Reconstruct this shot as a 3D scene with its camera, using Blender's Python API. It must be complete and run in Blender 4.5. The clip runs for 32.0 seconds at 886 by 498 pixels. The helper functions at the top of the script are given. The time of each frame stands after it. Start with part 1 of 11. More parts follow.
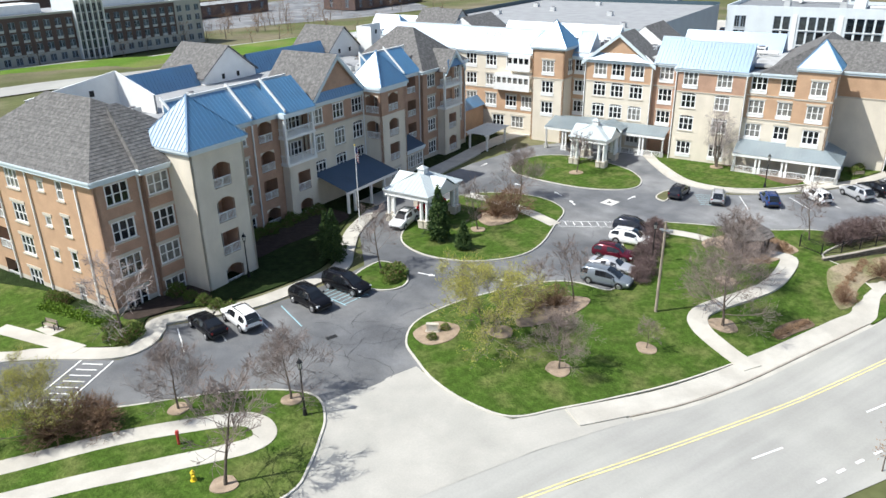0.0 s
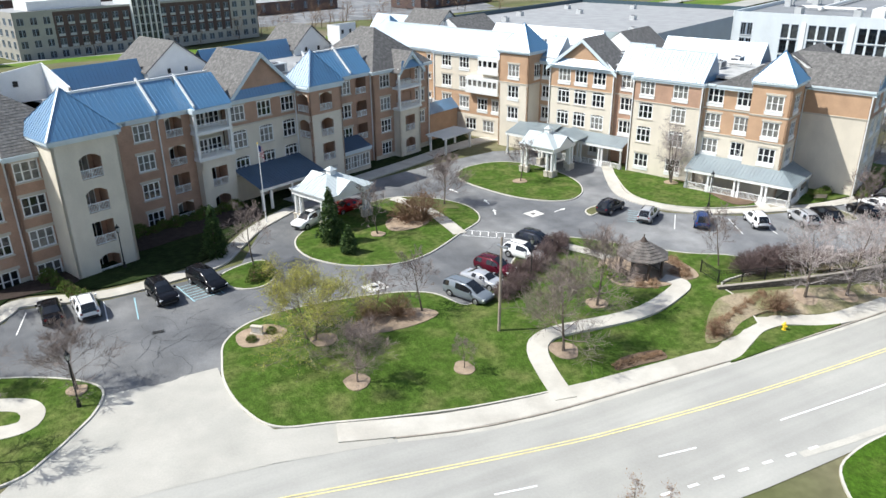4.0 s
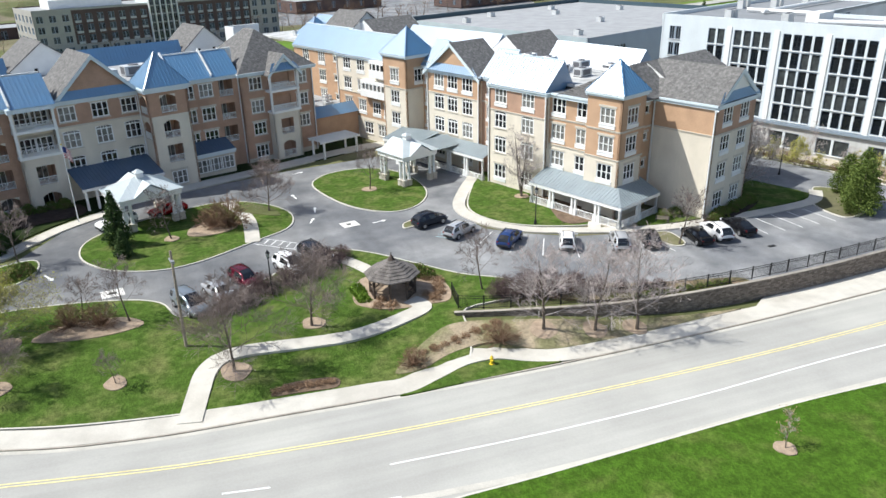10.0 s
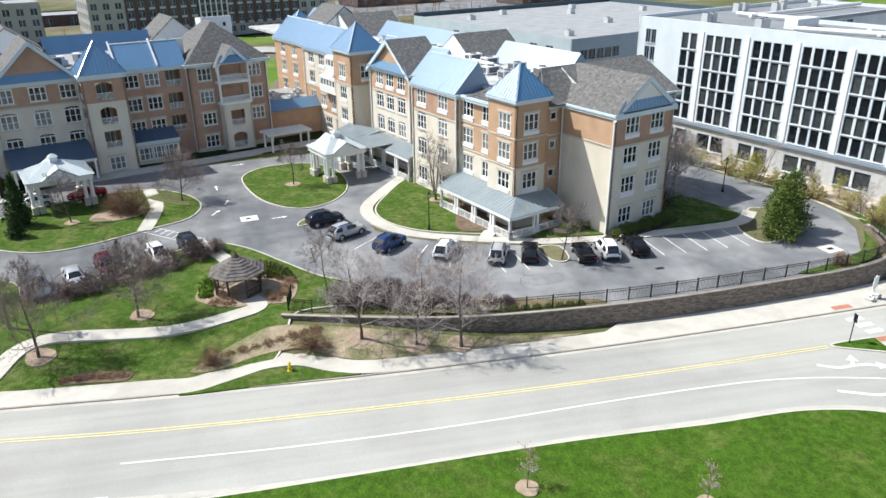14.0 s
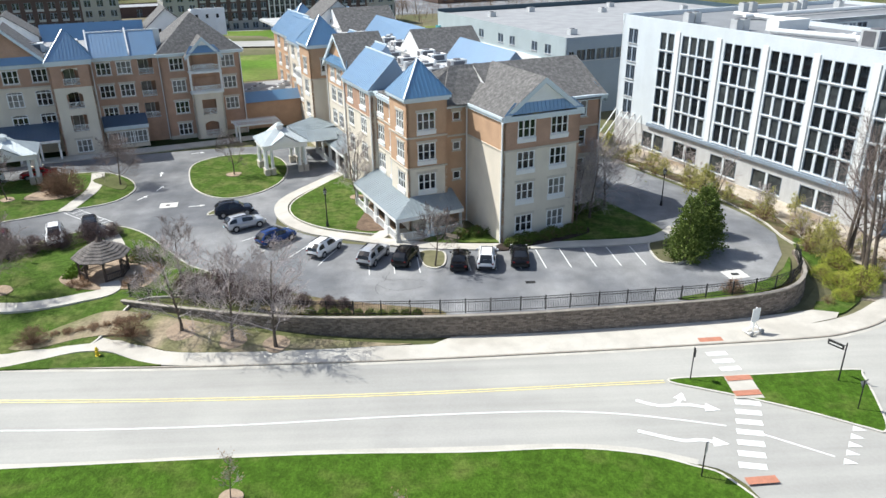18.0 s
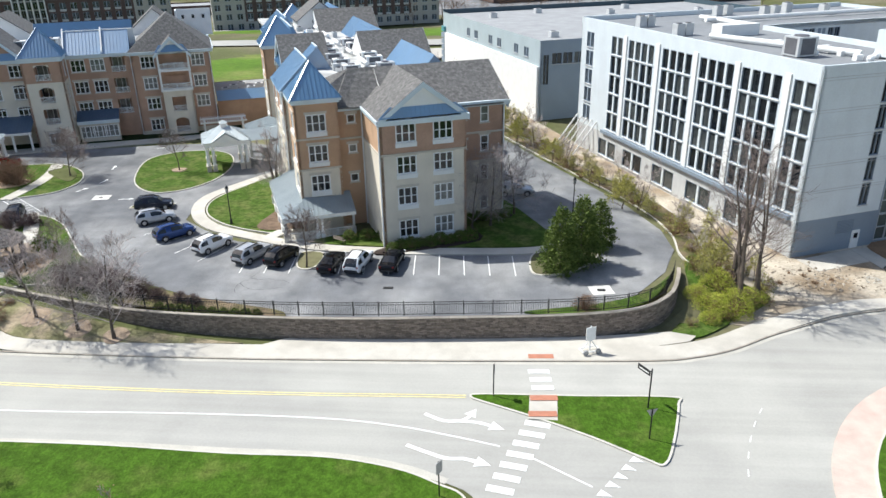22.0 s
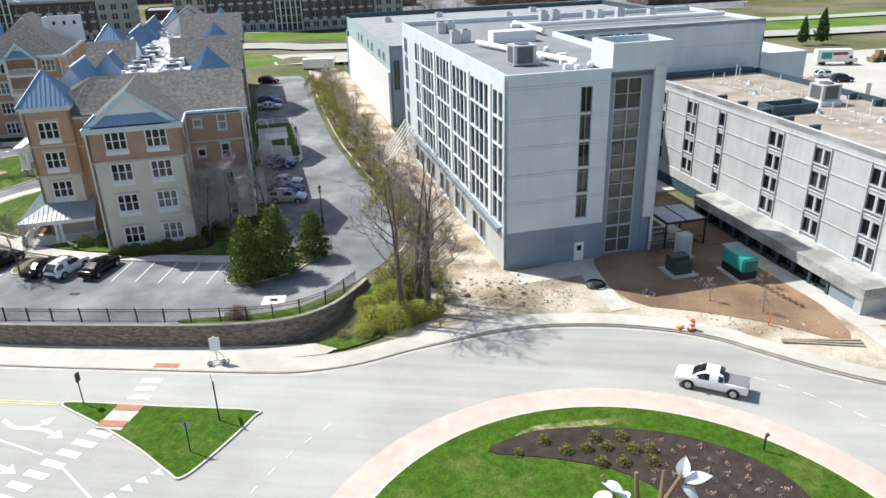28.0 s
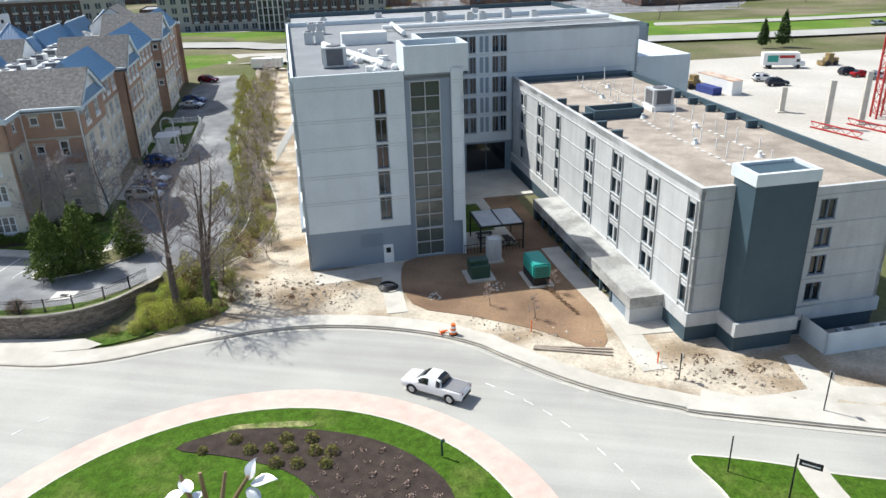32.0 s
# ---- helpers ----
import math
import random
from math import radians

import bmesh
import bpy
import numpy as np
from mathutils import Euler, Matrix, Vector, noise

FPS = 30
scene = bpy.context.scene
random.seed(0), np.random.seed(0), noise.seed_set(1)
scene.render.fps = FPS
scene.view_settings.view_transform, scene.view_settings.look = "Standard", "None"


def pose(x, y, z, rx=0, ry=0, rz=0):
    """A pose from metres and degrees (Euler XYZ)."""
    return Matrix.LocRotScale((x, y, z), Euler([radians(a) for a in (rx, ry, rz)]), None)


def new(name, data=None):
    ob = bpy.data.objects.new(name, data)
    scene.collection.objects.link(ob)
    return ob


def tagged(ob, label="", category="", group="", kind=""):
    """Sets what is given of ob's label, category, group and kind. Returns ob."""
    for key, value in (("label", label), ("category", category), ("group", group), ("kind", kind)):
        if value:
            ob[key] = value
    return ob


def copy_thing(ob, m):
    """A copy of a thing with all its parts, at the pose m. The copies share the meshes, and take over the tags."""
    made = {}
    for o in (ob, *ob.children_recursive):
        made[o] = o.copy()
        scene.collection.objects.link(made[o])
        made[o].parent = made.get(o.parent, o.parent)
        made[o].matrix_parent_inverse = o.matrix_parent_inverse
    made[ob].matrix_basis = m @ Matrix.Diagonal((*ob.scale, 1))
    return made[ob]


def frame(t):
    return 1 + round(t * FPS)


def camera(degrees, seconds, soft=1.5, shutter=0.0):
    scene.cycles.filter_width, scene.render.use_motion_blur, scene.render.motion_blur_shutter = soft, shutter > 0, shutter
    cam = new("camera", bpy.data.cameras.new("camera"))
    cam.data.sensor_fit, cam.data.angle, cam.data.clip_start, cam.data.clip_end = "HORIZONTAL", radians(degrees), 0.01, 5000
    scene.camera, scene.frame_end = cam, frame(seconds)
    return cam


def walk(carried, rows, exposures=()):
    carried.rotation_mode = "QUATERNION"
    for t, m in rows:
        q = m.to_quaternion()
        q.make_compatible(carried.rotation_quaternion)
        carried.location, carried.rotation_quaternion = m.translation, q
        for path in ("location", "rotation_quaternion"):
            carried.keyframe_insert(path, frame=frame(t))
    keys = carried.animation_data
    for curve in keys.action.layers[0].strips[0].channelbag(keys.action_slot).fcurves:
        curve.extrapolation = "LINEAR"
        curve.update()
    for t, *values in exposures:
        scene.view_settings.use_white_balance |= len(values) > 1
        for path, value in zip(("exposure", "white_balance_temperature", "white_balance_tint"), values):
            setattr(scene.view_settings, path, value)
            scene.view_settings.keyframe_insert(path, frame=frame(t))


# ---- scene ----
cam = camera(62.69, 32.0)
ROWS = [
    (0.0, 0.599, -0.745, 34.422, -35.848, -23.319, 0.909),
    (0.5, 3.099, -2.288, 34.453, -35.127, -23.303, 1.249),
    (1.0, 5.720, -3.801, 34.372, -34.382, -23.219, 1.144),
    (1.5, 8.220, -5.098, 34.290, -33.905, -23.202, 1.232),
    (2.0, 10.759, -6.587, 34.316, -32.441, -23.271, 1.204),
    (2.5, 13.521, -8.033, 34.336, -30.941, -23.357, 1.145),
    (3.0, 16.207, -9.309, 34.293, -29.902, -23.366, 1.200),
    (3.5, 18.849, -10.539, 34.240, -28.885, -23.299, 0.855),
    (5.5, 30.144, -15.617, 34.235, -25.947, -23.266, 0.787),
    (6.0, 32.927, -16.636, 34.193, -25.717, -23.236, 1.037),
    (6.5, 35.784, -17.691, 34.147, -25.006, -23.258, 1.016),
    (7.0, 38.649, -18.797, 34.194, -23.594, -23.310, 0.997),
    (7.5, 41.570, -19.960, 34.269, -22.119, -23.307, 0.717),
    (8.0, 44.568, -20.933, 34.274, -21.249, -23.361, 0.903),
    (8.5, 47.518, -21.689, 34.265, -20.563, -23.351, 0.676),
    (9.0, 50.402, -22.368, 34.207, -20.376, -23.324, 0.908),
    (9.5, 53.298, -22.963, 34.156, -20.298, -23.334, 1.114),
    (10.0, 56.305, -23.462, 34.161, -20.240, -23.339, 1.088),
    (10.5, 59.334, -24.021, 34.046, -20.199, -23.291, 1.056),
    (11.0, 62.262, -24.622, 33.986, -20.176, -23.302, 1.040),
    (11.5, 65.097, -25.233, 33.919, -19.718, -23.344, 0.792),
    (12.0, 68.104, -25.960, 33.836, -18.629, -23.331, 0.760),
    (12.5, 71.006, -26.645, 33.913, -16.849, -23.386, 0.553),
    (13.0, 74.053, -27.287, 33.940, -14.984, -23.482, 0.501),
    (13.5, 77.386, -27.756, 33.924, -13.388, -23.545, 0.462),
    (14.0, 80.509, -28.144, 33.880, -12.468, -23.569, 0.531),
    (14.5, 83.648, -28.465, 33.866, -11.793, -23.578, 0.417),
    (15.0, 86.583, -28.641, 33.761, -11.583, -23.567, 0.760),
    (15.5, 89.438, -28.821, 33.604, -11.463, -23.460, 1.256),
    (17.5, 103.165, -29.444, 33.197, -4.956, -23.632, 0.906),
    (18.0, 106.414, -29.181, 33.033, -3.079, -23.653, 0.571),
    (18.5, 109.021, -29.280, 33.093, -1.526, -23.671, 0.560),
    (19.0, 111.564, -29.540, 33.213, 0.029, -23.700, 0.530),
    (19.5, 114.215, -29.623, 33.233, 0.996, -23.670, 0.706),
    (20.0, 117.219, -29.448, 33.231, 1.921, -23.662, 0.591),
    (20.5, 120.282, -29.269, 33.157, 2.625, -23.615, 0.691),
    (21.0, 123.233, -29.062, 33.154, 3.086, -23.610, 0.868),
    (21.5, 126.260, -28.749, 33.185, 3.622, -23.660, 0.946),
    (22.0, 129.164, -28.467, 33.134, 4.016, -23.632, 0.990),
    (22.5, 132.160, -28.212, 33.171, 4.911, -23.685, 1.061),
    (23.0, 135.346, -27.884, 33.171, 6.080, -23.681, 1.055),
    (23.5, 138.181, -27.523, 33.148, 6.860, -23.665, 0.776),
    (24.0, 141.191, -27.021, 33.099, 7.137, -23.645, 0.848),
    (24.5, 143.977, -26.490, 33.153, 7.189, -23.669, 0.872),
    (25.0, 146.781, -26.086, 33.087, 7.174, -23.627, 0.874),
    (25.5, 149.835, -25.803, 33.125, 7.270, -23.649, 0.943),
    (27.5, 162.206, -24.726, 33.147, 7.310, -23.510, 1.523),
    (28.0, 165.412, -24.417, 33.164, 7.419, -23.529, 1.602),
    (28.5, 168.563, -24.019, 33.157, 7.511, -23.540, 1.685),
    (29.0, 171.755, -23.596, 33.128, 7.660, -23.544, 1.700),
    (29.5, 174.834, -23.148, 33.081, 7.753, -23.534, 1.686),
    (30.0, 177.848, -22.657, 33.019, 7.877, -23.528, 1.669),
    (30.5, 180.861, -22.213, 32.964, 8.217, -23.517, 1.630),
    (31.0, 183.870, -21.799, 32.914, 8.604, -23.511, 1.611),
    (31.5, 186.883, -21.392, 32.855, 9.423, -23.494, 1.583),
    (32.0, 189.958, -20.847, 32.774, 10.268, -23.476, 1.663),
]
walk(cam, [(t, pose(x, y, z, 90 + pitch, roll, yaw)) for t, x, y, z, yaw, pitch, roll in ROWS])

# world, sun, exposure
SUN_AZ, SUN_EL = 161.0, 52.0          # degrees from +x, and above the horizon
world = bpy.data.worlds.new("sky")
scene.world = world
world.use_nodes = True
nt = world.node_tree
sky = nt.nodes.new("ShaderNodeTexSky")
sky.sky_type, sky.sun_disc = "NISHITA", False
sky.sun_elevation, sky.sun_rotation = radians(SUN_EL), radians(90 - SUN_AZ)
sky.air_density, sky.dust_density, sky.ozone_density = 1.0, 1.5, 1.0
nt.nodes["Background"].inputs["Strength"].default_value = 0.12
nt.links.new(sky.outputs[0], nt.nodes["Background"].inputs["Color"])
sun_data = bpy.data.lights.new("sun", "SUN")
sun_data.energy, sun_data.angle, sun_data.color = 4.7, radians(0.53), (0.98, 0.985, 0.945)
sun = new("sun", sun_data)
to_sun = Vector((math.cos(radians(SUN_AZ)) * math.cos(radians(SUN_EL)), math.sin(radians(SUN_AZ)) * math.cos(radians(SUN_EL)), math.sin(radians(SUN_EL))))
sun.matrix_world = Matrix.Translation((60, 60, 120)) @ to_sun.to_track_quat("Z", "Y").to_matrix().to_4x4()
scene.view_settings.exposure = 0.37

# ---------- materials ----------
def material(name, colour, rough=0.8, vary=0.15, scale=1.0, fine=8.0, bump=0.0, metal=0.0, second=None, mix_scale=0.05, mix_lo=0.45, mix_hi=0.6, piece=0.0, spec=0.5):
    """A surface: a base colour varied at two scales, an optional second colour in patches, a bump, and a tint by piece."""
    m = bpy.data.materials.new(name)
    m.use_nodes = True
    t = m.node_tree
    b = t.nodes["Principled BSDF"]
    tc = t.nodes.new("ShaderNodeNewGeometry")
    def noise_tex(s, detail=4.0):
        n = t.nodes.new("ShaderNodeTexNoise")
        n.inputs["Scale"].default_value, n.inputs["Detail"].default_value = s, detail
        t.links.new(tc.outputs["Position"], n.inputs["Vector"])
        return n.outputs["Fac"]
    def ramp(src, lo, hi, a, c):
        r = t.nodes.new("ShaderNodeMapRange")
        r.inputs["From Min"].default_value, r.inputs["From Max"].default_value = lo, hi
        r.inputs["To Min"].default_value, r.inputs["To Max"].default_value = a, c
        t.links.new(src, r.inputs["Value"])
        return r.outputs["Result"]
    def mult(a, c):
        x = t.nodes.new("ShaderNodeMath")
        x.operation = "MULTIPLY"
        t.links.new(a, x.inputs[0])
        t.links.new(c, x.inputs[1])
        return x.outputs[0]
    coarse = ramp(noise_tex(scale), 0.3, 0.7, 1 - vary, 1 + vary)
    grain = noise_tex(fine, 2.0)
    value = mult(coarse, ramp(grain, 0.3, 0.7, 1 - vary * 0.7, 1 + vary * 0.7))
    if piece:
        info = t.nodes.new("ShaderNodeObjectInfo")
        value = mult(value, ramp(info.outputs["Random"], 0, 1, 1 - piece, 1 + piece))
    base = t.nodes.new("ShaderNodeRGB")
    base.outputs[0].default_value = (*colour, 1)
    src = base.outputs[0]
    if second:
        mx = t.nodes.new("ShaderNodeMix")
        mx.data_type = "RGBA"
        mx.inputs["B"].default_value = (*second, 1)
        mx.inputs[7].default_value = (*second, 1)
        t.links.new(src, mx.inputs[6])
        t.links.new(ramp(noise_tex(mix_scale, 6.0), mix_lo, mix_hi, 0, 1), mx.inputs[0])
        src = mx.outputs[2]
    vm = t.nodes.new("ShaderNodeVectorMath")
    vm.operation = "SCALE"
    t.links.new(src, vm.inputs[0])
    t.links.new(value, vm.inputs["Scale"])
    t.links.new(vm.outputs[0], b.inputs["Base Color"])
    b.inputs["Roughness"].default_value, b.inputs["Metallic"].default_value = rough, metal
    b.inputs["Specular IOR Level"].default_value = spec
    if bump:
        bm_ = t.nodes.new("ShaderNodeBump")
        bm_.inputs["Strength"].default_value, bm_.inputs["Distance"].default_value = 0.6, bump
        t.links.new(grain, bm_.inputs["Height"])
        t.links.new(bm_.outputs[0], b.inputs["Normal"])
    return m


RICHGRASS = material("rich green grass", (0.053, 0.11, 0.011), 0.95, 0.28, 1.6, 5.0, 0.18, second=(0.125, 0.15, 0.038), mix_scale=0.35, mix_lo=0.53, mix_hi=0.86, spec=0.1)
GRASS = material("dry-mottled grass", (0.06, 0.107, 0.017), 0.95, 0.28, 1.6, 5.0, 0.18, second=(0.14, 0.15, 0.052), mix_scale=0.4, mix_lo=0.45, mix_hi=0.78, spec=0.1)
# lawn grass darkened so its colour carries the building's shade
SHADEGRASS = material("grass with painted shade", (0.02, 0.034, 0.01), 0.95, 0.35, 1.1, 3.6, 0.2, second=(0.035, 0.045, 0.015), mix_scale=0.35, mix_lo=0.5, mix_hi=0.8, spec=0.1)
FARGROUND = material("dry grass", (0.11, 0.12, 0.05), 0.95, 0.2, 0.06, 1.0, second=(0.19, 0.165, 0.11), mix_scale=0.02, spec=0.1)
ASPHALT = material("asphalt", (0.135, 0.139, 0.146), 0.9, 0.14, 0.5, 8.0, 0.02, second=(0.24, 0.24, 0.238), mix_scale=0.11, mix_lo=0.42, mix_hi=0.68, spec=0.3)
ROAD = material("concrete road", (0.362, 0.353, 0.325), 0.85, 0.05, 0.25, 6.0, second=(0.405, 0.395, 0.36), mix_scale=0.07, spec=0.3)
WALKC = material("sidewalk concrete", (0.54, 0.51, 0.45), 0.85, 0.07, 0.8, 9.0, second=(0.47, 0.44, 0.385), mix_scale=0.25, spec=0.3)
KERB = material("kerb concrete", (0.55, 0.52, 0.46), 0.85, 0.1, 0.8, 9.0, spec=0.3)
THATCH = material("dead pale grass", (0.27, 0.26, 0.12), 0.95, 0.4, 1.6, 5.0, 0.1, second=(0.065, 0.12, 0.016), mix_scale=0.9, mix_lo=0.38, mix_hi=0.62, spec=0.1)
DRIVEC = material("drive concrete", (0.445, 0.425, 0.38), 0.85, 0.06, 0.5, 8.0, second=(0.4, 0.385, 0.345), mix_scale=0.2, spec=0.3)
KERBD = material("stained kerb concrete", (0.38, 0.34, 0.285), 0.9, 0.16, 0.8, 9.0, spec=0.3)
GUTTER = material("gutter concrete", (0.49, 0.465, 0.41), 0.85, 0.1, 0.6, 9.0, spec=0.3)
DIRT = material("dirt", (0.48, 0.42, 0.335), 0.95, 0.22, 0.4, 4.0, 0.08, second=(0.31, 0.24, 0.165), mix_scale=0.16, spec=0.1)
BAREEARTH = material("brown earth", (0.2, 0.13, 0.085), 0.95, 0.15, 0.3, 4.0, 0.05, second=(0.3, 0.2, 0.125), mix_scale=0.1, spec=0.1)
MULCH = material("mulch", (0.17, 0.12, 0.085), 0.95, 0.25, 1.5, 10.0, 0.08, spec=0.1)
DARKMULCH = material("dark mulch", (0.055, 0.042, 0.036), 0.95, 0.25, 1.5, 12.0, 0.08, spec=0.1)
BRICKR = material("red brick", (0.44, 0.28, 0.2), 0.9, 0.12, 0.6, 7.0, spec=0.2)
BRICKO = material("orange brick", (0.5, 0.325, 0.21), 0.9, 0.09, 0.6, 9.0, spec=0.2)
CREAM = material("tan render", (0.69, 0.625, 0.52), 0.9, 0.06, 0.4, 10.0, spec=0.2)
WHITE = material("white trim", (0.8, 0.8, 0.78), 0.55, 0.04, 0.8, 8.0)
SHINGLE = material("grey shingles", (0.134, 0.13, 0.126), 0.95, 0.22, 2.2, 7.0, 0.03, second=(0.176, 0.17, 0.164), mix_scale=2.5, spec=0.2)
BLUEROOF = material("blue standing-seam metal", (0.035, 0.175, 0.34), 0.42, 0.08, 0.4, 5.0)
BLUEROOF.node_tree.nodes["Principled BSDF"].inputs["IOR"].default_value = 3.0      # pearl coating: a strong pale sheen
PORCHROOF = material("dull zinc seam metal", (0.24, 0.285, 0.305), 0.42, 0.08, 0.5, 5.0)
PORCHROOF.node_tree.nodes["Principled BSDF"].inputs["IOR"].default_value = 1.9
HALLPANEL = material("grey-green hall panel", (0.4, 0.47, 0.49), 0.6, 0.06, 0.3, 5.0)
FLATROOF = material("flat roof membrane", (0.31, 0.315, 0.32), 0.9, 0.12, 0.3, 4.0)
PANEL = material("light grey panel", (0.64, 0.69, 0.712), 0.6, 0.05, 0.3, 6.0)
BLUEGREY = material("blue-grey panel", (0.23, 0.28, 0.335), 0.6, 0.05, 0.3, 6.0)
GREYPANEL = material("weathered grey panel", (0.495, 0.5, 0.495), 0.75, 0.07, 0.5, 6.0)
SLATE = material("slate-blue panel", (0.045, 0.08, 0.102), 0.6, 0.08, 0.5, 6.0)
VERGE = material("rough verge", (0.1, 0.105, 0.04), 0.95, 0.3, 0.5, 3.0, 0.1, second=(0.2, 0.15, 0.1), mix_scale=0.3, mix_lo=0.4, mix_hi=0.6, spec=0.1)
BANKM = material("dry bank grass", (0.2, 0.19, 0.1), 0.95, 0.25, 0.6, 4.0, 0.08, second=(0.32, 0.26, 0.18), mix_scale=0.25, spec=0.1)


def streaks(mat, stretch, amount):
    """Long faint streaks over a surface, as wheels and water leave them."""
    t = mat.node_tree
    b = t.nodes["Principled BSDF"]
    src = b.inputs["Base Color"].links[0].from_socket
    geo = t.nodes.new("ShaderNodeNewGeometry")
    sc = t.nodes.new("ShaderNodeVectorMath")
    sc.operation = "MULTIPLY"
    sc.inputs[1].default_value = stretch
    t.links.new(geo.outputs["Position"], sc.inputs[0])
    n = t.nodes.new("ShaderNodeTexNoise")
    n.inputs["Scale"].default_value, n.inputs["Detail"].default_value = 1.0, 5.0
    t.links.new(sc.outputs[0], n.inputs["Vector"])
    r = t.nodes.new("ShaderNodeMapRange")
    r.inputs["From Min"].default_value, r.inputs["From Max"].default_value = 0.3, 0.7
    r.inputs["To Min"].default_value, r.inputs["To Max"].default_value = 1 - amount, 1 + amount
    t.links.new(n.outputs["Fac"], r.inputs["Value"])
    v = t.nodes.new("ShaderNodeVectorMath")
    v.operation = "SCALE"
    t.links.new(src, v.inputs[0])
    t.links.new(r.outputs["Result"], v.inputs["Scale"])
    t.links.new(v.outputs[0], b.inputs["Base Color"])


SLATEROOF = material("grey-blue seam metal", (0.075, 0.12, 0.18), 0.45, 0.08, 0.5, 5.0)
streaks(ROAD, (0.025, 0.8, 1), 0.09)
streaks(GREYPANEL, (1.2, 1.2, 0.12), 0.08)
streaks(CREAM, (1.0, 1.0, 0.15), 0.04)
streaks(PANEL, (0.8, 0.8, 0.1), 0.035)
streaks(ASPHALT, (0.35, 0.08, 1), 0.14)


def older(mat, x0, x1, gain):
    """The older paving, weathered paler, begins somewhere between x0 and x1."""
    t = mat.node_tree
    b = t.nodes["Principled BSDF"]
    src = b.inputs["Base Color"].links[0].from_socket
    geo = t.nodes.new("ShaderNodeNewGeometry")
    sep = t.nodes.new("ShaderNodeSeparateXYZ")
    t.links.new(geo.outputs["Position"], sep.inputs[0])
    r = t.nodes.new("ShaderNodeMapRange")
    r.inputs["From Min"].default_value, r.inputs["From Max"].default_value = x0, x1
    r.inputs["To Min"].default_value, r.inputs["To Max"].default_value = 0.9, gain
    t.links.new(sep.outputs["X"], r.inputs["Value"])
    v = t.nodes.new("ShaderNodeVectorMath")
    v.operation = "SCALE"
    t.links.new(src, v.inputs[0])
    t.links.new(r.outputs["Result"], v.inputs["Scale"])
    t.links.new(v.outputs[0], b.inputs["Base Color"])


older(ASPHALT, 55, 95, 1.2)

# ---------- helpers for building ----------
import collections
from mathutils import geometry as mgeo

ANGLE = 22.0                       # the buildings' walls stand turned by this much
FRAME = pose(0, 0, 0, 0, 0, ANGLE)


def lerp_table(x, table):
    if x <= table[0][0]:
        return table[0][1]
    for (a, va), (b, vb) in zip(table, table[1:]):
        if x <= b:
            return va + (vb - va) * (x - a) / (b - a)
    return table[-1][1]


def smoothstep(a, b, x):
    t = min(1, max(0, (x - a) / (b - a)))
    return t * t * (3 - 2 * t)


NKERB = [(0, 36), (30, 31), (36, 29.3), (46, 27.0), (62, 26.0), (84, 24.8), (104, 24.8), (118, 25.2), (133, 25.8), (143, 26.3), (146.6, 27.0), (150.2, 28.4), (154.3, 31.0), (158.2, 33.0), (162.5, 35.0), (168, 36.4), (175, 36.6), (181, 35.3), (185.3, 32.9), (189.9, 30.4), (194.1, 28.8), (198.3, 27.9), (204, 27.2), (230, 26)]
WALL = [(78.3, 34.9), (84, 33.0), (94, 30.2), (104, 28.9), (115, 28.7), (126, 29.3), (136, 30.1), (142.5, 31.6), (146, 34.6), (147.6, 38.5), (148.2, 41)]


def road_z(x):
    return lerp_table(x, [(0, 1.4), (30, 0.75), (52, -0.55), (66, -0.85), (125, -1.25), (200, -1.4)])


def lot_z(x):
    return lerp_table(x, [(25, 1.25), (75, 0.0), (110, 0.2), (150, 0.35)])


def height(x, y, behind=0.0):
    """The ground's height; behind: how far north of the retaining wall the step of the ground lies."""
    zr, zl = road_z(x), lot_z(x)
    k = lerp_table(x, NKERB)
    u = x * math.cos(radians(ANGLE)) + y * math.sin(radians(ANGLE))
    far = k + 15 - 8 * smoothstep(68, 84, x)
    side = smoothstep(k + 2.0, far, y) * (1 - smoothstep(80, 108, x))
    z = zr + (zl - zr) * side
    if x >= 78:
        w = lerp_table(x, WALL) + behind if x < 148.2 else 1e9
        z = zl if y > w else z
        if x >= 148.2 - behind:
            z = zr + (zl - zr) * smoothstep(k + 4, k + 12, y)
    z = z + (-0.9 - z) * smoothstep(154, 163, u) * smoothstep(k - 2, k + 4, y)
    return z - fall(y * math.cos(radians(ANGLE)) - x * math.sin(radians(ANGLE)))


def fall(v):
    """How far the land beyond the highway lies below the place."""
    return 4.5 * smoothstep(150, 244, v)


def farther(u, v):
    """A point of the plan beyond the buildings, laid out on the falling land."""
    d = 4.5 * smoothstep(150, 216, v)
    return 95 + (u - 95) * (1 + d / 34), v + (v + 30) * d / 34


def smooth(points, n=5, closed=False):
    """A smooth line through a few points."""
    pts = [Vector(p) for p in points]
    out, m = [], len(pts)
    for i in range(m if closed else m - 1):
        if closed:
            a, b, c, d = pts[i - 1], pts[i], pts[(i + 1) % m], pts[(i + 2) % m]
        else:
            a, b, c, d = pts[max(0, i - 1)], pts[i], pts[i + 1], pts[min(m - 1, i + 2)]
        for k in range(n):
            t = k / n
            out.append(0.5 * (2 * b + (c - a) * t + (2 * a - 5 * b + 4 * c - d) * t * t + (3 * b - a - 3 * c + d) * t ** 3))
    if not closed:
        out.append(pts[-1])
    return [tuple(p) for p in out]


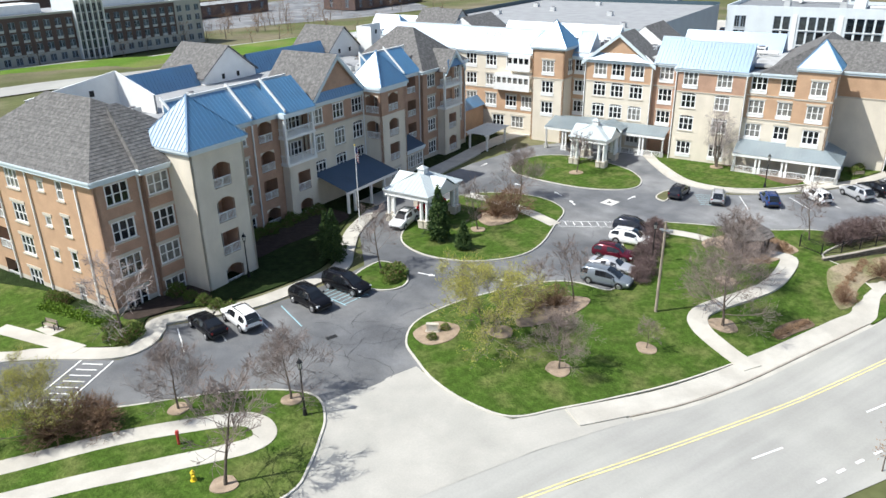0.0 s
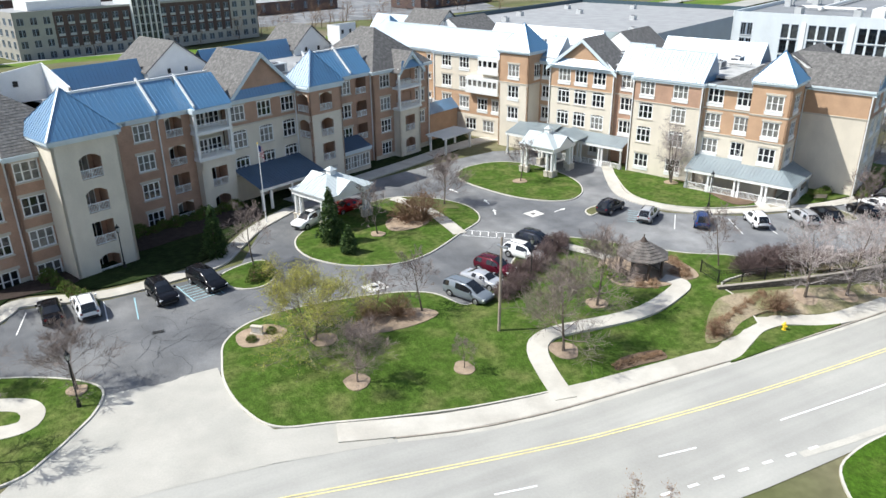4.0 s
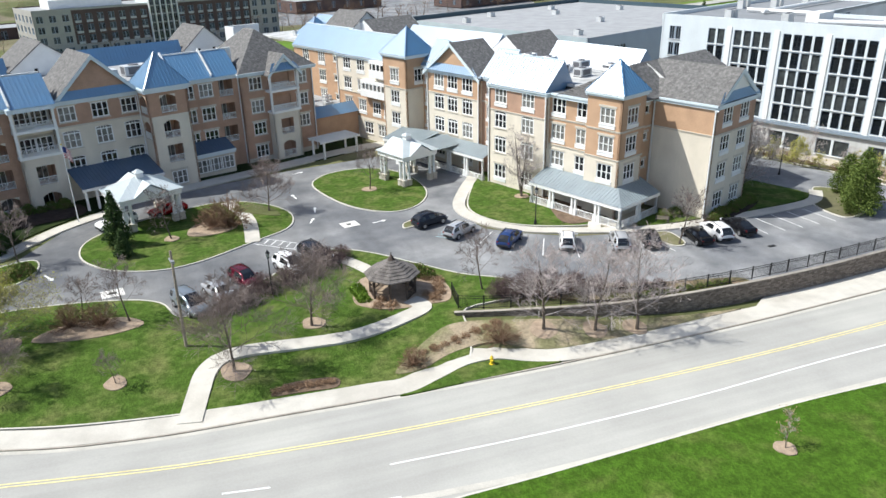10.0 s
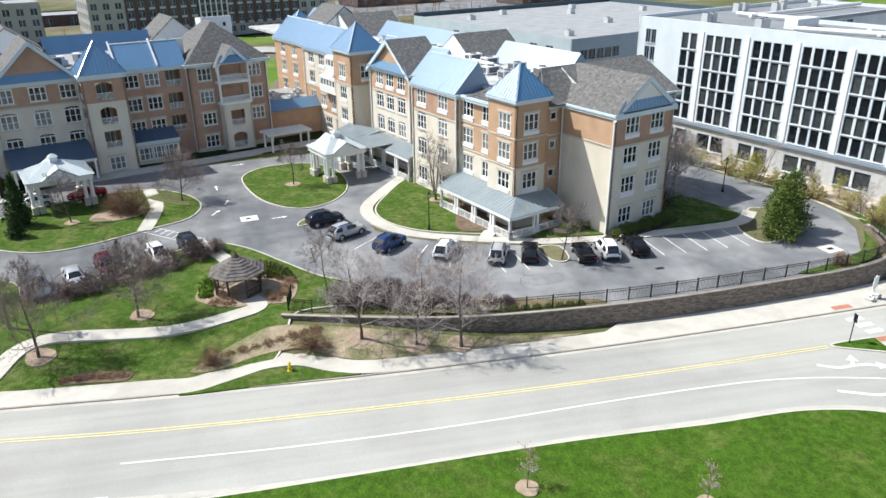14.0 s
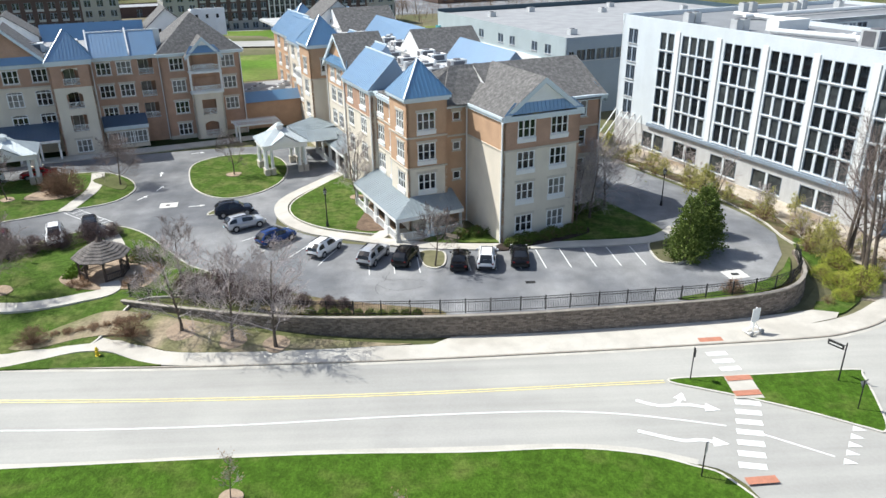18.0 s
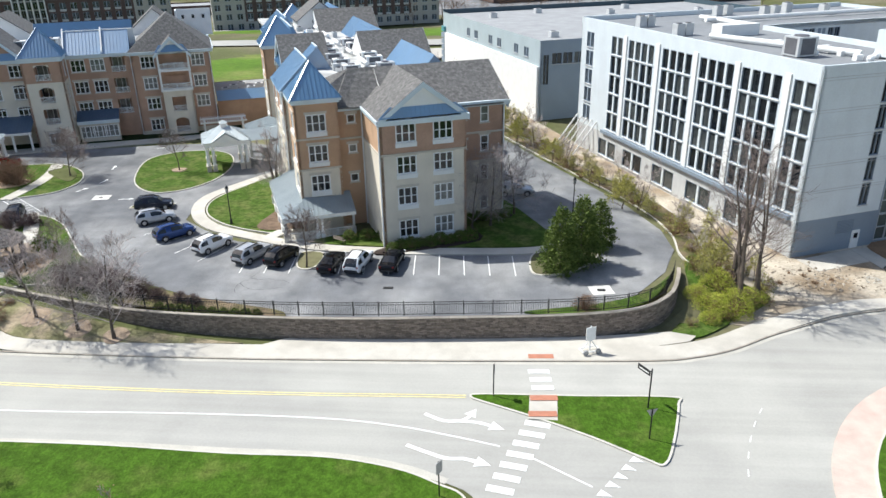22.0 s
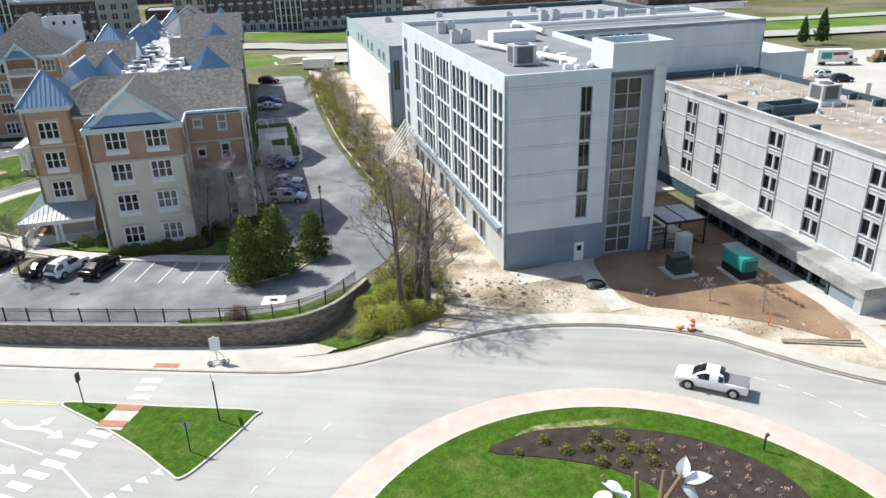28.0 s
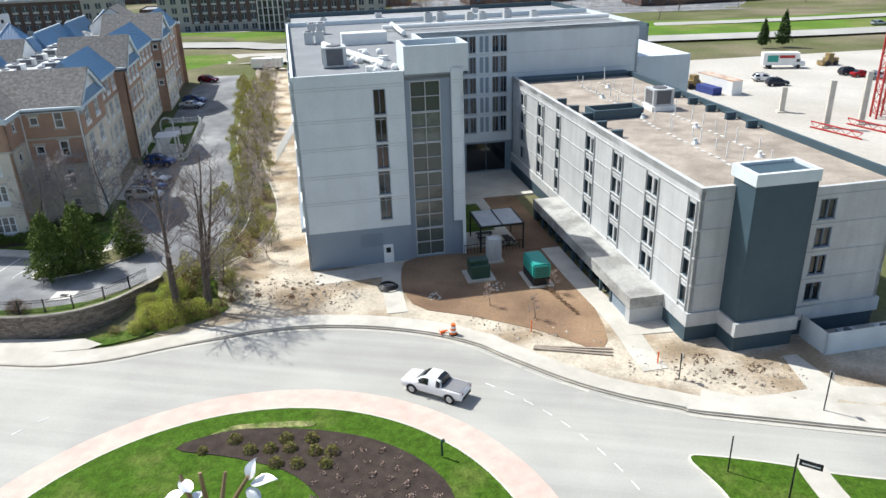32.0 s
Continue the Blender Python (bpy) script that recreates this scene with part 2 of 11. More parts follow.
def offset(line, d, closed=False):
    """The line moved d to its left."""
    out, m = [], len(line)
    for i in range(m):
        a = Vector(line[i - 1] if closed or i else line[0])
        b = Vector(line[(i + 1) % m] if closed or i < m - 1 else line[i])
        t = (b - a).normalized()
        out.append((line[i][0] - t.y * d, line[i][1] + t.x * d))
    return out


def area(line):
    return sum(a[0] * b[1] - b[0] * a[1] for a, b in zip(line, line[1:] + line[:1])) / 2


def link(name, bm, mats, parent=None, label=""):
    me = bpy.data.meshes.new(name)
    bm.to_mesh(me)
    bm.free()
    for m in mats if isinstance(mats, (list, tuple)) else [mats]:
        me.materials.append(m)
    ob = new(name, me)
    if parent:
        ob.parent = parent
    if label:
        ob["label"] = label
    return ob


part = link


def thing(name, label, category, m=None, group="", kind=""):
    ob = new(name)
    ob.empty_display_size = 0.3
    if m:
        ob.matrix_world = m
    return tagged(ob, label, category, group, kind)


def sheet(outline, lift, step=3.0, ground=height, skirt=0.0, holes=()):
    """A flat patch of that outline, laid over the ground and lifted; with a skirt it is a slab."""
    bm = bmesh.new()
    co = [Vector(p) for p in outline]
    n = len(co)
    edges = [(i, (i + 1) % n) for i in range(n)]
    xs, ys = [p[0] for p in outline], [p[1] for p in outline]
    x = min(xs) + step / 2
    while x < max(xs):
        y = min(ys) + step / 2
        while y < max(ys):
            co.append(Vector((x, y)))
            y += step
        x += step
    vs, _, fs, *_ = mgeo.delaunay_2d_cdt(co, edges, [list(range(n))], 1, 1e-5)
    made = [bm.verts.new((p.x, p.y, ground(p.x, p.y) + lift)) for p in vs]
    for f in fs:
        try:
            bm.faces.new([made[i] for i in f])
        except ValueError:
            pass
    loose = [v for v in bm.verts if not v.link_faces]
    bmesh.ops.delete(bm, geom=loose, context="VERTS")
    bmesh.ops.recalc_face_normals(bm, faces=bm.faces)
    if bm.faces and sum(f.normal.z for f in bm.faces) < 0:
        bmesh.ops.reverse_faces(bm, faces=bm.faces)
    if skirt:
        rim = [e for e in bm.edges if len(e.link_faces) == 1]
        r = bmesh.ops.extrude_edge_only(bm, edges=rim)
        for v in r["geom"]:
            if isinstance(v, bmesh.types.BMVert):
                v.co.z -= skirt
    return bm


def ribbon(line, width, lift, ground=height, skirt=0.0, closed=False, top=None):
    """A band along a line (its middle), laid over the ground."""
    bm = bmesh.new()
    l, r = offset(line, width / 2, closed), offset(line, -width / 2, closed)
    rows = [(bm.verts.new((a[0], a[1], ground(*c) + lift)), bm.verts.new((b[0], b[1], ground(*c) + lift))) for a, b, c in zip(l, r, line)]
    pairs = list(zip(rows, rows[1:])) + ([(rows[-1], rows[0])] if closed else [])
    for (a, b), (c, d) in pairs:
        bm.faces.new((b, d, c, a))
    if skirt:
        rim = [e for e in bm.edges if len(e.link_faces) == 1]
        g = bmesh.ops.extrude_edge_only(bm, edges=rim)
        for v in g["geom"]:
            if isinstance(v, bmesh.types.BMVert):
                v.co.z -= skirt
    bmesh.ops.recalc_face_normals(bm, faces=bm.faces)
    return bm


def resample(line, d):
    out = [line[0]]
    for a, b in zip(line, line[1:]):
        a, b = Vector(a), Vector(b)
        n = max(1, int((b - a).length / d))
        out += [tuple(a.lerp(b, k / n)) for k in range(1, n + 1)]
    return out


def structure(ob, label, category):
    return tagged(ob, label, category, kind="structure")


# ---------- ground ----------
bm = bmesh.new()
fine = [-40 + 2.5 * i for i in range(121)]
xs = [-3000, -1200, -500, -250, -140, -80] + fine + [300, 360, 450, 700, 1400, 3000]
fine_y = [-60 + 2.5 * i for i in range(93)]
ys = [-3000, -1200, -500, -250, -120] + fine_y + [185, 220, 280, 360, 500, 800, 1400, 3000]
grid = [[bm.verts.new((x, y, height(x, y, 2.6) - 0.03)) for y in ys] for x in xs]
for i in range(len(xs) - 1):
    for j in range(len(ys) - 1):
        bm.faces.new((grid[i][j], grid[i + 1][j], grid[i + 1][j + 1], grid[i][j + 1]))
structure(link("ground", bm, FARGROUND), "dry spring grass and bare ground to the horizon", "ground")


def lawn(outline, label="mown green lawn with a concrete kerb", kerb=True, lift=0.14, n=5, mat=GRASS, name="lawn", category="lawn", ring=0.17, closed_smooth=True):
    line = smooth(outline, n, True) if closed_smooth else resample(outline + [outline[0]], 2.0)[:-1]
    if area(line) < 0:
        line = line[::-1]
    ob = structure(link(name, sheet(line, lift, skirt=0.3), mat), label, category)
    if kerb:
        k = ribbon(offset(line, -ring / 2 + 0.02, True), ring, lift + 0.012, skirt=0.3, closed=True)
        structure(link("kerb", k, KERB), "pale concrete kerb round a lawn", "kerb")
    return ob


# asphalt car park, drives and the loop road
LOT = [(-40, 85), (0, 66.8), (9, 59.5), (13, 60.5), (14, 63), (22, 61), (30, 62), (36, 64), (42, 76), (46, 80), (60, 86), (72, 90), (86, 92), (96, 88), (97, 76), (92, 66), (89.5, 60), (90, 55), (94, 51.5), (99, 48.2), (108, 45.8), (116, 44.8), (134, 45.4), (137, 48), (128, 66), (118, 92), (108, 116), (98, 142), (96, 158), (103, 160), (109, 150), (118, 124), (129, 97), (138, 79), (146, 64), (149, 54), (149, 47), (146.8, 41), (142, 34.4), (135, 31.2), (126, 30.2), (115, 29.6), (108, 30.0), (103, 32.2), (92, 37.4), (84, 41.5), (79, 47.5), (74, 52), (70, 53), (64, 50.5), (56, 44), (52, 42), (40, 44), (29, 42.6), (20, 42.4), (14, 45), (2, 55.5), (-40, 80)]
structure(link("car_park", sheet(LOT, 0.02), ASPHALT), "grey asphalt car park with cracks and patches", "car park")

# concrete road with the roundabout
north = smooth([(-60, 44), (0, 34.5), (20, 31), (36, 29.1), (46, 27), (62, 26), (84, 24.9), (104, 24.8), (118, 25.2), (133, 25.8), (143, 26.3), (146.6, 27.0), (150.2, 28.4), (154.3, 31.0), (158.2, 33.0), (162.5, 35.0), (168, 36.4), (175, 36.6), (181, 35.3), (185.3, 32.9), (189.9, 30.4), (194.1, 28.8), (198.3, 27.9), (204, 27.2), (240, 26)], 4)
south = smooth([(240, 4), (215, 5), (205, 5), (196, -3), (186, -12), (172, -20), (150, -18), (132, -2), (128.5, 8), (126, 10.3), (122.4, 11.7), (117.4, 12.5), (110, 12.5), (98, 12.9), (77, 12.6), (66, 12.5), (50, 13.5), (20, 19), (0, 23), (-60, 33)], 4)
structure(link("road", sheet(north + south, 0.03), ROAD), "pale worn concrete road with a roundabout", "road")
APRON = [(13.8, 35.4), (16.3, 37.4), (19, 40.5), (20.3, 43.3), (29, 43.3), (29, 40.7), (29.5, 36.4), (31, 33.3), (35, 32.3), (38.5, 31.2), (38.5, 28.2), (30, 29.5), (20, 30.5), (11, 31.9)]
structure(link("drive_apron", sheet(APRON, 0.045), DRIVEC), "pale concrete drive apron meeting the road", "drive")

# lawns
lawn([(29.6, 44.0), (30.6, 47.2), (33.8, 49.9), (40, 50.7), (47.7, 49.6), (51.5, 47.6), (53.3, 43.8), (57, 45.6), (62, 49.6), (66.5, 53.6), (70.3, 55.6), (74.5, 53.3), (78.6, 48.3), (82.4, 43.6), (86.5, 40.3), (87, 36.5), (80, 36.0), (78.6, 32), (77, 28.5), (72, 27.2), (65.7, 27.7), (60, 28.3), (54.9, 28.8), (45.8, 29.8), (39.3, 31.2), (35, 32.4), (31.2, 33.6), (29.6, 36.8), (29.1, 40.7)], "mown green lawn between the car park and the road")
lawn([(1.9, 55.9), (6.9, 52.3), (10.7, 50.7), (14.7, 49), (17.7, 47.1), (19.7, 45.1), (20.1, 43.4), (19.3, 41.3), (18.1, 39.7), (16.1, 37.4), (13.7, 35.6), (8, 35.4), (0, 37.2), (-30, 45), (-42, 60), (-42, 79), (-20, 68)], "mown green lawn beside the concrete drive")
# the building's shade is put into this lawn's darker grass colour
lawn([(-30, 92), (-2, 69.2), (4, 65.6), (9.5, 62), (12, 63.6), (14, 66), (22, 64.1), (29, 65.2), (33.2, 67.2), (35.6, 70.8), (39, 75), (44, 79.4), (56, 85), (70, 91.5), (85, 98.5), (84, 112), (60, 112), (0, 112)], "lawn along the brick building with shade in its colour", False, mat=SHADEGRASS)
lawn([(-30, 92), (-2, 69.2), (4, 65.6), (9.5, 62), (12, 63.6), (12, 66), (8, 72), (5, 80), (-10, 95)], "sunlit rough lawn at the corner of the brick building", False, 0.17)
lawn([(42.9, 64), (43.3, 67.5), (45.5, 70.5), (50, 73.5), (56, 76.5), (61, 77.3), (65.5, 74.5), (67.9, 70.6), (68, 67), (66.5, 64), (62.5, 61.4), (56.1, 57.3), (51.4, 56.2), (46.8, 57.8), (44, 60.8)], "teardrop island of lawn with kerb")
lawn([(73.3, 80.5), (75.4, 84.8), (79, 86.3), (83, 86), (86.3, 83.2), (88.2, 77.5), (88, 71.5), (85.6, 67), (81.8, 65.2), (78, 67.6), (75.2, 72.5)], "oval island of lawn with kerb")
lawn([(33.3, 61.7), (33.5, 58.6), (34.9, 57.1), (36.8, 57.2), (38.3, 59), (38.8, 61.9), (37.6, 63.8)], "small kerbed island with a hedge")
lawn([(80.9, 58.9), (83, 59.6), (86.4, 60.4), (84, 61.3), (81.4, 60.6)], "small kerbed island at the parking bays", mat=FARGROUND)
lawn([(98, 75.5), (93.8, 68.6), (91.1, 62.5), (91.9, 57.6), (95.2, 53.8), (100, 51.4), (104, 50.6), (108, 52), (106, 60), (103, 70), (100.5, 77)], "lawn with a large bare tree before the building")
lawn([(108, 48.4), (114, 47), (124, 46.8), (133.5, 47.3), (136.2, 48.5), (134, 55), (129, 64), (124, 60), (118, 54)], "lawn strip at the foot of the building", False)
lawn([(133.4, 44.9), (133.2, 40.4), (135.4, 40.0), (138, 41.6), (140, 44.2), (141.2, 48), (139, 50.5), (136.5, 48)], "kerbed island under evergreens", mat=FARGROUND)
lawn([(107.6, 44.9), (107.9, 41.6), (109, 40.6), (110, 41.6), (110, 44.7)], "small kerbed island between parking bays", mat=FARGROUND)
lawn([(149.4, 46), (150, 54), (147.3, 64.5), (139.2, 79.5), (130.2, 97.5), (119.2, 124.5), (110, 150), (113, 152), (122.5, 126), (133.5, 99), (142.5, 81), (150.4, 66), (153, 55), (152, 47), (150.2, 43.2)], "rough grass verge along the loop road", mat=VERGE)
lawn([(109, 31.2), (104, 32.6), (98, 34.4), (90, 37.4), (86.4, 39.3), (87.5, 36), (94, 32.0), (104, 30.2), (109, 29.7)], "narrow strip of dry grass behind the retaining wall", False, mat=VERGE)
lawn([(147.2, 40.2), (144, 36.2), (139, 33.6), (132, 31.8), (136, 31.4), (141.5, 32.8), (144.6, 35.2)], "narrow grass strip behind the retaining wall", False)
lawn([(68.5, 12.3), (77, 12.4), (98, 12.7), (110, 12.3), (117.4, 12.3), (122.4, 11.4), (125.5, 10), (127.5, 8.5), (129, 3), (126, -10), (112, -30), (90, -45), (62, -40), (61, -10), (62, 5), (64.5, 10.6)], "broad green lawn south of the road", mat=RICHGRASS)
lawn([(127.5, 20.2), (128.6, 20.6), (136, 20.7), (143.3, 20.9), (143.6, 20), (142.4, 15.8), (141.2, 13), (140, 13.4), (136.6, 15.6), (132.5, 17.8), (129.5, 19.2)], "kerbed splitter island of lawn", mat=RICHGRASS)
lawn([(198.7, 22.1), (200.4, 22.5), (204.6, 22.3), (208, 21.8), (214, 21.6), (225, 21), (225, 17), (212, 15), (203, 13.6), (201.3, 17), (200.2, 19.5)], "kerbed splitter island of lawn", mat=RICHGRASS)
lawn([(69.8, 25.3), (73.4, 26.3), (76.6, 27.6), (79.9, 27.4), (82.8, 26.0), (84.8, 25.2), (80, 25.1), (75, 25.2)], "small lawn between the sidewalk and the kerb", False, 0.16)


def bed(outline, mat, label, lift=0.17, name="mulch_bed", category="mulch bed", n=4):
    line = smooth(outline, n, True)
    if area(line) < 0:
        line = line[::-1]
    return structure(link(name, sheet(line, lift + 0.03, 1.5, skirt=0.15), mat), label, category)


def ring_bed(x, y, r, mat=None, label="round mulch ring under a tree"):
    pts = [(x + r * (1 + 0.12 * math.sin(3 * a + x)) * math.cos(a), y + r * (1 + 0.1 * math.cos(2 * a + y)) * math.sin(a)) for a in [k * math.tau / 10 for k in range(10)]]
    bed(pts, mat or MULCHLIGHT, label, 0.19, n=2)


MULCHLIGHT = material("pale mulch", (0.36, 0.275, 0.2), 0.95, 0.2, 1.5, 10.0, 0.08, spec=0.1)
# the bank and the beds
bed([(70.4, 28.6), (72.3, 30.6), (75, 32.6), (78, 33.6), (84, 31.8), (94, 29.2), (104, 27.6), (106, 27.3), (98, 26.9), (90, 26.9), (84.5, 27.4), (80, 29.8), (76, 29.7), (72.8, 28.4)], BANKM, "bare bank of dry grass and mulch below the wall", 0.16, "bank", "bank")
bed([(59.8, 28.9), (61.4, 30.2), (65.3, 29.8), (65.2, 28.4), (62.5, 28.6)], MULCH, "brown mulch bed with low shrubs")
bed([(70, 40.6), (70.6, 44), (72.5, 46.6), (77, 46), (79.6, 43.6), (80, 40.6), (79, 38.2), (76.6, 38.2), (73, 38.4)], MULCHLIGHT, "mulch bed round the gazebo")
bed([(55, 65.5), (55.5, 68.6), (58, 70), (61, 69), (60.6, 66.4), (58, 65)], MULCHLIGHT, "mulch bed under a brown shrub")
bed([(40.5, 43.2), (43, 45.6), (48, 45.6), (50, 43.4), (46, 42.2)], MULCHLIGHT, "mulch bed on the lawn")
bed([(31.6, 45.5), (31.8, 48), (34.6, 48.6), (36, 46.6), (34, 45)], MULCHLIGHT, "mulch bed round the entrance stone")
bed([(100, 52.6), (104, 51.6), (108, 54), (104, 64), (101, 75), (99.4, 74), (101.4, 62)], MULCH, "mulch bed along the porch")
bed([(61, 61.8 + 11.6), (63.2, 75.4), (66, 72.6), (66.8, 69.4), (65, 70)], FARGROUND, "straw-coloured patch in the island")
for x, y, r in ((57.4, 33.2, 1.3), (38.7, 36.3, 1.1), (47.8, 34.5, 0.9), (65.2, 38.4, 1.1), (85.4, 29.9, 1.3), (90.2, 28.6, 1.2), (94.2, 27.8, 1.2), (10.9, 49, 0.8), (10.7, 38.8, 0.9), (18.4, 44.9, 0.8), (53, 65.3, 0.9), (94.2, 8.6, 0.8), (105.3, 4.6, 0.8), (80.7, 75.6, 1.1), (38.4, 43.5, 1.2), (99.6, 63.7, 1.0), (58.5, 11.5 - 7, 0.5)):
    ring_bed(x, y, r)


# paths
def path(points, width, label, lift=0.165, mat=WALKC, n=6, joints=1.8, name="sidewalk"):
    line = resample(smooth(points, n), 1.2)
    ob = structure(link(name, ribbon(line, width, lift, skirt=0.25), mat), label, "sidewalk")
    return ob


nk = [p for p in north if 37 <= p[0] <= 236]
walk_line = offset(nk, 1.2)[::2]
path([(35.0, 30.9)] + [p for p in walk_line if 36.5 < p[0] < 69] + [(70.6, 26.6), (73.2, 27.5), (76.6, 28.7), (79.9, 28.5), (83, 27.0), (85.6, 26.2)] + [p for p in walk_line if p[0] > 88], 2.25, "pale concrete sidewalk along the road, curving round a small lawn")
structure(link("kerb", ribbon(resample(nk, 1.5), 0.14, 0.15, skirt=0.3), KERBD), "stained brown-grey concrete kerb of the road", "kerb")
structure(link("gutter", ribbon(offset(resample(nk, 1.5), -0.28), 0.42, 0.045), GUTTER), "pale concrete gutter strip along the kerb", "gutter")
south_edge = resample(smooth([(64.4, 13.7), (70.3, 13.0), (80.4, 12.4), (98, 12.7), (110, 12.5), (117.4, 12.4), (122.4, 11.6), (126, 10.2)], 4), 1.5)
structure(link("gutter", ribbon(offset(south_edge, 0.25), 0.6, 0.05), GUTTER), "wide pale concrete gutter along the south lawn", "gutter")
path([(53.3, 27.4), (53.6, 28.8), (54.2, 31.3), (55.0, 33.9), (56.4, 35.4), (58.8, 35.9), (64.3, 35.4), (68.5, 35.3), (72.8, 36.2), (76.0, 37.7), (75.4, 39.8)], 1.9, "winding concrete footpath to the gazebo", 0.24)
path([(68.9, 56.2), (71.2, 52.4), (73.2, 48.5), (74, 44.5)], 1.7, "concrete footpath from the car park to the gazebo")
path([(-12, 52), (-1, 49.6), (5.9, 48.2), (10.6, 46.6), (14.2, 45), (15.2, 43.6), (15, 42.2), (14, 41.7), (12, 42), (6.6, 43.6), (1.4, 45.1), (-12, 48.4)], 1.7, "hairpin concrete footpath on the lawn")
path([(60.4, 77.2), (61.9, 72.7), (62.6, 68), (62.2, 61)], 1.8, "concrete footpath across the island")
path([(-20, 79), (-2, 67.9), (4, 64.4), (9, 60.8), (11.4, 60.9), (12.9, 62.6), (14.4, 64.2), (22, 62.3), (29, 63.4), (33.6, 65.1), (36.6, 69.2), (40.2, 73.9), (46.2, 79)], 1.9, "pale concrete sidewalk round the car park")
path([(98.6, 77.5), (93.2, 69.6), (89.9, 63), (90.8, 57.2), (94.4, 52.6), (100, 49.7), (108, 46.7), (116, 45.6), (125, 45.6), (134, 46.2), (138, 49.4)], 1.7, "pale concrete sidewalk before the parked cars")
path([(102.5, 49.2), (104, 51.5), (106.5, 54)], 1.6, "concrete path to the porch", 0.175)
path([(47, 82), (58, 87), (68, 91.5), (80, 97), (90, 99), (98, 92), (101, 84)], 3.0, "wide concrete walk along the entrances")


structure(link("sidewalk", sheet([(108, 27.1), (118, 27.4), (126, 27.7), (136, 28.2), (143, 28.5), (146.8, 29.6), (147.6, 30.6), (145.4, 31.3), (143.2, 30.9), (136, 29.85), (126, 29.1), (115, 28.5), (110, 28.4)], 0.155), WALKC), "pale concrete paving between the sidewalk and the retaining wall", "sidewalk")


# ---------- markings ----------
PAINTW = material("worn white road paint", (0.78, 0.78, 0.76), 0.8, 0.08, 2.0, 9.0)
PAINTY = material("worn yellow road paint", (0.72, 0.62, 0.3), 0.8, 0.16, 2.0, 9.0)
PAINTB = material("pale blue parking paint", (0.32, 0.52, 0.58), 0.8, 0.12, 2.0, 9.0)
BRICKRED = material("red tactile paving", (0.45, 0.19, 0.12), 0.9, 0.12, 2.0, 12.0)


def stripe(a, b, w, mat=PAINTW, lift=0.055, name="road_marking", label="painted line on the paving"):
    line = resample([a, b], 2.0)
    structure(link(name, ribbon(line, w, lift), mat), label, "road marking")


CENTRE = resample(smooth([(-30, 35), (-15, 32.7), (0, 30.6), (15, 28.4), (25, 26.55), (35, 24.9), (45, 23.45), (55, 22.25), (65, 21.3), (75, 20.6), (85, 20.15), (95, 19.9), (105, 19.85), (115, 20.0), (121, 20.2), (127, 20.35)], 4), 2.0)
for d in (-0.15, 0.15):
    structure(link("centre_line", ribbon(offset(CENTRE, d), 0.13, 0.05), PAINTY), "double yellow centre line", "road marking")
line = resample(smooth([(66.6, 17.5), (78.9, 16.7), (92, 16.5), (105, 16.9), (115.9, 16.9), (121.8, 16.3), (126.2, 15.3), (129.7, 14.3)], 4), 2.0)
structure(link("lane_line", ribbon(line, 0.15, 0.05), PAINTW), "white lane line", "road marking")
stripe((131.9, 13.2), (135.9, 10.4), 0.15)
for a, b in (((29.2, 22.6), (32.3, 21.9)), ((42.1, 20.3), (45.2, 19.8)), ((55.0, 18.55), (58.2, 18.05))):
    stripe(a, b, 0.16)
for k in range(11):
    x = 43.5 + 2.2 * k
    stripe((x, 16.3 - 0.1 * (x - 43.5)), (x + 0.9, 16.21 - 0.1 * (x - 43.5)), 0.24)
for k in range(3):                                   # crosswalks either side of the splitter island
    stripe((132.1 + 0.1 * k, 24.2 - 1.2 * k), (133.9 + 0.1 * k, 24.3 - 1.2 * k), 0.62)
for k in range(7):
    stripe((131.6 - 0.47 * k, 17.2 - 1.2 * k), (133.5 - 0.48 * k, 16.8 - 1.2 * k), 0.62)
path([(133.2, 20.8), (133.0, 17.5)], 2.2, "concrete crossing through the island", 0.155, n=1)
for x, y in ((133.2, 20.2), (133.0, 18.1), (133.3, 26.4), (129.6, 8.2)):
    structure(link("tactile_paving", ribbon([(x - 1.1, y), (x + 1.1, y + 0.1)], 0.7, 0.2 if y < 26 else 0.18), BRICKRED), "red tactile paving at a crossing", "paving")
for k in range(5):                                   # give-way triangles at the roundabout
    x, y = 139.2 - 0.675 * k, 13.2 - 0.875 * k
    bm = bmesh.new()
    bm.faces.new([bm.verts.new((x + dx, y + dy, height(x, y) + 0.06)) for dx, dy in ((-0.05, 0.5), (-0.45, -0.1), (0.6, -0.15))][::1])
    bmesh.ops.recalc_face_normals(bm, faces=bm.faces)
    structure(link("give_way_mark", bm, PAINTW), "small white give-way triangle on the road", "road marking")
for first, count, gap, turn in ((166, 5, 4.3, 0.03), (64.5, 10, 4.15, 0.035)):    # broken line round the roundabout
    for k in range(count):
        a = radians(first - gap * k)
        stripe((172.1 + 26.3 * math.cos(a), 5.6 + 26.3 * math.sin(a)), (172.1 + 26.3 * math.cos(a - turn), 5.6 + 26.3 * math.sin(a - turn)), 0.08)


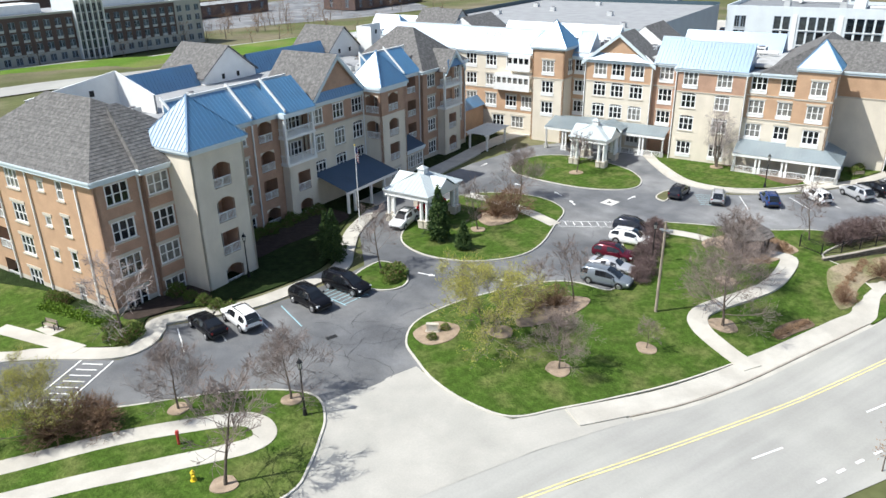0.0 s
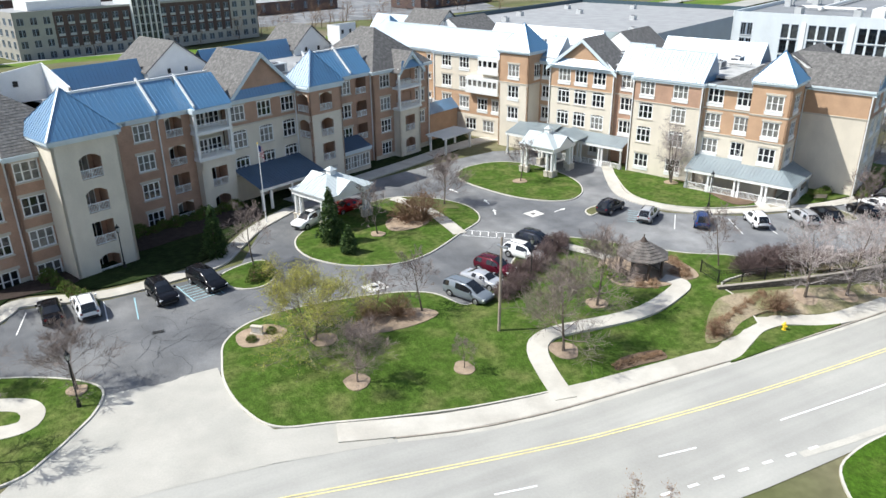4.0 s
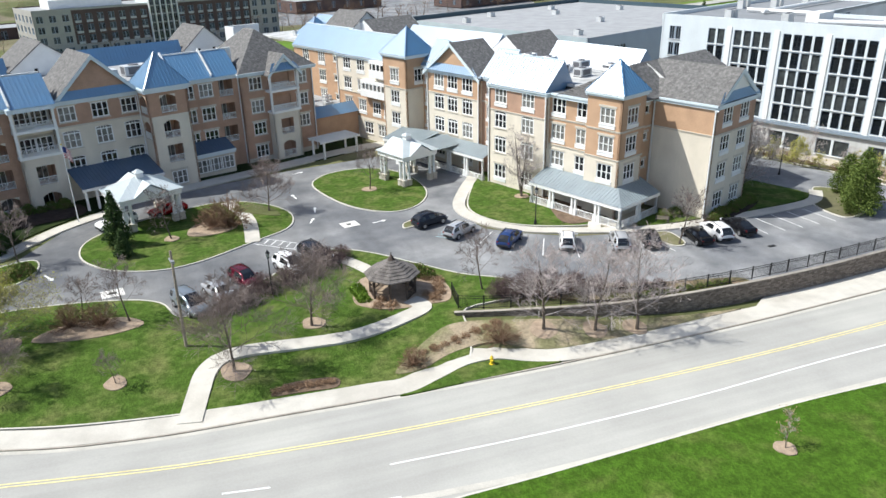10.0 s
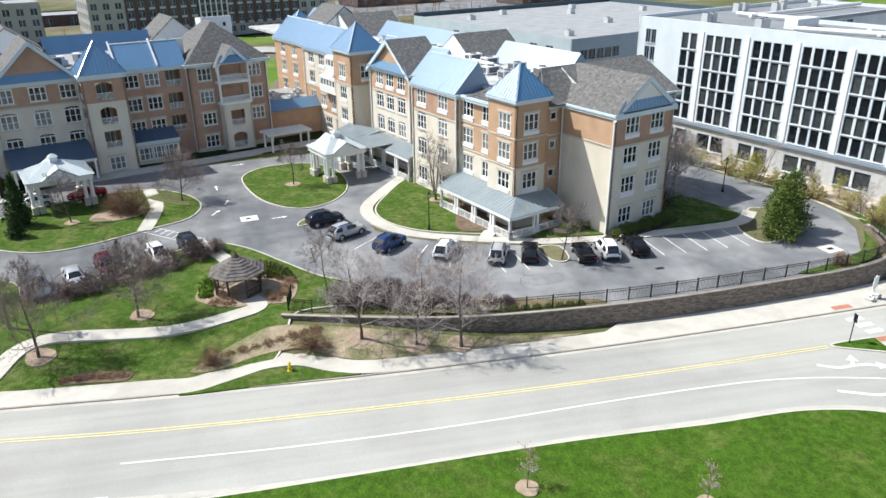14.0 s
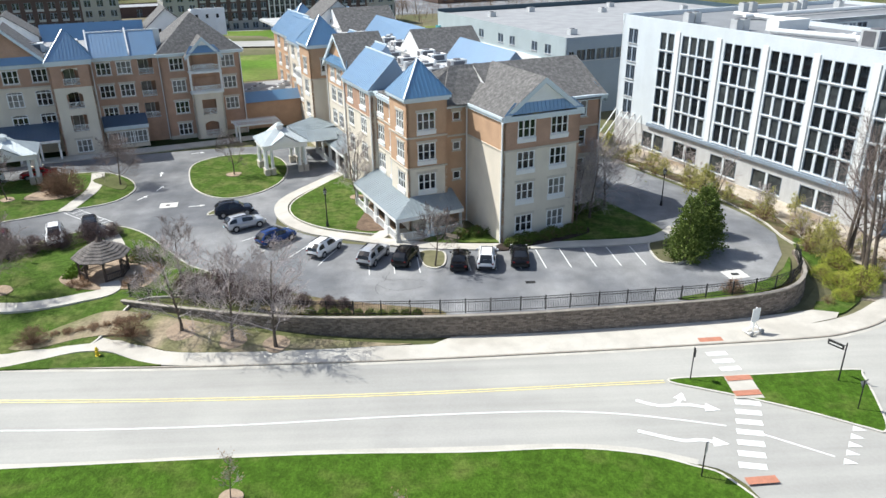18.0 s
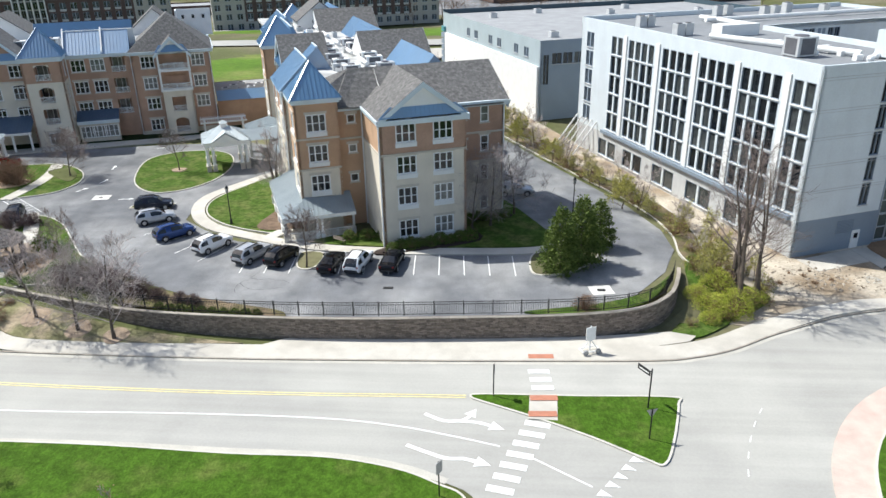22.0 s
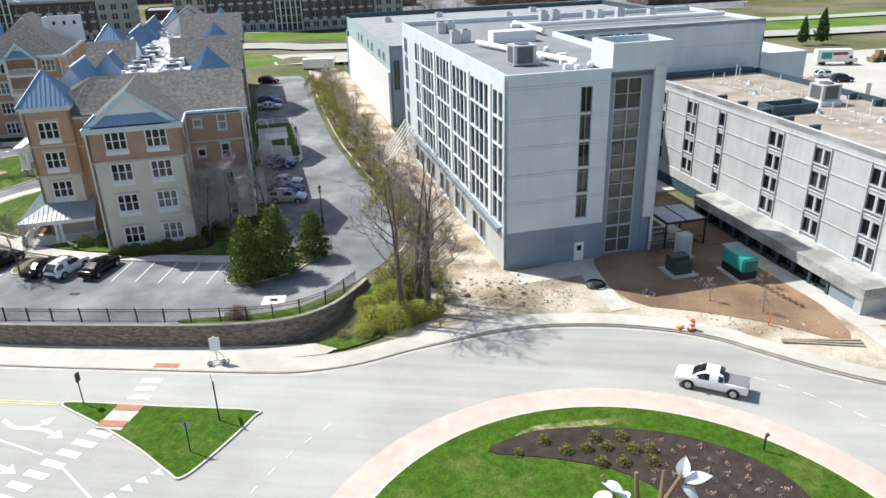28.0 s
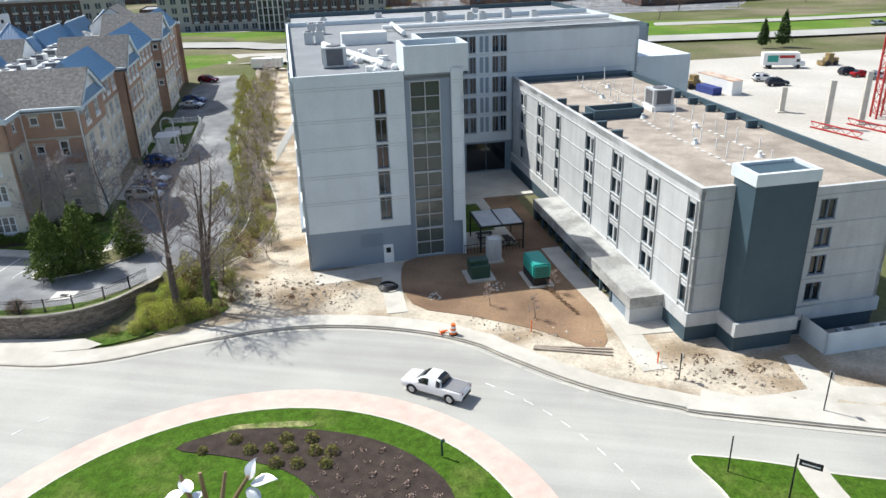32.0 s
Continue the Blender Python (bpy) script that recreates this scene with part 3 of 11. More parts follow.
def arrow(points, w, head_at=None):
    """A curved lane arrow with its head."""
    line = smooth(points, 5)
    bm = ribbon(line, w, 0.055)
    def tip(p, d, s):
        d = Vector(d).normalized()
        n = Vector((-d.y, d.x))
        vs = [Vector(p) + n * s, Vector(p) - n * s, Vector(p) + d * s * 2.0]
        bm.faces.new([bm.verts.new((v.x, v.y, height(*v) + 0.055)) for v in vs])
    a, b = Vector(line[-3]), Vector(line[-1])
    tip(b, b - a, w * 1.7)
    for p, d in head_at or ():
        tip(p, d, w * 1.7)
    bmesh.ops.recalc_face_normals(bm, faces=bm.faces)
    structure(link("lane_arrow", bm, PAINTW), "white lane arrow on the road", "road marking")


arrow([(123.9, 17.9), (125.4, 17.1), (126.7, 17.1), (128.0, 17.0), (129.0, 16.65)], 0.34)
arrow([(126.7, 17.1), (127.2, 17.5), (127.4, 17.8)], 0.3)
arrow([(122.9, 14.1), (124.4, 13.4), (125.9, 12.8), (127.1, 12.8), (128.0, 12.55)], 0.34)
# parking bays: white lines along the kerb, blue hatching for the disabled bays
for k in range(13):
    x = 102.0 + 2.66 * k
    if abs(x - 109) > 1.6:
        stripe((x - 0.2, 44.6 - (0.3 if x < 110 else 0)), (x + 0.1, 39.6), 0.11)
for x, y, ux, uy in ((90.6, 53.6, -0.75, -0.75), (92.9, 50.8, -0.62, -0.8), (95.4, 49.0, -0.5, -0.9), (98.4, 47.2, -0.38, -0.95)):
    stripe((x, y), (x + 5 * ux, y + 5 * uy), 0.11)
for k in range(6):
    stripe((88.4 - 0.55 * k, 55.8 - 0.6 * k), (86.3 - 0.55 * k, 57.9 - 0.6 * k), 0.1, PAINTB)
for a, b in (((14.8, 61.9), (14.0, 57.4)), ((17.9, 61.6), (17.6, 57.0)), ((21.6, 60.7), (21.6, 56.2))):
    stripe(a, b, 0.12)
for a, b in (((24.4, 60.2), (24.2, 55.2)), ((28.6, 61), (29.6, 56.6)), ((31.4, 61.6), (32.6, 57.2))):
    stripe(a, b, 0.12, PAINTB)
for k in range(7):
    stripe((28.7 + 0.12 * k, 60.6 - 0.62 * k), (31.4 + 0.14 * k, 61.2 - 0.62 * k), 0.1, PAINTB)
for k in range(8):                                  # ladder crossing on the west drive
    stripe((2.0 + 0.62 * k, 56.4 + 0.62 * k), (3.4 + 0.62 * k, 55.2 + 0.62 * k), 0.16)
stripe((1.4, 56.8), (6.6, 61.6), 0.15)
stripe((3.6, 54.9), (8.6, 59.6), 0.15)
for k in range(8):                                  # ladder crossing to the centre island
    stripe((62.6 + 0.8 * k, 60.8 - 0.62 * k), (63.3 + 0.8 * k, 61.9 - 0.62 * k), 0.12)
stripe((62.2, 60.6), (68.4, 55.8), 0.1)
stripe((63.4, 62.0), (69.6, 57.2), 0.1)
for x, y, d in ((71.5, 70, 80), (69.8, 76.5, 100), (70.3, 66, 65), (78.4, 62.6, 10), (40.2, 58.2, -60), (72.2, 88, 20)):
    c, s = math.cos(radians(d)), math.sin(radians(d))
    arrow([(x - c * 0.9, y - s * 0.9), (x, y), (x + c * 0.5, y + s * 0.5)], 0.2)
CONCPAD = material("white concrete pad", (0.62, 0.6, 0.56), 0.85, 0.06, 1.0, 9.0)
IRON = material("dark cast iron", (0.05, 0.05, 0.05), 0.6, 0.1, 1.0, 10.0, metal=0.6)
for x, y in ((74.7, 63.2), (46.9, 51.8), (139.7, 36.6)):
    pad = structure(link("drain_pad", ribbon([(x - 1.1, y - 0.2), (x + 1.1, y + 0.2)], 1.9, 0.05), CONCPAD), "pale concrete pad round a drain grate", "drain")
    part("grate", ribbon([(x - 0.4, y), (x + 0.4, y)], 0.55, 0.062), IRON, pad, "dark iron grate")
for x, y in ((25.5, 51.8), (118.5, 36.5), (140.2, 26.3), (125, 9.0)):
    structure(link("drain_grate", ribbon([(x - 0.5, y), (x + 0.5, y)], 0.5, 0.06), IRON), "dark iron drain grate in the paving", "drain")
# tar-filled cracks
TAR = material("tar crack filler", (0.06, 0.06, 0.064), 0.7, 0.1)
rc = random.Random(5)
for k in range(46):
    if k < 30:
        x, y = rc.uniform(21, 33), rc.uniform(46, 56)
    else:
        x, y = rc.uniform(50, 118), rc.choice((rc.uniform(52, 56), rc.uniform(35, 39)))
        if x > 72 and y > 50:
            continue
    a = rc.uniform(0, 6.28)
    pts = [(x, y)]
    for j in range(rc.randint(3, 6)):
        a += rc.uniform(-0.7, 0.7)
        x, y = x + math.cos(a) * 0.9, y + math.sin(a) * 0.9
        pts.append((x, y))
    structure(link("crack", ribbon(pts, 0.04, 0.034), TAR), "dark tar-filled crack in the asphalt", "crack")

# ---------- roundabout ----------
C0 = (172.1, 5.6)
circle = lambda r, n=72: [(C0[0] + r * math.cos(k * math.tau / n), C0[1] + r * math.sin(k * math.tau / n)) for k in range(n)]
APRONB = material("pink brick apron", (0.56, 0.45, 0.385), 0.9, 0.1, 1.0, 14.0, second=(0.57, 0.42, 0.36), mix_scale=0.3)
structure(link("brick_apron", sheet(circle(21.0), 0.1, skirt=0.2), APRONB), "pale pink brick apron of the roundabout", "apron")
JOINT = material("apron joint", (0.53, 0.435, 0.37), 0.9, 0.1)
joints = bmesh.new()
for k in range(120):
    c, d = math.cos(k * math.tau / 120), math.sin(k * math.tau / 120)
    one = ribbon([(C0[0] + 18.4 * c, C0[1] + 18.4 * d), (C0[0] + 20.95 * c, C0[1] + 20.95 * d)], 0.04, 0.108)
    me = bpy.data.meshes.new("apron_joint")
    one.to_mesh(me)
    one.free()
    joints.from_mesh(me)
    bpy.data.meshes.remove(me)
tagged(link("apron_joint", joints, JOINT), "fine joints between the pink apron slabs", "joint", "", "stuff")
structure(link("roundabout_lawn", sheet(circle(18.2), 0.28, skirt=0.3), RICHGRASS), "bright green lawn of the roundabout", "lawn")
structure(link("kerb", ribbon(circle(18.25), 0.2, 0.27, skirt=0.3, closed=True), KERB), "concrete kerb round the roundabout lawn", "kerb")
bed([(162.3, 17.5), (164.8, 19.8), (168.1, 20.8), (172.3, 21.1), (176.5, 20.6), (180.5, 18.7), (183.2, 15.4), (183.6, 9), (178, 5), (176, 12), (172.1, 16), (167.1, 17.2)], DARKMULCH, "dark mulch bed with small perennials", 0.31)

bed([(163.6, 18.6), (165.2, 20.6), (168.4, 21.6), (171, 22.1), (171.2, 21.5), (168.6, 20.9), (165.6, 19.3), (164.2, 18.2)], THATCH, "strip of pale dead grass beside the mulch", 0.285, "dry_grass", "dry grass")
# ---------- building site, dirt and yards to the east ----------
bed([(151, 40), (152.8, 50), (150.5, 64), (143, 81), (140, 90), (150, 95), (168, 60), (176, 53), (190, 44), (208, 42), (236, 36), (236, 28), (206, 28.6), (198, 29.5), (194, 30.4), (190, 32.0), (185, 35.0), (181, 37.2), (175, 38.3), (168, 38.2), (162, 36.6), (158, 34.8), (154, 32.8), (150.5, 34)], DIRT, "pale churned building-site dirt", 0.05, "site_dirt", "dirt", 3)
bed([(142.0, 81.1), (147.1, 83.1), (133.5, 118.6), (111.7, 172.4), (101.3, 172.5), (114.8, 143.5), (131.3, 107.0)], DIRT, "pale dirt of the service lane behind the new hotel", 0.06, "lane_dirt", "dirt", 3)
bed([(171.6, 51), (174.6, 41.4), (180.7, 39.6), (187.1, 37.8), (193, 35.2), (192.4, 42.4), (187.9, 53.2), (186.6, 56.6), (179.5, 56)], BAREEARTH, "brown bare earth of the unfinished courtyard", 0.1, "bare_earth", "earth", 3)
bed([(145.6, 31.3), (147.0, 33.6), (148.4, 37.5), (149.2, 43), (151, 46), (153, 43.5), (154.6, 40), (156.6, 38.2), (155.2, 36.2), (152.6, 34.4), (150, 32), (147.4, 30.3)], GRASS, "rough grass bank at the end of the retaining wall", 0.12, "bank", "bank", 3)
path([(170.4, 50.4), (171.6, 45), (173.6, 39.4)], 2.0, "new concrete path to the side door", 0.14)
path([(186, 60.5), (190.2, 50), (194.4, 40.6), (196.4, 34.5), (197.2, 32.4)], 2.2, "new concrete path along the hotel", 0.14)
path([(194.6, 39.4), (199.8, 41)], 3.6, "concrete pad at the service door", 0.15, n=1)
path([(163, 45.6), (170, 48.6)], 3.2, "concrete skirting pad beside the wall", 0.12, n=1)

# ---------- parts of buildings ----------
def glass_material(name, dark, light, share, rough=0.06):
    """Window glass: dark rooms behind, a share of them with pale blinds, under a glossy coat."""
    m = bpy.data.materials.new(name)
    m.use_nodes = True
    t = m.node_tree
    b = t.nodes["Principled BSDF"]
    info = t.nodes.new("ShaderNodeObjectInfo")
    geo = t.nodes.new("ShaderNodeNewGeometry")
    step = t.nodes.new("ShaderNodeMapRange")
    step.inputs["From Min"].default_value, step.inputs["From Max"].default_value = 1 - share - 0.02, 1 - share + 0.02
    t.links.new(info.outputs["Random"], step.inputs["Value"])
    nz = t.nodes.new("ShaderNodeTexNoise")
    nz.inputs["Scale"].default_value = 1.3
    t.links.new(geo.outputs["Position"], nz.inputs["Vector"])
    mul = t.nodes.new("ShaderNodeMath")
    mul.operation = "MULTIPLY"
    t.links.new(step.outputs["Result"], mul.inputs[0])
    t.links.new(nz.outputs["Fac"], mul.inputs[1])
    mx = t.nodes.new("ShaderNodeMix")
    mx.data_type = "RGBA"
    mx.inputs[6].default_value, mx.inputs[7].default_value = (*dark, 1), (*light, 1)
    t.links.new(mul.outputs[0], mx.inputs[0])
    t.links.new(mx.outputs[2], b.inputs["Base Color"])
    b.inputs["Roughness"].default_value = rough
    b.inputs["Specular IOR Level"].default_value = 0.6
    return m


GLASS = glass_material("window glass", (0.014, 0.016, 0.019), (0.36, 0.35, 0.32), 0.42)
GLASSC = glass_material("curtain-wall glass", (0.01, 0.013, 0.016), (0.09, 0.1, 0.1), 0.45, 0.03)
# grey-green base colour stands in for what the stair glass reflects
GLASSM = glass_material("stair glass with painted reflection", (0.06, 0.075, 0.07), (0.2, 0.22, 0.2), 0.45, 0.03)
STONE = material("pale cast stone", (0.55, 0.5, 0.42), 0.85, 0.06, 1.0, 9.0)
DARKIN = material("dark recess", (0.03, 0.028, 0.026), 0.9, 0.1)


def box(bm, x0, y0, z0, x1, y1, z1, mi=0):
    c = [bm.verts.new((x, y, z)) for z in (z0, z1) for x, y in ((x0, y0), (x1, y0), (x1, y1), (x0, y1))]
    for f in ((3, 2, 1, 0), (4, 5, 6, 7), (0, 1, 5, 4), (1, 2, 6, 5), (2, 3, 7, 6), (3, 0, 4, 7)):
        bm.faces.new([c[i] for i in f]).material_index = mi


def poly(bm, pts, mi=0):
    f = bm.faces.new([bm.verts.new(p) for p in pts])
    f.material_index = mi
    return f


MESHES = {}


def grid_frame(bm, xs, zs, filled, y0, y1):
    """A frame in one piece: the cells of a grid for which filled gives a material, with front, back and sides."""
    nx, nz = len(xs) - 1, len(zs) - 1
    mat = [[filled(i, j) for j in range(nz)] for i in range(nx)]
    V = {}
    def vert(i, j, k):
        if (i, j, k) not in V:
            V[(i, j, k)] = bm.verts.new((xs[i], (y0, y1)[k], zs[j]))
        return V[(i, j, k)]
    def full(i, j):
        return 0 <= i < nx and 0 <= j < nz and mat[i][j] is not None
    for i in range(nx):
        for j in range(nz):
            if mat[i][j] is None:
                continue
            quads = [((i, j, 0), (i + 1, j, 0), (i + 1, j + 1, 0), (i, j + 1, 0))]
            if not full(i - 1, j):
                quads.append(((i, j, 1), (i, j, 0), (i, j + 1, 0), (i, j + 1, 1)))
            if not full(i + 1, j):
                quads.append(((i + 1, j, 0), (i + 1, j, 1), (i + 1, j + 1, 1), (i + 1, j + 1, 0)))
            if not full(i, j - 1):
                quads.append(((i, j, 1), (i + 1, j, 1), (i + 1, j, 0), (i, j, 0)))
            if not full(i, j + 1):
                quads.append(((i, j + 1, 0), (i + 1, j + 1, 0), (i + 1, j + 1, 1), (i, j + 1, 1)))
            for q in quads:
                bm.faces.new([vert(*c) for c in q]).material_index = mat[i][j]


def window_mesh(w, h, cols, rows, kind):
    """Frame and pane meshes of one kind of window, about its middle, looking along -y. Made once for each kind."""
    key = (w, h, cols, rows, kind)
    if key in MESHES:
        return MESHES[key]
    bm = bmesh.new()
    a, b = w / 2, h / 2
    f = 0.15
    xs, zs = [-a, -a + f], [-b, -b + f]
    for k in range(1, cols):
        x = -a + w * k / cols
        xs += [x - 0.075, x + 0.075]
    for k in range(1, rows):
        z = -b + h * k / rows
        zs += [z - 0.035, z + 0.035]
    xs += [a - f, a]
    zs += [b - f, b]
    grid_frame(bm, xs, zs, lambda i, j: 0 if i % 2 == 0 or j % 2 == 0 else None, -0.03, 0.1)
    if kind == "arch":
        n = 8
        for k in range(n):
            t0, t1 = math.pi * k / n, math.pi * (k + 1) / n
            rr = 0.34
            q = lambda r, t: (-math.cos(t) * (a + (r - 1) * 0.16), b - 0.02 + math.sin(t) * rr + (r - 1) * 0.16 * math.sin(t))
            p = [q(1, t0), q(1, t1), q(2, t1), q(2, t0)]
            poly(bm, [(x, -0.05, z) for x, z in p])
            poly(bm, [(p[3][0], -0.05, p[3][1]), (p[2][0], -0.05, p[2][1]), (p[2][0], 0.1, p[2][1]), (p[3][0], 0.1, p[3][1])])
        for k in (0.33, 0.5, 0.67):
            x = -a + w * k
            box(bm, x - 0.03, -0.02, b, x + 0.03, 0.05, b + 0.3)
    me = bpy.data.meshes.new("window")
    bm.to_mesh(me)
    bm.free()
    me.materials.append(WHITE)
    me.materials.append(STONE)
    bm = bmesh.new()
    poly(bm, [(-a + 0.02, 0.05, -b + 0.02), (a - 0.02, 0.05, -b + 0.02), (a - 0.02, 0.05, b - 0.02), (-a + 0.02, 0.05, b - 0.02)])
    if kind == "arch":
        poly(bm, [(-math.cos(math.pi * k / 8) * (a - 0.02), 0.05, b - 0.02 + math.sin(math.pi * k / 8) * 0.34) for k in range(9)][::-1])
    pane = bpy.data.meshes.new("pane")
    bm.to_mesh(pane)
    bm.free()
    pane.materials.append(GLASS)
    extra = []
    def piece(name, mat, *dims):
        bm = bmesh.new()
        box(bm, *dims)
        m_ = bpy.data.meshes.new(name)
        bm.to_mesh(m_)
        bm.free()
        m_.materials.append(mat)
        extra.append((name, m_))
    if kind == "panel":                         # white panel and sill under the window, stone lintel over it
        piece("apron_panel", WHITE, -a - 0.05, -0.14, -b - 0.5, a + 0.05, 0.05, -b - 0.06)
        piece("window_sill", WHITE, -a - 0.1, -0.19, -b - 0.05, a + 0.1, 0.1, -b)
        piece("lintel", STONE, -a - 0.15, -0.12, b, a + 0.15, 0.06, b + 0.28)
    elif kind == "lintel":
        piece("lintel", STONE, -a - 0.2, -0.12, b, a + 0.2, 0.06, b + 0.32)
        piece("window_sill", STONE, -a - 0.12, -0.17, -b - 0.14, a + 0.12, 0.1, -b)
    elif kind == "arch":
        piece("window_sill", STONE, -a - 0.12, -0.17, -b - 0.14, a + 0.12, 0.1, -b)
    MESHES[key] = (me, pane, extra)
    return MESHES[key]


def frame_at(p0, p1, s, z, depth=0.0):
    """A pose on a wall that runs from p0 to p1, with its outside on the right hand: x along the wall, -y outward."""
    d = (Vector(p1) - Vector(p0)).normalized()
    n_in = Vector((-d.y, d.x))
    p = Vector(p0) + d * s + n_in * depth
    return Matrix(((d.x, n_in.x, 0, p.x), (d.y, n_in.y, 0, p.y), (0, 0, 1, z), (0, 0, 0, 1)))


def add_window(parent, p0, p1, s, z, w, h, cols=3, rows=3, kind="panel"):
    me, pane, extra = window_mesh(w, h, cols, rows, kind)
    ob = new("window", me)
    ob.parent = parent
    ob.matrix_local = frame_at(p0, p1, s, z, 0.06)
    for name, m in [("pane", pane)] + extra:
        g = new(name, m)
        g.parent = ob
    return ob


def railing_mesh(w, h=1.0):
    key = ("rail", round(w, 2))
    if key not in MESHES:
        bm = bmesh.new()
        a = w / 2
        box(bm, -a, -0.03, h - 0.08, a, 0.05, h)
        box(bm, -a, -0.02, 0.05, a, 0.04, 0.12)
        n = max(3, int(w / 0.16))
        for k in range(n + 1):
            x = -a + w * k / n
            box(bm, x - 0.025, -0.01, 0.12, x + 0.025, 0.03, h - 0.08)
        for x in (-a, 0, a):
            box(bm, x - 0.05, -0.03, 0, x + 0.05, 0.05, h)
        me = bpy.data.meshes.new("railing")
        bm.to_mesh(me)
        bm.free()
        me.materials.append(WHITE)
        MESHES[key] = me
    return MESHES[key]


def add_balcony(parent, p0, p1, s, z, w, h, arched=False):
    """A recessed balcony: dark recess, glazed door and a white railing in front."""
    key = ("loggia", round(w, 2), round(h, 2))
    if key not in MESHES:
        bm = bmesh.new()
        a, d = w / 2, 2.0
        poly(bm, [(-a, 0, 0), (-a, d, 0), (-a, d, h), (-a, 0, h)])
        poly(bm, [(a, 0, 0), (a, 0, h), (a, d, h), (a, d, 0)])
        poly(bm, [(-a, 0, 0), (a, 0, 0), (a, d, 0), (-a, d, 0)])
        poly(bm, [(-a, 0, h), (-a, d, h), (a, d, h), (a, 0, h)])
        poly(bm, [(-a, d, 0), (a, d, 0), (a, d, h), (-a, d, h)])
        me = bpy.data.meshes.new("balcony")
        bm.to_mesh(me)
        bm.free()
        # red brick instead of tan puts the recess's shade into its colour
        me.materials.append(BRICKR)
        bm = bmesh.new()
        for x0, x1 in ((-a + 0.15, -0.1), (-0.06, a * 0.45)):
            poly(bm, [(x0, d - 0.04, 0.1), (x1, d - 0.04, 0.1), (x1, d - 0.04, 2.2), (x0, d - 0.04, 2.2)])
        for x in (-a + 0.1, -0.1, a * 0.45):
            box(bm, x, d - 0.1, 0.05, x + 0.07, d - 0.02, 2.26, 1)
        box(bm, -a + 0.1, d - 0.1, 2.2, a * 0.45 + 0.07, d - 0.02, 2.3, 1)
        door = bpy.data.meshes.new("balcony_door")
        bm.to_mesh(door)
        bm.free()
        door.materials.append(GLASS)
        door.materials.append(WHITE)
        MESHES[key] = (me, door)
    me, door = MESHES[key]
    ob = new("balcony", me)
    ob.parent = parent
    ob.matrix_local = frame_at(p0, p1, s, z)
    for name, data, y in (("balcony_door", door, 0.0), ("railing", railing_mesh(w), 0.08)):
        c = new(name, data)
        c.parent = ob
        c.location = (0, y, 0)
    if arched:
        key = ("archtrim", round(w, 2), round(h, 2))
        if key not in MESHES:
            bm = bmesh.new()
            a, n = w / 2, 8
            for k in range(n):
                t0, t1 = k / n, (k + 1) / n
                zt = lambda t: h - 0.45 * (2 * t - 1) ** 2
                x0, x1 = -a + w * t0, -a + w * t1
                poly(bm, [(x0, 0.02, zt(t0)), (x1, 0.02, zt(t1)), (x1, 0.02, h + 0.02), (x0, 0.02, h + 0.02)])
                poly(bm, [(x0, 0.02, zt(t0)), (x0, 0.3, zt(t0)), (x1, 0.3, zt(t1)), (x1, 0.02, zt(t1))])
            me = bpy.data.meshes.new("arch")
            bm.to_mesh(me)
            bm.free()
            me.materials.append(CREAM)
            MESHES[key] = me
        c = new("arch", MESHES[key])
        c.parent = ob
    return ob


def add_wall(parent, p0, p1, z0, z1, bands, openings=(), depth=0.3):
    """A wall with real openings. bands: (top height, material index), from below. openings: (s, z of the foot, width, height)."""
    L = (Vector(p1) - Vector(p0)).length
    ss = sorted({0.0, L} | {round(min(L, max(0, s + k * w / 2)), 3) for s, z, w, h in openings for k in (-1, 1)})
    zs = sorted({z0, z1} | {b for b, _ in bands if z0 < b < z1} | {round(q, 3) for s, z, w, h in openings for q in (z, z + h) if z0 < q < z1})
    bm = bmesh.new()
    for a, b in zip(ss, ss[1:]):
        if b - a < 1e-3:
            continue
        for c, d in zip(zs, zs[1:]):
            ms, mz = (a + b) / 2, (c + d) / 2
            if any(abs(ms - s) < w / 2 and z < mz < z + h for s, z, w, h in openings):
                continue
            mi = next((m for top, m in bands if mz < top), bands[-1][1])
            poly(bm, [(a, 0, c), (b, 0, c), (b, 0, d), (a, 0, d)], mi)
    for s, z, w, h in openings:
        a, b, c, d = s - w / 2, s + w / 2, z, z + h
        mi = next((m for top, m in bands if (c + d) / 2 < top), bands[-1][1])
        for q in ([(a, 0, c), (a, depth, c), (b, depth, c), (b, 0, c)], [(a, 0, d), (b, 0, d), (b, depth, d), (a, depth, d)],
                  [(a, 0, c), (a, 0, d), (a, depth, d), (a, depth, c)], [(b, 0, c), (b, depth, c), (b, depth, d), (b, 0, d)]):
            poly(bm, q, mi)
    poly(bm, [(0, depth, z0), (0, 0, z0), (0, 0, z1), (0, depth, z1)], bands[-1][1])
    poly(bm, [(L, 0, z0), (L, depth, z0), (L, depth, z1), (L, 0, z1)], bands[-1][1])
    bmesh.ops.remove_doubles(bm, verts=bm.verts, dist=1e-4)
    ob = part("wall", bm, WALLMATS, parent)
    ob.matrix_local = frame_at(p0, p1, 0, 0)
    return ob


WALLMATS = [BRICKR, BRICKO, CREAM, STONE, WHITE, PANEL, BLUEGREY, GREYPANEL, SLATE]
RED, ORANGE, TAN, STN, WHT, PAN, BLG, GRY, SLT = range(9)


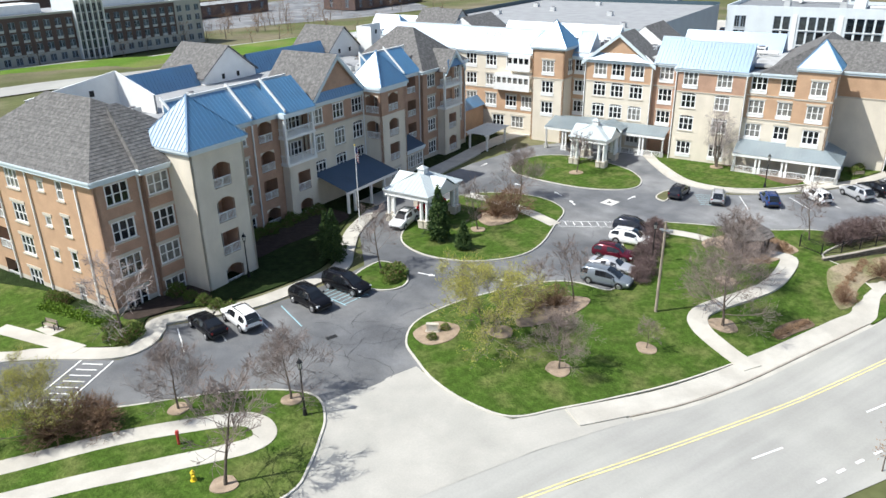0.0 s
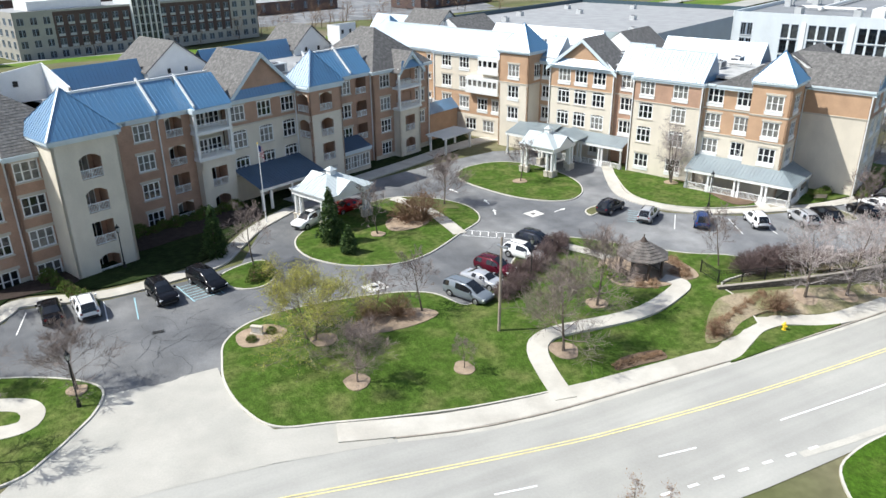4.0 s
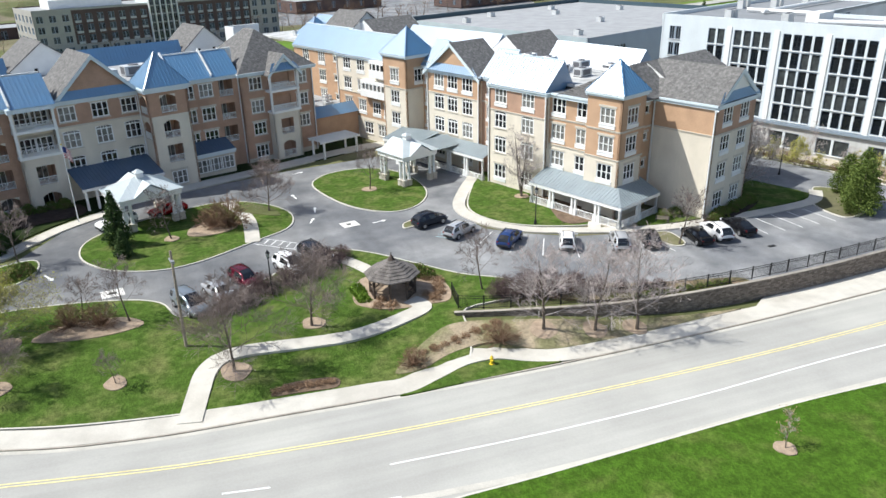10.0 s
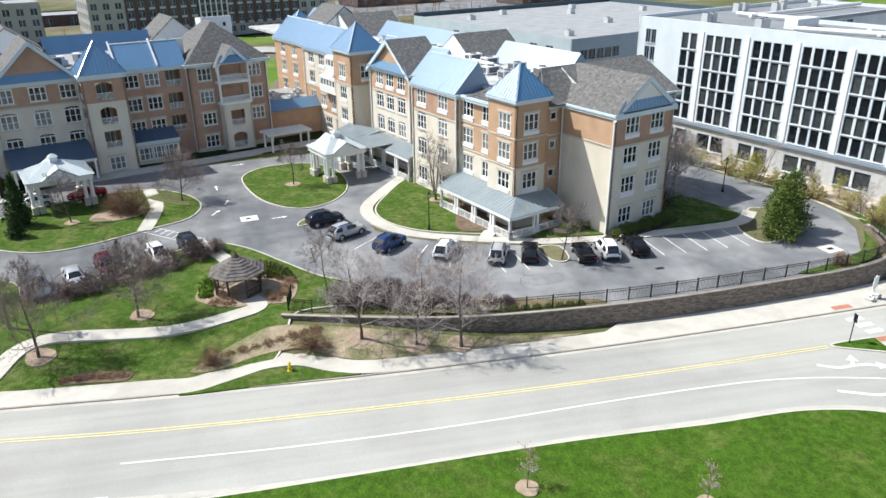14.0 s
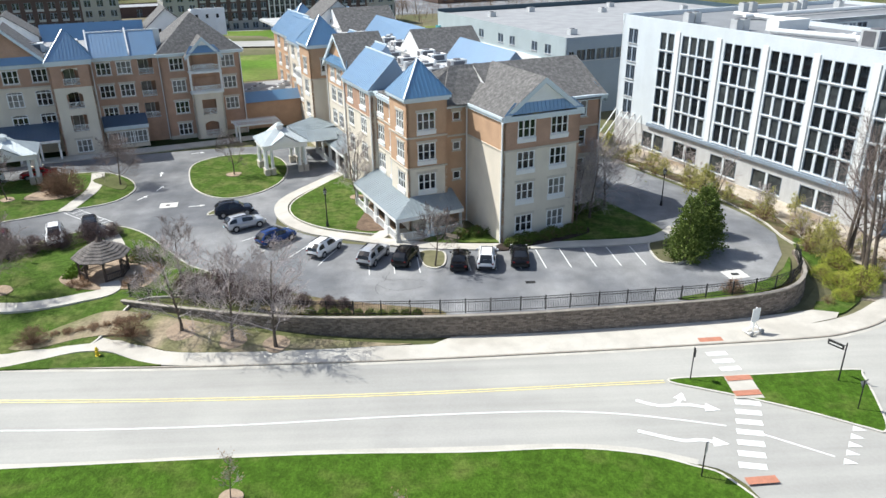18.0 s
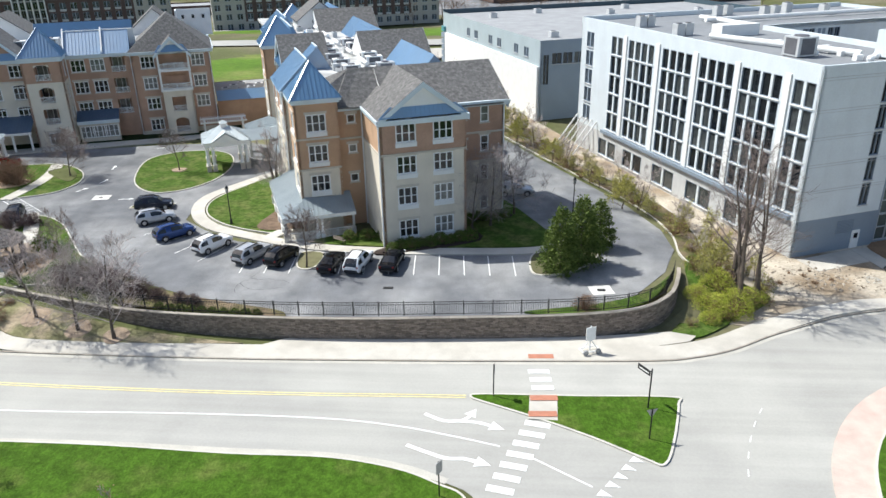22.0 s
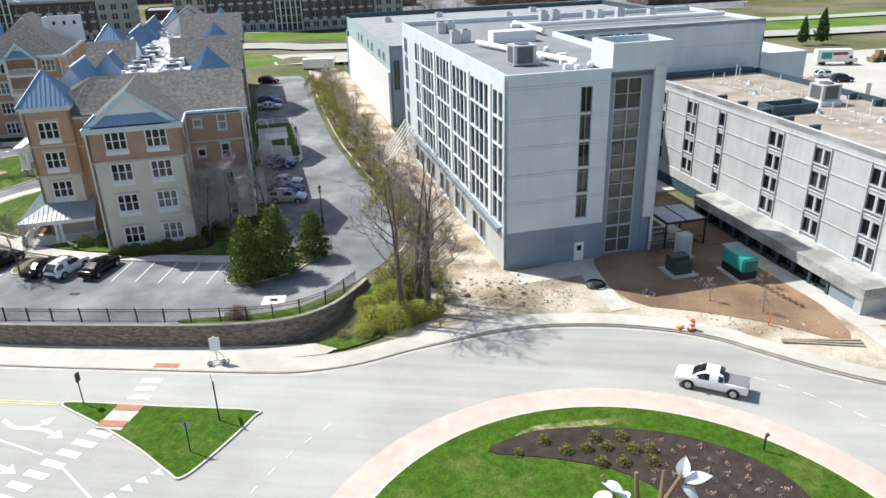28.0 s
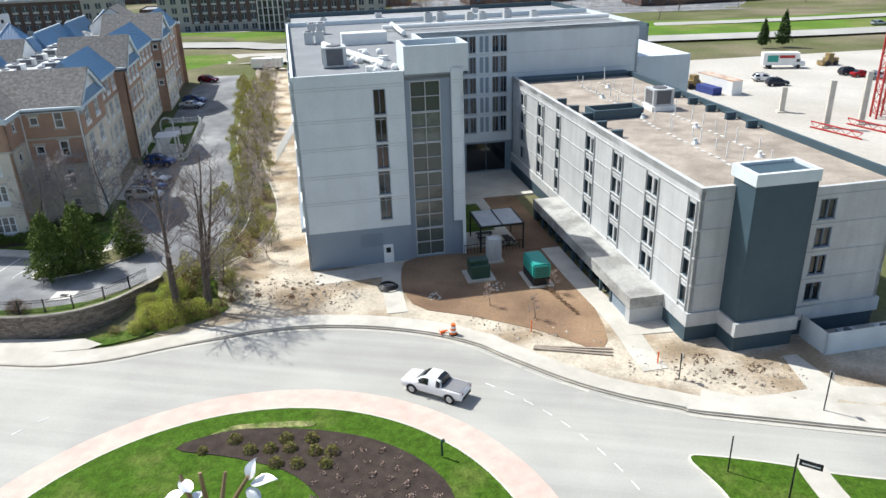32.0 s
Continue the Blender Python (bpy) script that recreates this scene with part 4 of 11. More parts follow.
def trim(parent, p0, p1, z, h, out=0.1, mat=None, name="cornice", ends=0.1):
    """A band along a wall: a cornice, belt course or gutter."""
    L = (Vector(p1) - Vector(p0)).length
    bm = bmesh.new()
    box(bm, -ends, -out, z, L + ends, 0.02, z + h * 0.55)
    box(bm, -ends, -out * 1.7, z + h * 0.55, L + ends, 0.02, z + h)
    ob = part(name, bm, mat or WHITE, parent)
    ob.matrix_local = frame_at(p0, p1, 0, 0)
    return ob


FLOORS_A = (2.0, 5.75, 9.35, 13.0)
FLOORS_B = (2.3, 6.15, 9.75, 13.3)


def facade(parent, p0, p1, z0, z1, bands, cols, floors, belt=None, cornice=True):
    """cols: (distance along the wall, kind, floors to use). Kinds: panel, lintel, arch, small, narrow, balcony, loggia."""
    opens, items = [], []
    for s, kind, use in cols:
        for k in use:
            z = floors[k]
            if kind in ("panel", "lintel", "arch"):
                w, h = 2.3, 2.1
            elif kind == "wide":
                w, h = 2.5, 2.1
            elif kind == "small":
                w, h = 1.05, 1.05
            elif kind == "narrow":
                w, h = 1.1, 2.0
            else:
                w, h = 2.3, 2.55
            foot = z - h / 2 if kind not in ("balcony", "loggia") else z - 1.35
            opens.append((s, foot, w, h + (0.3 if kind == "arch" else 0)))
            items.append((s, z, foot, w, h, kind, k))
    add_wall(parent, p0, p1, z0, z1, bands, opens)
    for s, z, foot, w, h, kind, k in items:
        if kind in ("balcony", "loggia"):
            add_balcony(parent, p0, p1, s, foot, w, h, kind == "balcony" and k in (0, 2, 3))
        elif kind == "small":
            add_window(parent, p0, p1, s, z, w, h, 1, 1, "panel" if False else "lintel")
        elif kind == "narrow":
            add_window(parent, p0, p1, s, z, w, h, 1, 2, "lintel")
        else:
            add_window(parent, p0, p1, s, z, w, h, 3, 2, "lintel" if kind == "wide" else kind)
    for b in belt or ():
        trim(parent, p0, p1, b, 0.22, 0.06, STONE, "belt_course", 0.0)
    if cornice:
        trim(parent, p0, p1, z1 - 0.55, 0.6, 0.22, CORNICE, "cornice", 0.2)


CORNICE = material("pale blue-white cornice", (0.62, 0.7, 0.74), 0.5, 0.04, 0.8, 8.0)


def seam_slope(bm, a, b, c, d, gap=0.55, mi=0, rib=0.05):
    """A standing-seam slope: eave a to b, ridge d to c, with upstanding seams running up it."""
    a, b, c, d = map(Vector, (a, b, c, d))
    n = (b - a).cross(d - a).normalized()
    if n.z < 0:
        n = -n
    foot = [bm.verts.new(a)]
    L = (b - a).length
    k = gap / 2
    e = (b - a).normalized()
    while k < L:
        t = k / L
        lo = a.lerp(b, t)
        # straight up the slope from the eave until a hip is met
        up = n.cross(e).normalized()
        if up.z < 0:
            up = -up
        hit = None
        for p, q in ((d, a), (c, b), (d, c)):
            w = q - p
            if w.length < 1e-4:
                continue
            den = up.cross(w)
            if den.length < 1e-6:
                continue
            r = (p - lo).cross(w).dot(den) / den.length_squared
            sgm = (p - lo).cross(up).dot(den) / den.length_squared
            if r > 0.05 and -1e-3 <= sgm <= 1 + 1e-3 and (hit is None or r < hit):
                hit = r
        if hit:
            hi = lo + up * hit
            w = e * 0.02
            p0, p1, p2, p3, q0, q1, q2, q3 = [bm.verts.new(v) for v in (lo - w, lo + w, lo + w + n * rib, lo - w + n * rib, hi - w, hi + w, hi + w + n * rib, hi - w + n * rib)]
            foot += [p0, p1]
            for f in ((p0, p1, p2, p3), (p3, p2, q2, q3), (p0, p3, q3, q0), (p1, q1, q2, p2)):
                bm.faces.new(f).material_index = mi
        k += gap
    foot += [bm.verts.new(b), bm.verts.new(c)]
    if (c - d).length > 1e-4:
        foot.append(bm.verts.new(d))
    bm.faces.new(foot).material_index = mi


def pyramid(parent, u0, v0, u1, v1, z, top, o=0.45, name="pyramid_roof"):
    bm = bmesh.new()
    u0, v0, u1, v1 = u0 - o, v0 - o, u1 + o, v1 + o
    p = ((u0 + u1) / 2, (v0 + v1) / 2, top)
    c = [(u0, v0, z), (u1, v0, z), (u1, v1, z), (u0, v1, z)]
    for k in range(4):
        seam_slope(bm, c[k], c[(k + 1) % 4], p, p, 0.5)
    ob = part(name, bm, BLUEROOF, parent, "pale blue standing-seam pyramid roof")
    bm = bmesh.new()
    box(bm, u0 + 0.05, v0 + 0.05, z - 0.3, u1 - 0.05, v1 - 0.05, z - 0.004)
    part("soffit", bm, CORNICE, ob)
    bm = bmesh.new()
    for k in range(4):                     # hip caps
        a, b = Vector(c[k]), Vector(p)
        s = Vector((b - a).cross(Vector((0, 0, 1)))).normalized() * 0.09
        poly(bm, [a - s + Vector((0, 0, .07)), a + s + Vector((0, 0, .07)), b + s + Vector((0, 0, .07)), b - s + Vector((0, 0, .07))])
    part("hip_cap", bm, BLUEROOF, ob)
    return ob


def slab_roof(parent, faces, mat, name="shingle_roof", label="", thick=0.18):
    """A roof of plane faces with some thickness; shingle roofs get course lines."""
    bm = bmesh.new()
    for f in faces:
        poly(bm, f)
    bmesh.ops.recalc_face_normals(bm, faces=bm.faces)
    for f in bm.faces:
        if f.normal.z < 0:
            f.normal_flip()
    low = [[(x, y, z - thick) for x, y, z in f] for f in faces]
    for f, g in zip(faces, low):
        for i in range(len(f)):
            j = (i + 1) % len(f)
            poly(bm, [f[i], f[j], g[j], g[i]])
        poly(bm, g[::-1])
    return part(name, bm, mat, parent, label)


def courses(parent, a, b, c, d, gap=0.42):
    """Shingle courses: thin raised laps along a slope with its eave a to b and its ridge d to c."""
    a, b, c, d = map(Vector, (a, b, c, d))
    n = (b - a).cross(d - a).normalized()
    if n.z < 0:
        n = -n
    H = ((d + c) / 2 - (a + b) / 2).length
    bm = bmesh.new()
    k = gap
    while k < H - 0.1:
        t = k / H
        p, q = a.lerp(d, t), b.lerp(c, t)
        t2 = (k + 0.1) / H
        p2, q2 = a.lerp(d, t2), b.lerp(c, t2)
        poly(bm, [p + n * 0.03, q + n * 0.03, q2 + n * 0.006, p2 + n * 0.006])
        poly(bm, [p + n * 0.004, q + n * 0.004, q + n * 0.03, p + n * 0.03])
        k += gap
    part("shingle_course", bm, SHINGLE, parent)

# ---------- building A: long brick and render block on the west ----------
def place():
    return FRAME.copy()


GA = 0.2
A = thing("apartment_building", "four-storey brick and tan apartment building with blue metal roofs", "building", place())
bandA = [(11.3, TAN), (99, RED)]
brick = [(99, RED)]
EA = 14.8
# west end block
facade(A, (35.8, 80), (35.8, 58.9), GA, EA, [(1.9, STN), (99, ORANGE)], [(3, "loggia", (0, 1, 2, 3)), (7.5, "lintel", (0, 1, 2, 3)), (12.5, "small", (1, 2, 3)), (15.6, "narrow", (0, 1, 2, 3)), (18.6, "small", (0,))], FLOORS_A)
facade(A, (35.8, 58.9), (40.5, 58.9), GA, EA, [(1.9, STN), (99, RED)], [(2.3, "wide", (0, 1, 2, 3))], FLOORS_A)
facade(A, (40.5, 58.9), (40.5, 58.3), GA, EA, brick, [], FLOORS_A)
facade(A, (40.5, 58.3), (43.6, 58.3), GA, EA, [(1.9, STN), (99, RED)], [(1.7, "wide", (0, 1, 2, 3))], FLOORS_A)
# tower A
facade(A, (43.6, 59.5), (43.6, 55), GA, 16.2, [(99, TAN)], [], FLOORS_A)
facade(A, (43.6, 55), (50.4, 55), GA, 16.2, [(99, TAN)], [(3.6, "balcony", (0, 1, 2, 3))], FLOORS_A)
facade(A, (50.4, 55), (50.4, 63.5), GA, 16.2, [(99, TAN)], [(4.5, "narrow", (0, 1, 2, 3))], FLOORS_A)
pyramid(A, 43.6, 55, 50.4, 61.8, 16.2, 20.6)
# balcony stretch
facade(A, (50.4, 63.5), (55.4, 63.5), GA, EA, [(99, RED)], [(2.4, "loggia", (0, 1, 2, 3))], FLOORS_A)
facade(A, (55.4, 63.5), (59.6, 63.5), GA, EA, [(99, RED)], [(2.1, "lintel", (0, 1, 2, 3))], FLOORS_A)
facade(A, (59.6, 63.5), (64.0, 63.5), GA, EA, [(99, RED)], [(2.1, "balcony", (0, 1, 2, 3))], FLOORS_A)
facade(A, (64.0, 63.5), (64.0, 62.4), GA, EA, [(99, TAN)], [], FLOORS_A)
facade(A, (64.0, 62.4), (69.0, 62.4), GA, 8.2, [(99, TAN)], [(2.6, "balcony", (0, 1))], FLOORS_A, cornice=False)
facade(A, (64.0, 64.3), (69.0, 64.3), 8.2, EA, [(99, TAN)], [(1.6, "lintel", (2, 3)), (3.6, "lintel", (2, 3))], FLOORS_A)
for z in (8.1, 11.5):                          # the two white balconies of the bay
    bm = bmesh.new()
    box(bm, 63.8, 62.2, z, 69.2, 64.3, z + 0.35)
    b_ = part("balcony_slab", bm, WHITE, A, "white balcony slab")
    for s, q0, q1 in ((2.7, (63.8, 62.3), (69.2, 62.3)),):
        r = new("railing", railing_mesh(5.2))
        r.parent = b_
        r.matrix_local = frame_at(q0, q1, s, z + 0.35)
    r = new("railing", railing_mesh(1.9))
    r.parent = b_
    r.matrix_local = frame_at((63.9, 64.3), (63.9, 62.3), 1.0, z + 0.35)
for u in (63.95, 68.95):
    bm = bmesh.new()
    box(bm, u - 0.16, 62.25, 8.4, u + 0.16, 62.57, EA - 0.5)
    part("post", bm, WHITE, A)
bm = bmesh.new()
box(bm, 63.6, 62.0, EA - 0.55, 69.3, 64.5, EA)
part("bay_cornice", bm, CORNICE, A)
# middle gable
facade(A, (69.0, 64), (69.0, 63.3), GA, EA, bandA, [], FLOORS_A)
facade(A, (69.0, 63.3), (80.6, 63.3), GA, EA, bandA, [(1.9, "panel" if False else "lintel", (3,)), (6.2, "lintel", (3,)), (10.2, "lintel", (3,)), (1.9, "arch", (1, 2)), (6.2, "arch", (1, 2)), (10.2, "arch", (1, 2))], FLOORS_A, [11.2])
# tower L
facade(A, (80.6, 63.3), (80.6, 60.2), GA, 15.2, bandA, [(1.6, "balcony", (2, 3))], FLOORS_A)
facade(A, (80.6, 60.2), (86.6, 60.2), GA, 15.2, bandA, [(3.0, "balcony", (1, 2, 3)), (3.0, "lintel", (0,))], FLOORS_A)
facade(A, (86.6, 60.2), (86.6, 64.8), GA, 15.2, bandA, [(2.4, "narrow", (1, 2, 3))], FLOORS_A)
pyramid(A, 80.8, 60.2, 86.6, 65.6, 15.4, 19.8)
# stretch to the end block
facade(A, (86.6, 64.8), (97.0, 64.8), GA, EA, brick, [(1.8, "lintel", (1, 2, 3)), (4.9, "lintel", (1, 2, 3)), (8.2, "loggia", (1, 2, 3))], FLOORS_A)
facade(A, (97.0, 64.8), (97.0, 64.2), GA, EA, brick, [], FLOORS_A)
facade(A, (97.0, 64.2), (110.2, 64.2), GA, EA, [(1.0, STN), (99, RED)], [(2.6, "lintel", (0, 1, 2, 3)), (11.0, "lintel", (1, 2, 3))], FLOORS_A)
facade(A, (110.2, 64.2), (110.2, 88), GA, EA, [(99, ORANGE)], [(4, "lintel", (1, 2, 3)), (9, "lintel", (1, 2, 3))], FLOORS_A)
# bay with white balconies on the end block
facade(A, (101.4, 64.2), (101.4, 62.8), GA, 8.0, [(99, TAN)], [], FLOORS_A, cornice=False)
facade(A, (101.4, 62.8), (106.4, 62.8), GA, 8.0, [(99, TAN)], [(2.5, "balcony", (0, 1))], FLOORS_A, cornice=False)
facade(A, (106.4, 62.8), (106.4, 64.2), GA, 8.0, [(99, TAN)], [], FLOORS_A, cornice=False)
for z in (8.0, 11.4):
    bm = bmesh.new()
    box(bm, 101.2, 62.5, z, 106.6, 64.2, z + 0.35)
    b_ = part("balcony_slab", bm, WHITE, A, "white balcony slab")
    r = new("railing", railing_mesh(5.2))
    r.parent = b_
    r.matrix_local = frame_at((101.2, 62.6), (106.6, 62.6), 2.7, z + 0.35)
for u in (101.4, 106.4):
    bm = bmesh.new()
    box(bm, u - 0.16, 62.6, 8.3, u + 0.16, 62.92, EA)
    part("post", bm, WHITE, A)
for s, k in ((2.0, 2), (2.0, 3)):
    add_balcony(A, (101.4, 64.0), (106.4, 64.0), 2.5, FLOORS_A[k] - 1.3, 3.4, 2.5)
# back and north sides
facade(A, (110.2, 88), (35.8, 88), GA, EA, brick, [(4 + 5.2 * k, "lintel", (1, 2, 3)) for k in range(14)], FLOORS_A)
facade(A, (35.8, 88), (35.8, 80), GA, EA, [(99, ORANGE)], [], FLOORS_A)

# roofs
RZ = 18.4
for a0, a1, v in ((50.4, 59.6, 63.5), (59.6, 64.0, 63.5), (64.0, 69.4, 62.4), (86.6, 92.6, 64.8), (92.6, 97.0, 64.8)):
    bm = bmesh.new()
    seam_slope(bm, (a0, v - 0.45, EA + 0.05), (a1, v - 0.45, EA + 0.05), (a1, v + 3.4, RZ), (a0, v + 3.4, RZ))
    r = part("metal_roof", bm, BLUEROOF, A, "blue standing-seam mansard slope")
    # white strip painted in for sun glint on the west-facing metal edge
    bm = bmesh.new()
    box(bm, a0 - 0.12, v - 0.3, EA + 0.1, a0 + 0.12, v + 3.5, EA + 0.4)
    bmesh.ops.transform(bm, matrix=Matrix(((1, 0, 0, 0), (0, 1, 0, 0), (0, (RZ - EA) / 3.85, 1, -(v - 0.45) * (RZ - EA) / 3.85), (0, 0, 0, 1))), verts=bm.verts)
    part("parapet_coping", bm, WHITE, r)
    for a in (a0 + 0.02, a1 - 0.02):              # cheeks where the slope steps
        bm = bmesh.new()
        poly(bm, [(a, v - 0.4, EA + 0.04), (a, v + 3.4, RZ), (a, v + 3.4, EA + 0.04)])
        part("roof_cheek", bm, BLUEROOF, r)
bm = bmesh.new()
for a0, a1, v in ((52.0, 69.3, 88), (79.4, 96.6, 88)):
    seam_slope(bm, (a1, v + 0.45, EA + 0.05), (a0, v + 0.45, EA + 0.05), (a0, v - 3.4, RZ), (a1, v - 3.4, RZ))
part("metal_roof", bm, BLUEROOF, A)
for a0, a1 in ((52.0, 60.5), (60.5, 69.3), (79.4, 88), (88, 96.6)):    # its inner side, clad in the same metal
    bm = bmesh.new()
    seam_slope(bm, (a0, 83.0, 15.6), (a1, 83.0, 15.6), (a1, 84.45, RZ + 0.05), (a0, 84.45, RZ + 0.05))
    part("inner_cladding", bm, BLUEROOF, A)
# inner faces and parapet coping of the front mansard, seen over the flat roof
for a0, a1, v in ((50.4, 69.4, 66.7), (86.6, 98, 68.1)):
    bm = bmesh.new()
    box(bm, a0, v, 15.6, a1, v + 0.25, RZ + 0.1)
    part("roof_screen", bm, WHITE, A)
bm = bmesh.new()
box(bm, 50, 66.9, 15.2, 100, 86, 15.6)
part("flat_roof", bm, FLATROOF, A, "grey flat roof between the mansards")
# grey shingled hip of the west block
e = 0.5
x0, y0, x1, y1 = 35.8 - e, 58.9 - e, 50.8, 82 + e
R1, R2 = (42.4, 66.9, 20.3), (42.4, 74.5, 20.3)
slab_roof(A, [[(x0, y0, EA), (x1, y0, EA), R1], [(x0, y1, EA), (x0, y0, EA), R1, R2], [(x1, y1, EA), (x0, y1, EA), R2], [(x1, y0, EA), (x1, y1, EA), R2, R1]], SHINGLE, "shingle_roof", "grey-brown shingled hip roof")
courses(A, (x0, y0, EA), (x1, y0, EA), R1, R1)
courses(A, (x0, y1, EA), (x0, y0, EA), R1, R2)
pl = lambda u, v: (u, v, EA + 0.1 + (v - 57.8) * 0.72)          # the prouder face over the second bay
q0, q1, q2, q3 = pl(40.1, 57.8), pl(50.2, 57.8), pl(43.6, 64.6), pl(42.4, 64.6)
slab_roof(A, [[q0, q1, q2, q3], [(40.1, 57.8, EA), q3, (42.4, 64.6, 18.7), (40.1, 58.4, EA - 0.05)]], SHINGLE, "shingle_roof", "grey-brown shingled hip over the second bay")
courses(A, q0, q1, q2, q3)
# east end hip
x0, y0, x1, y1 = 97.0 - e, 64.2 - e, 110.2 + e, 79
P1, P2 = (103.6, 70.2, 20.6), (103.6, 73.4, 20.6)
slab_roof(A, [[(x0, y0, EA), (x1, y0, EA), P1], [(x1, y0, EA), (x1, y1, EA), P2, P1], [(x1, y1, EA), (x0, y1, EA), P2], [(x0, y1, EA), (x0, y0, EA), P1, P2]], SHINGLE, "shingle_roof", "grey-brown shingled hip roof")
courses(A, (x0, y0, EA), (x1, y0, EA), P1, P1)
courses(A, (x1, y0, EA), (x1, y1, EA), P2, P1)


def gable(parent, axis, c, half, front, back, z, apex, roofmat=None, fill=None, pent=True, over=0.5):
    """A gabled roof whose ridge runs back from a wall; axis 'v': the gable looks to -v; axis 'u': to -u; 'U': to +u."""
    def P(a, b, h):
        return {"v": (c + a, front + b, h), "u": (front + b, c - a, h), "U": (front - b, c + a, h)}[axis]
    D = abs(back - front)
    slope = (apex - z) / half
    ez = z - over * slope
    slab_roof(parent, [[P(-half - over, -over, ez), P(0, -over, apex), P(0, D, apex), P(-half - over, D, ez)], [P(0, -over, apex), P(half + over, -over, ez), P(half + over, D, ez), P(0, D, apex)]], roofmat or SHINGLE, "gable_roof", "grey shingled gable roof")
    bm = bmesh.new()
    poly(bm, [P(-half, -0.02, z), P(half, -0.02, z), P(0, -0.02, apex - 0.1)])
    bmesh.ops.recalc_face_normals(bm, faces=bm.faces)
    g = part("gable_wall", bm, fill or WHITE, parent)
    bm = bmesh.new()                              # white back of the gable, seen across the flat roof
    poly(bm, [P(-half, D, z), P(half, D, z), P(0, D, apex - 0.1)])
    part("gable_back", bm, WHITE, g)
    bm = bmesh.new()                              # raking boards
    for s in (-1, 1):
        a, b = Vector(P(s * (half + over), -over - 0.05, ez - 0.15)), Vector(P(0, -over - 0.05, apex - 0.15))
        a2, b2 = Vector(P(s * (half + over), -over - 0.05, ez - 0.62)), Vector(P(0, -over - 0.05, apex - 0.62))
        d = Vector(P(0, 0.3, 0)) - Vector(P(0, 0, 0))
        poly(bm, [a, b, b2, a2])
        poly(bm, [a2, b2, b2 + d, a2 + d])
        poly(bm, [a + Vector((0, 0, .15)), b + Vector((0, 0, .15)), b, a])
    part("raking_board", bm, CORNICE, g)
    if pent:
        bm = bmesh.new()
        k = 0.25
        seam_slope(bm, P(-half - 0.2, -over - 0.1, z + 0.05), P(half + 0.2, -over - 0.1, z + 0.05), P(half * (1 - k), 0, z + 1.2), P(-half * (1 - k), 0, z + 1.2), 0.5)
        part("pent_roof", bm, BLUEROOF, g, "blue metal pent strip under the gable")
    return g


def eave_board(parent, pts, z, h=0.5):
    """A pale board and gutter along the eaves of a shingled roof."""
    for a, b in zip(pts, pts[1:]):
        L = (Vector(b) - Vector(a)).length
        bm = bmesh.new()
        box(bm, 0, -0.02, z - h, L, 0.1, z - 0.02)
        box(bm, 0, -0.14, z - 0.16, L, -0.02, z + 0.02)
        part("eave_board", bm, CORNICE, parent).matrix_local = frame_at(a, b, 0, 0)


eave_board(A, [(35.3, 82.4), (35.3, 58.4), (40.1, 58.4), (40.1, 57.8), (43.5, 57.8)], EA)
eave_board(A, [(96.5, 64.6), (96.5, 63.7), (110.7, 63.7), (110.7, 79)], EA)
gable(A, "v", 75.2, 5.8, 63.3, 72.5, EA, 20.4, fill=BRICKR)
gable(A, "v", 103.9, 2.6, 62.5, 67, EA, 17.4, fill=WHITE)


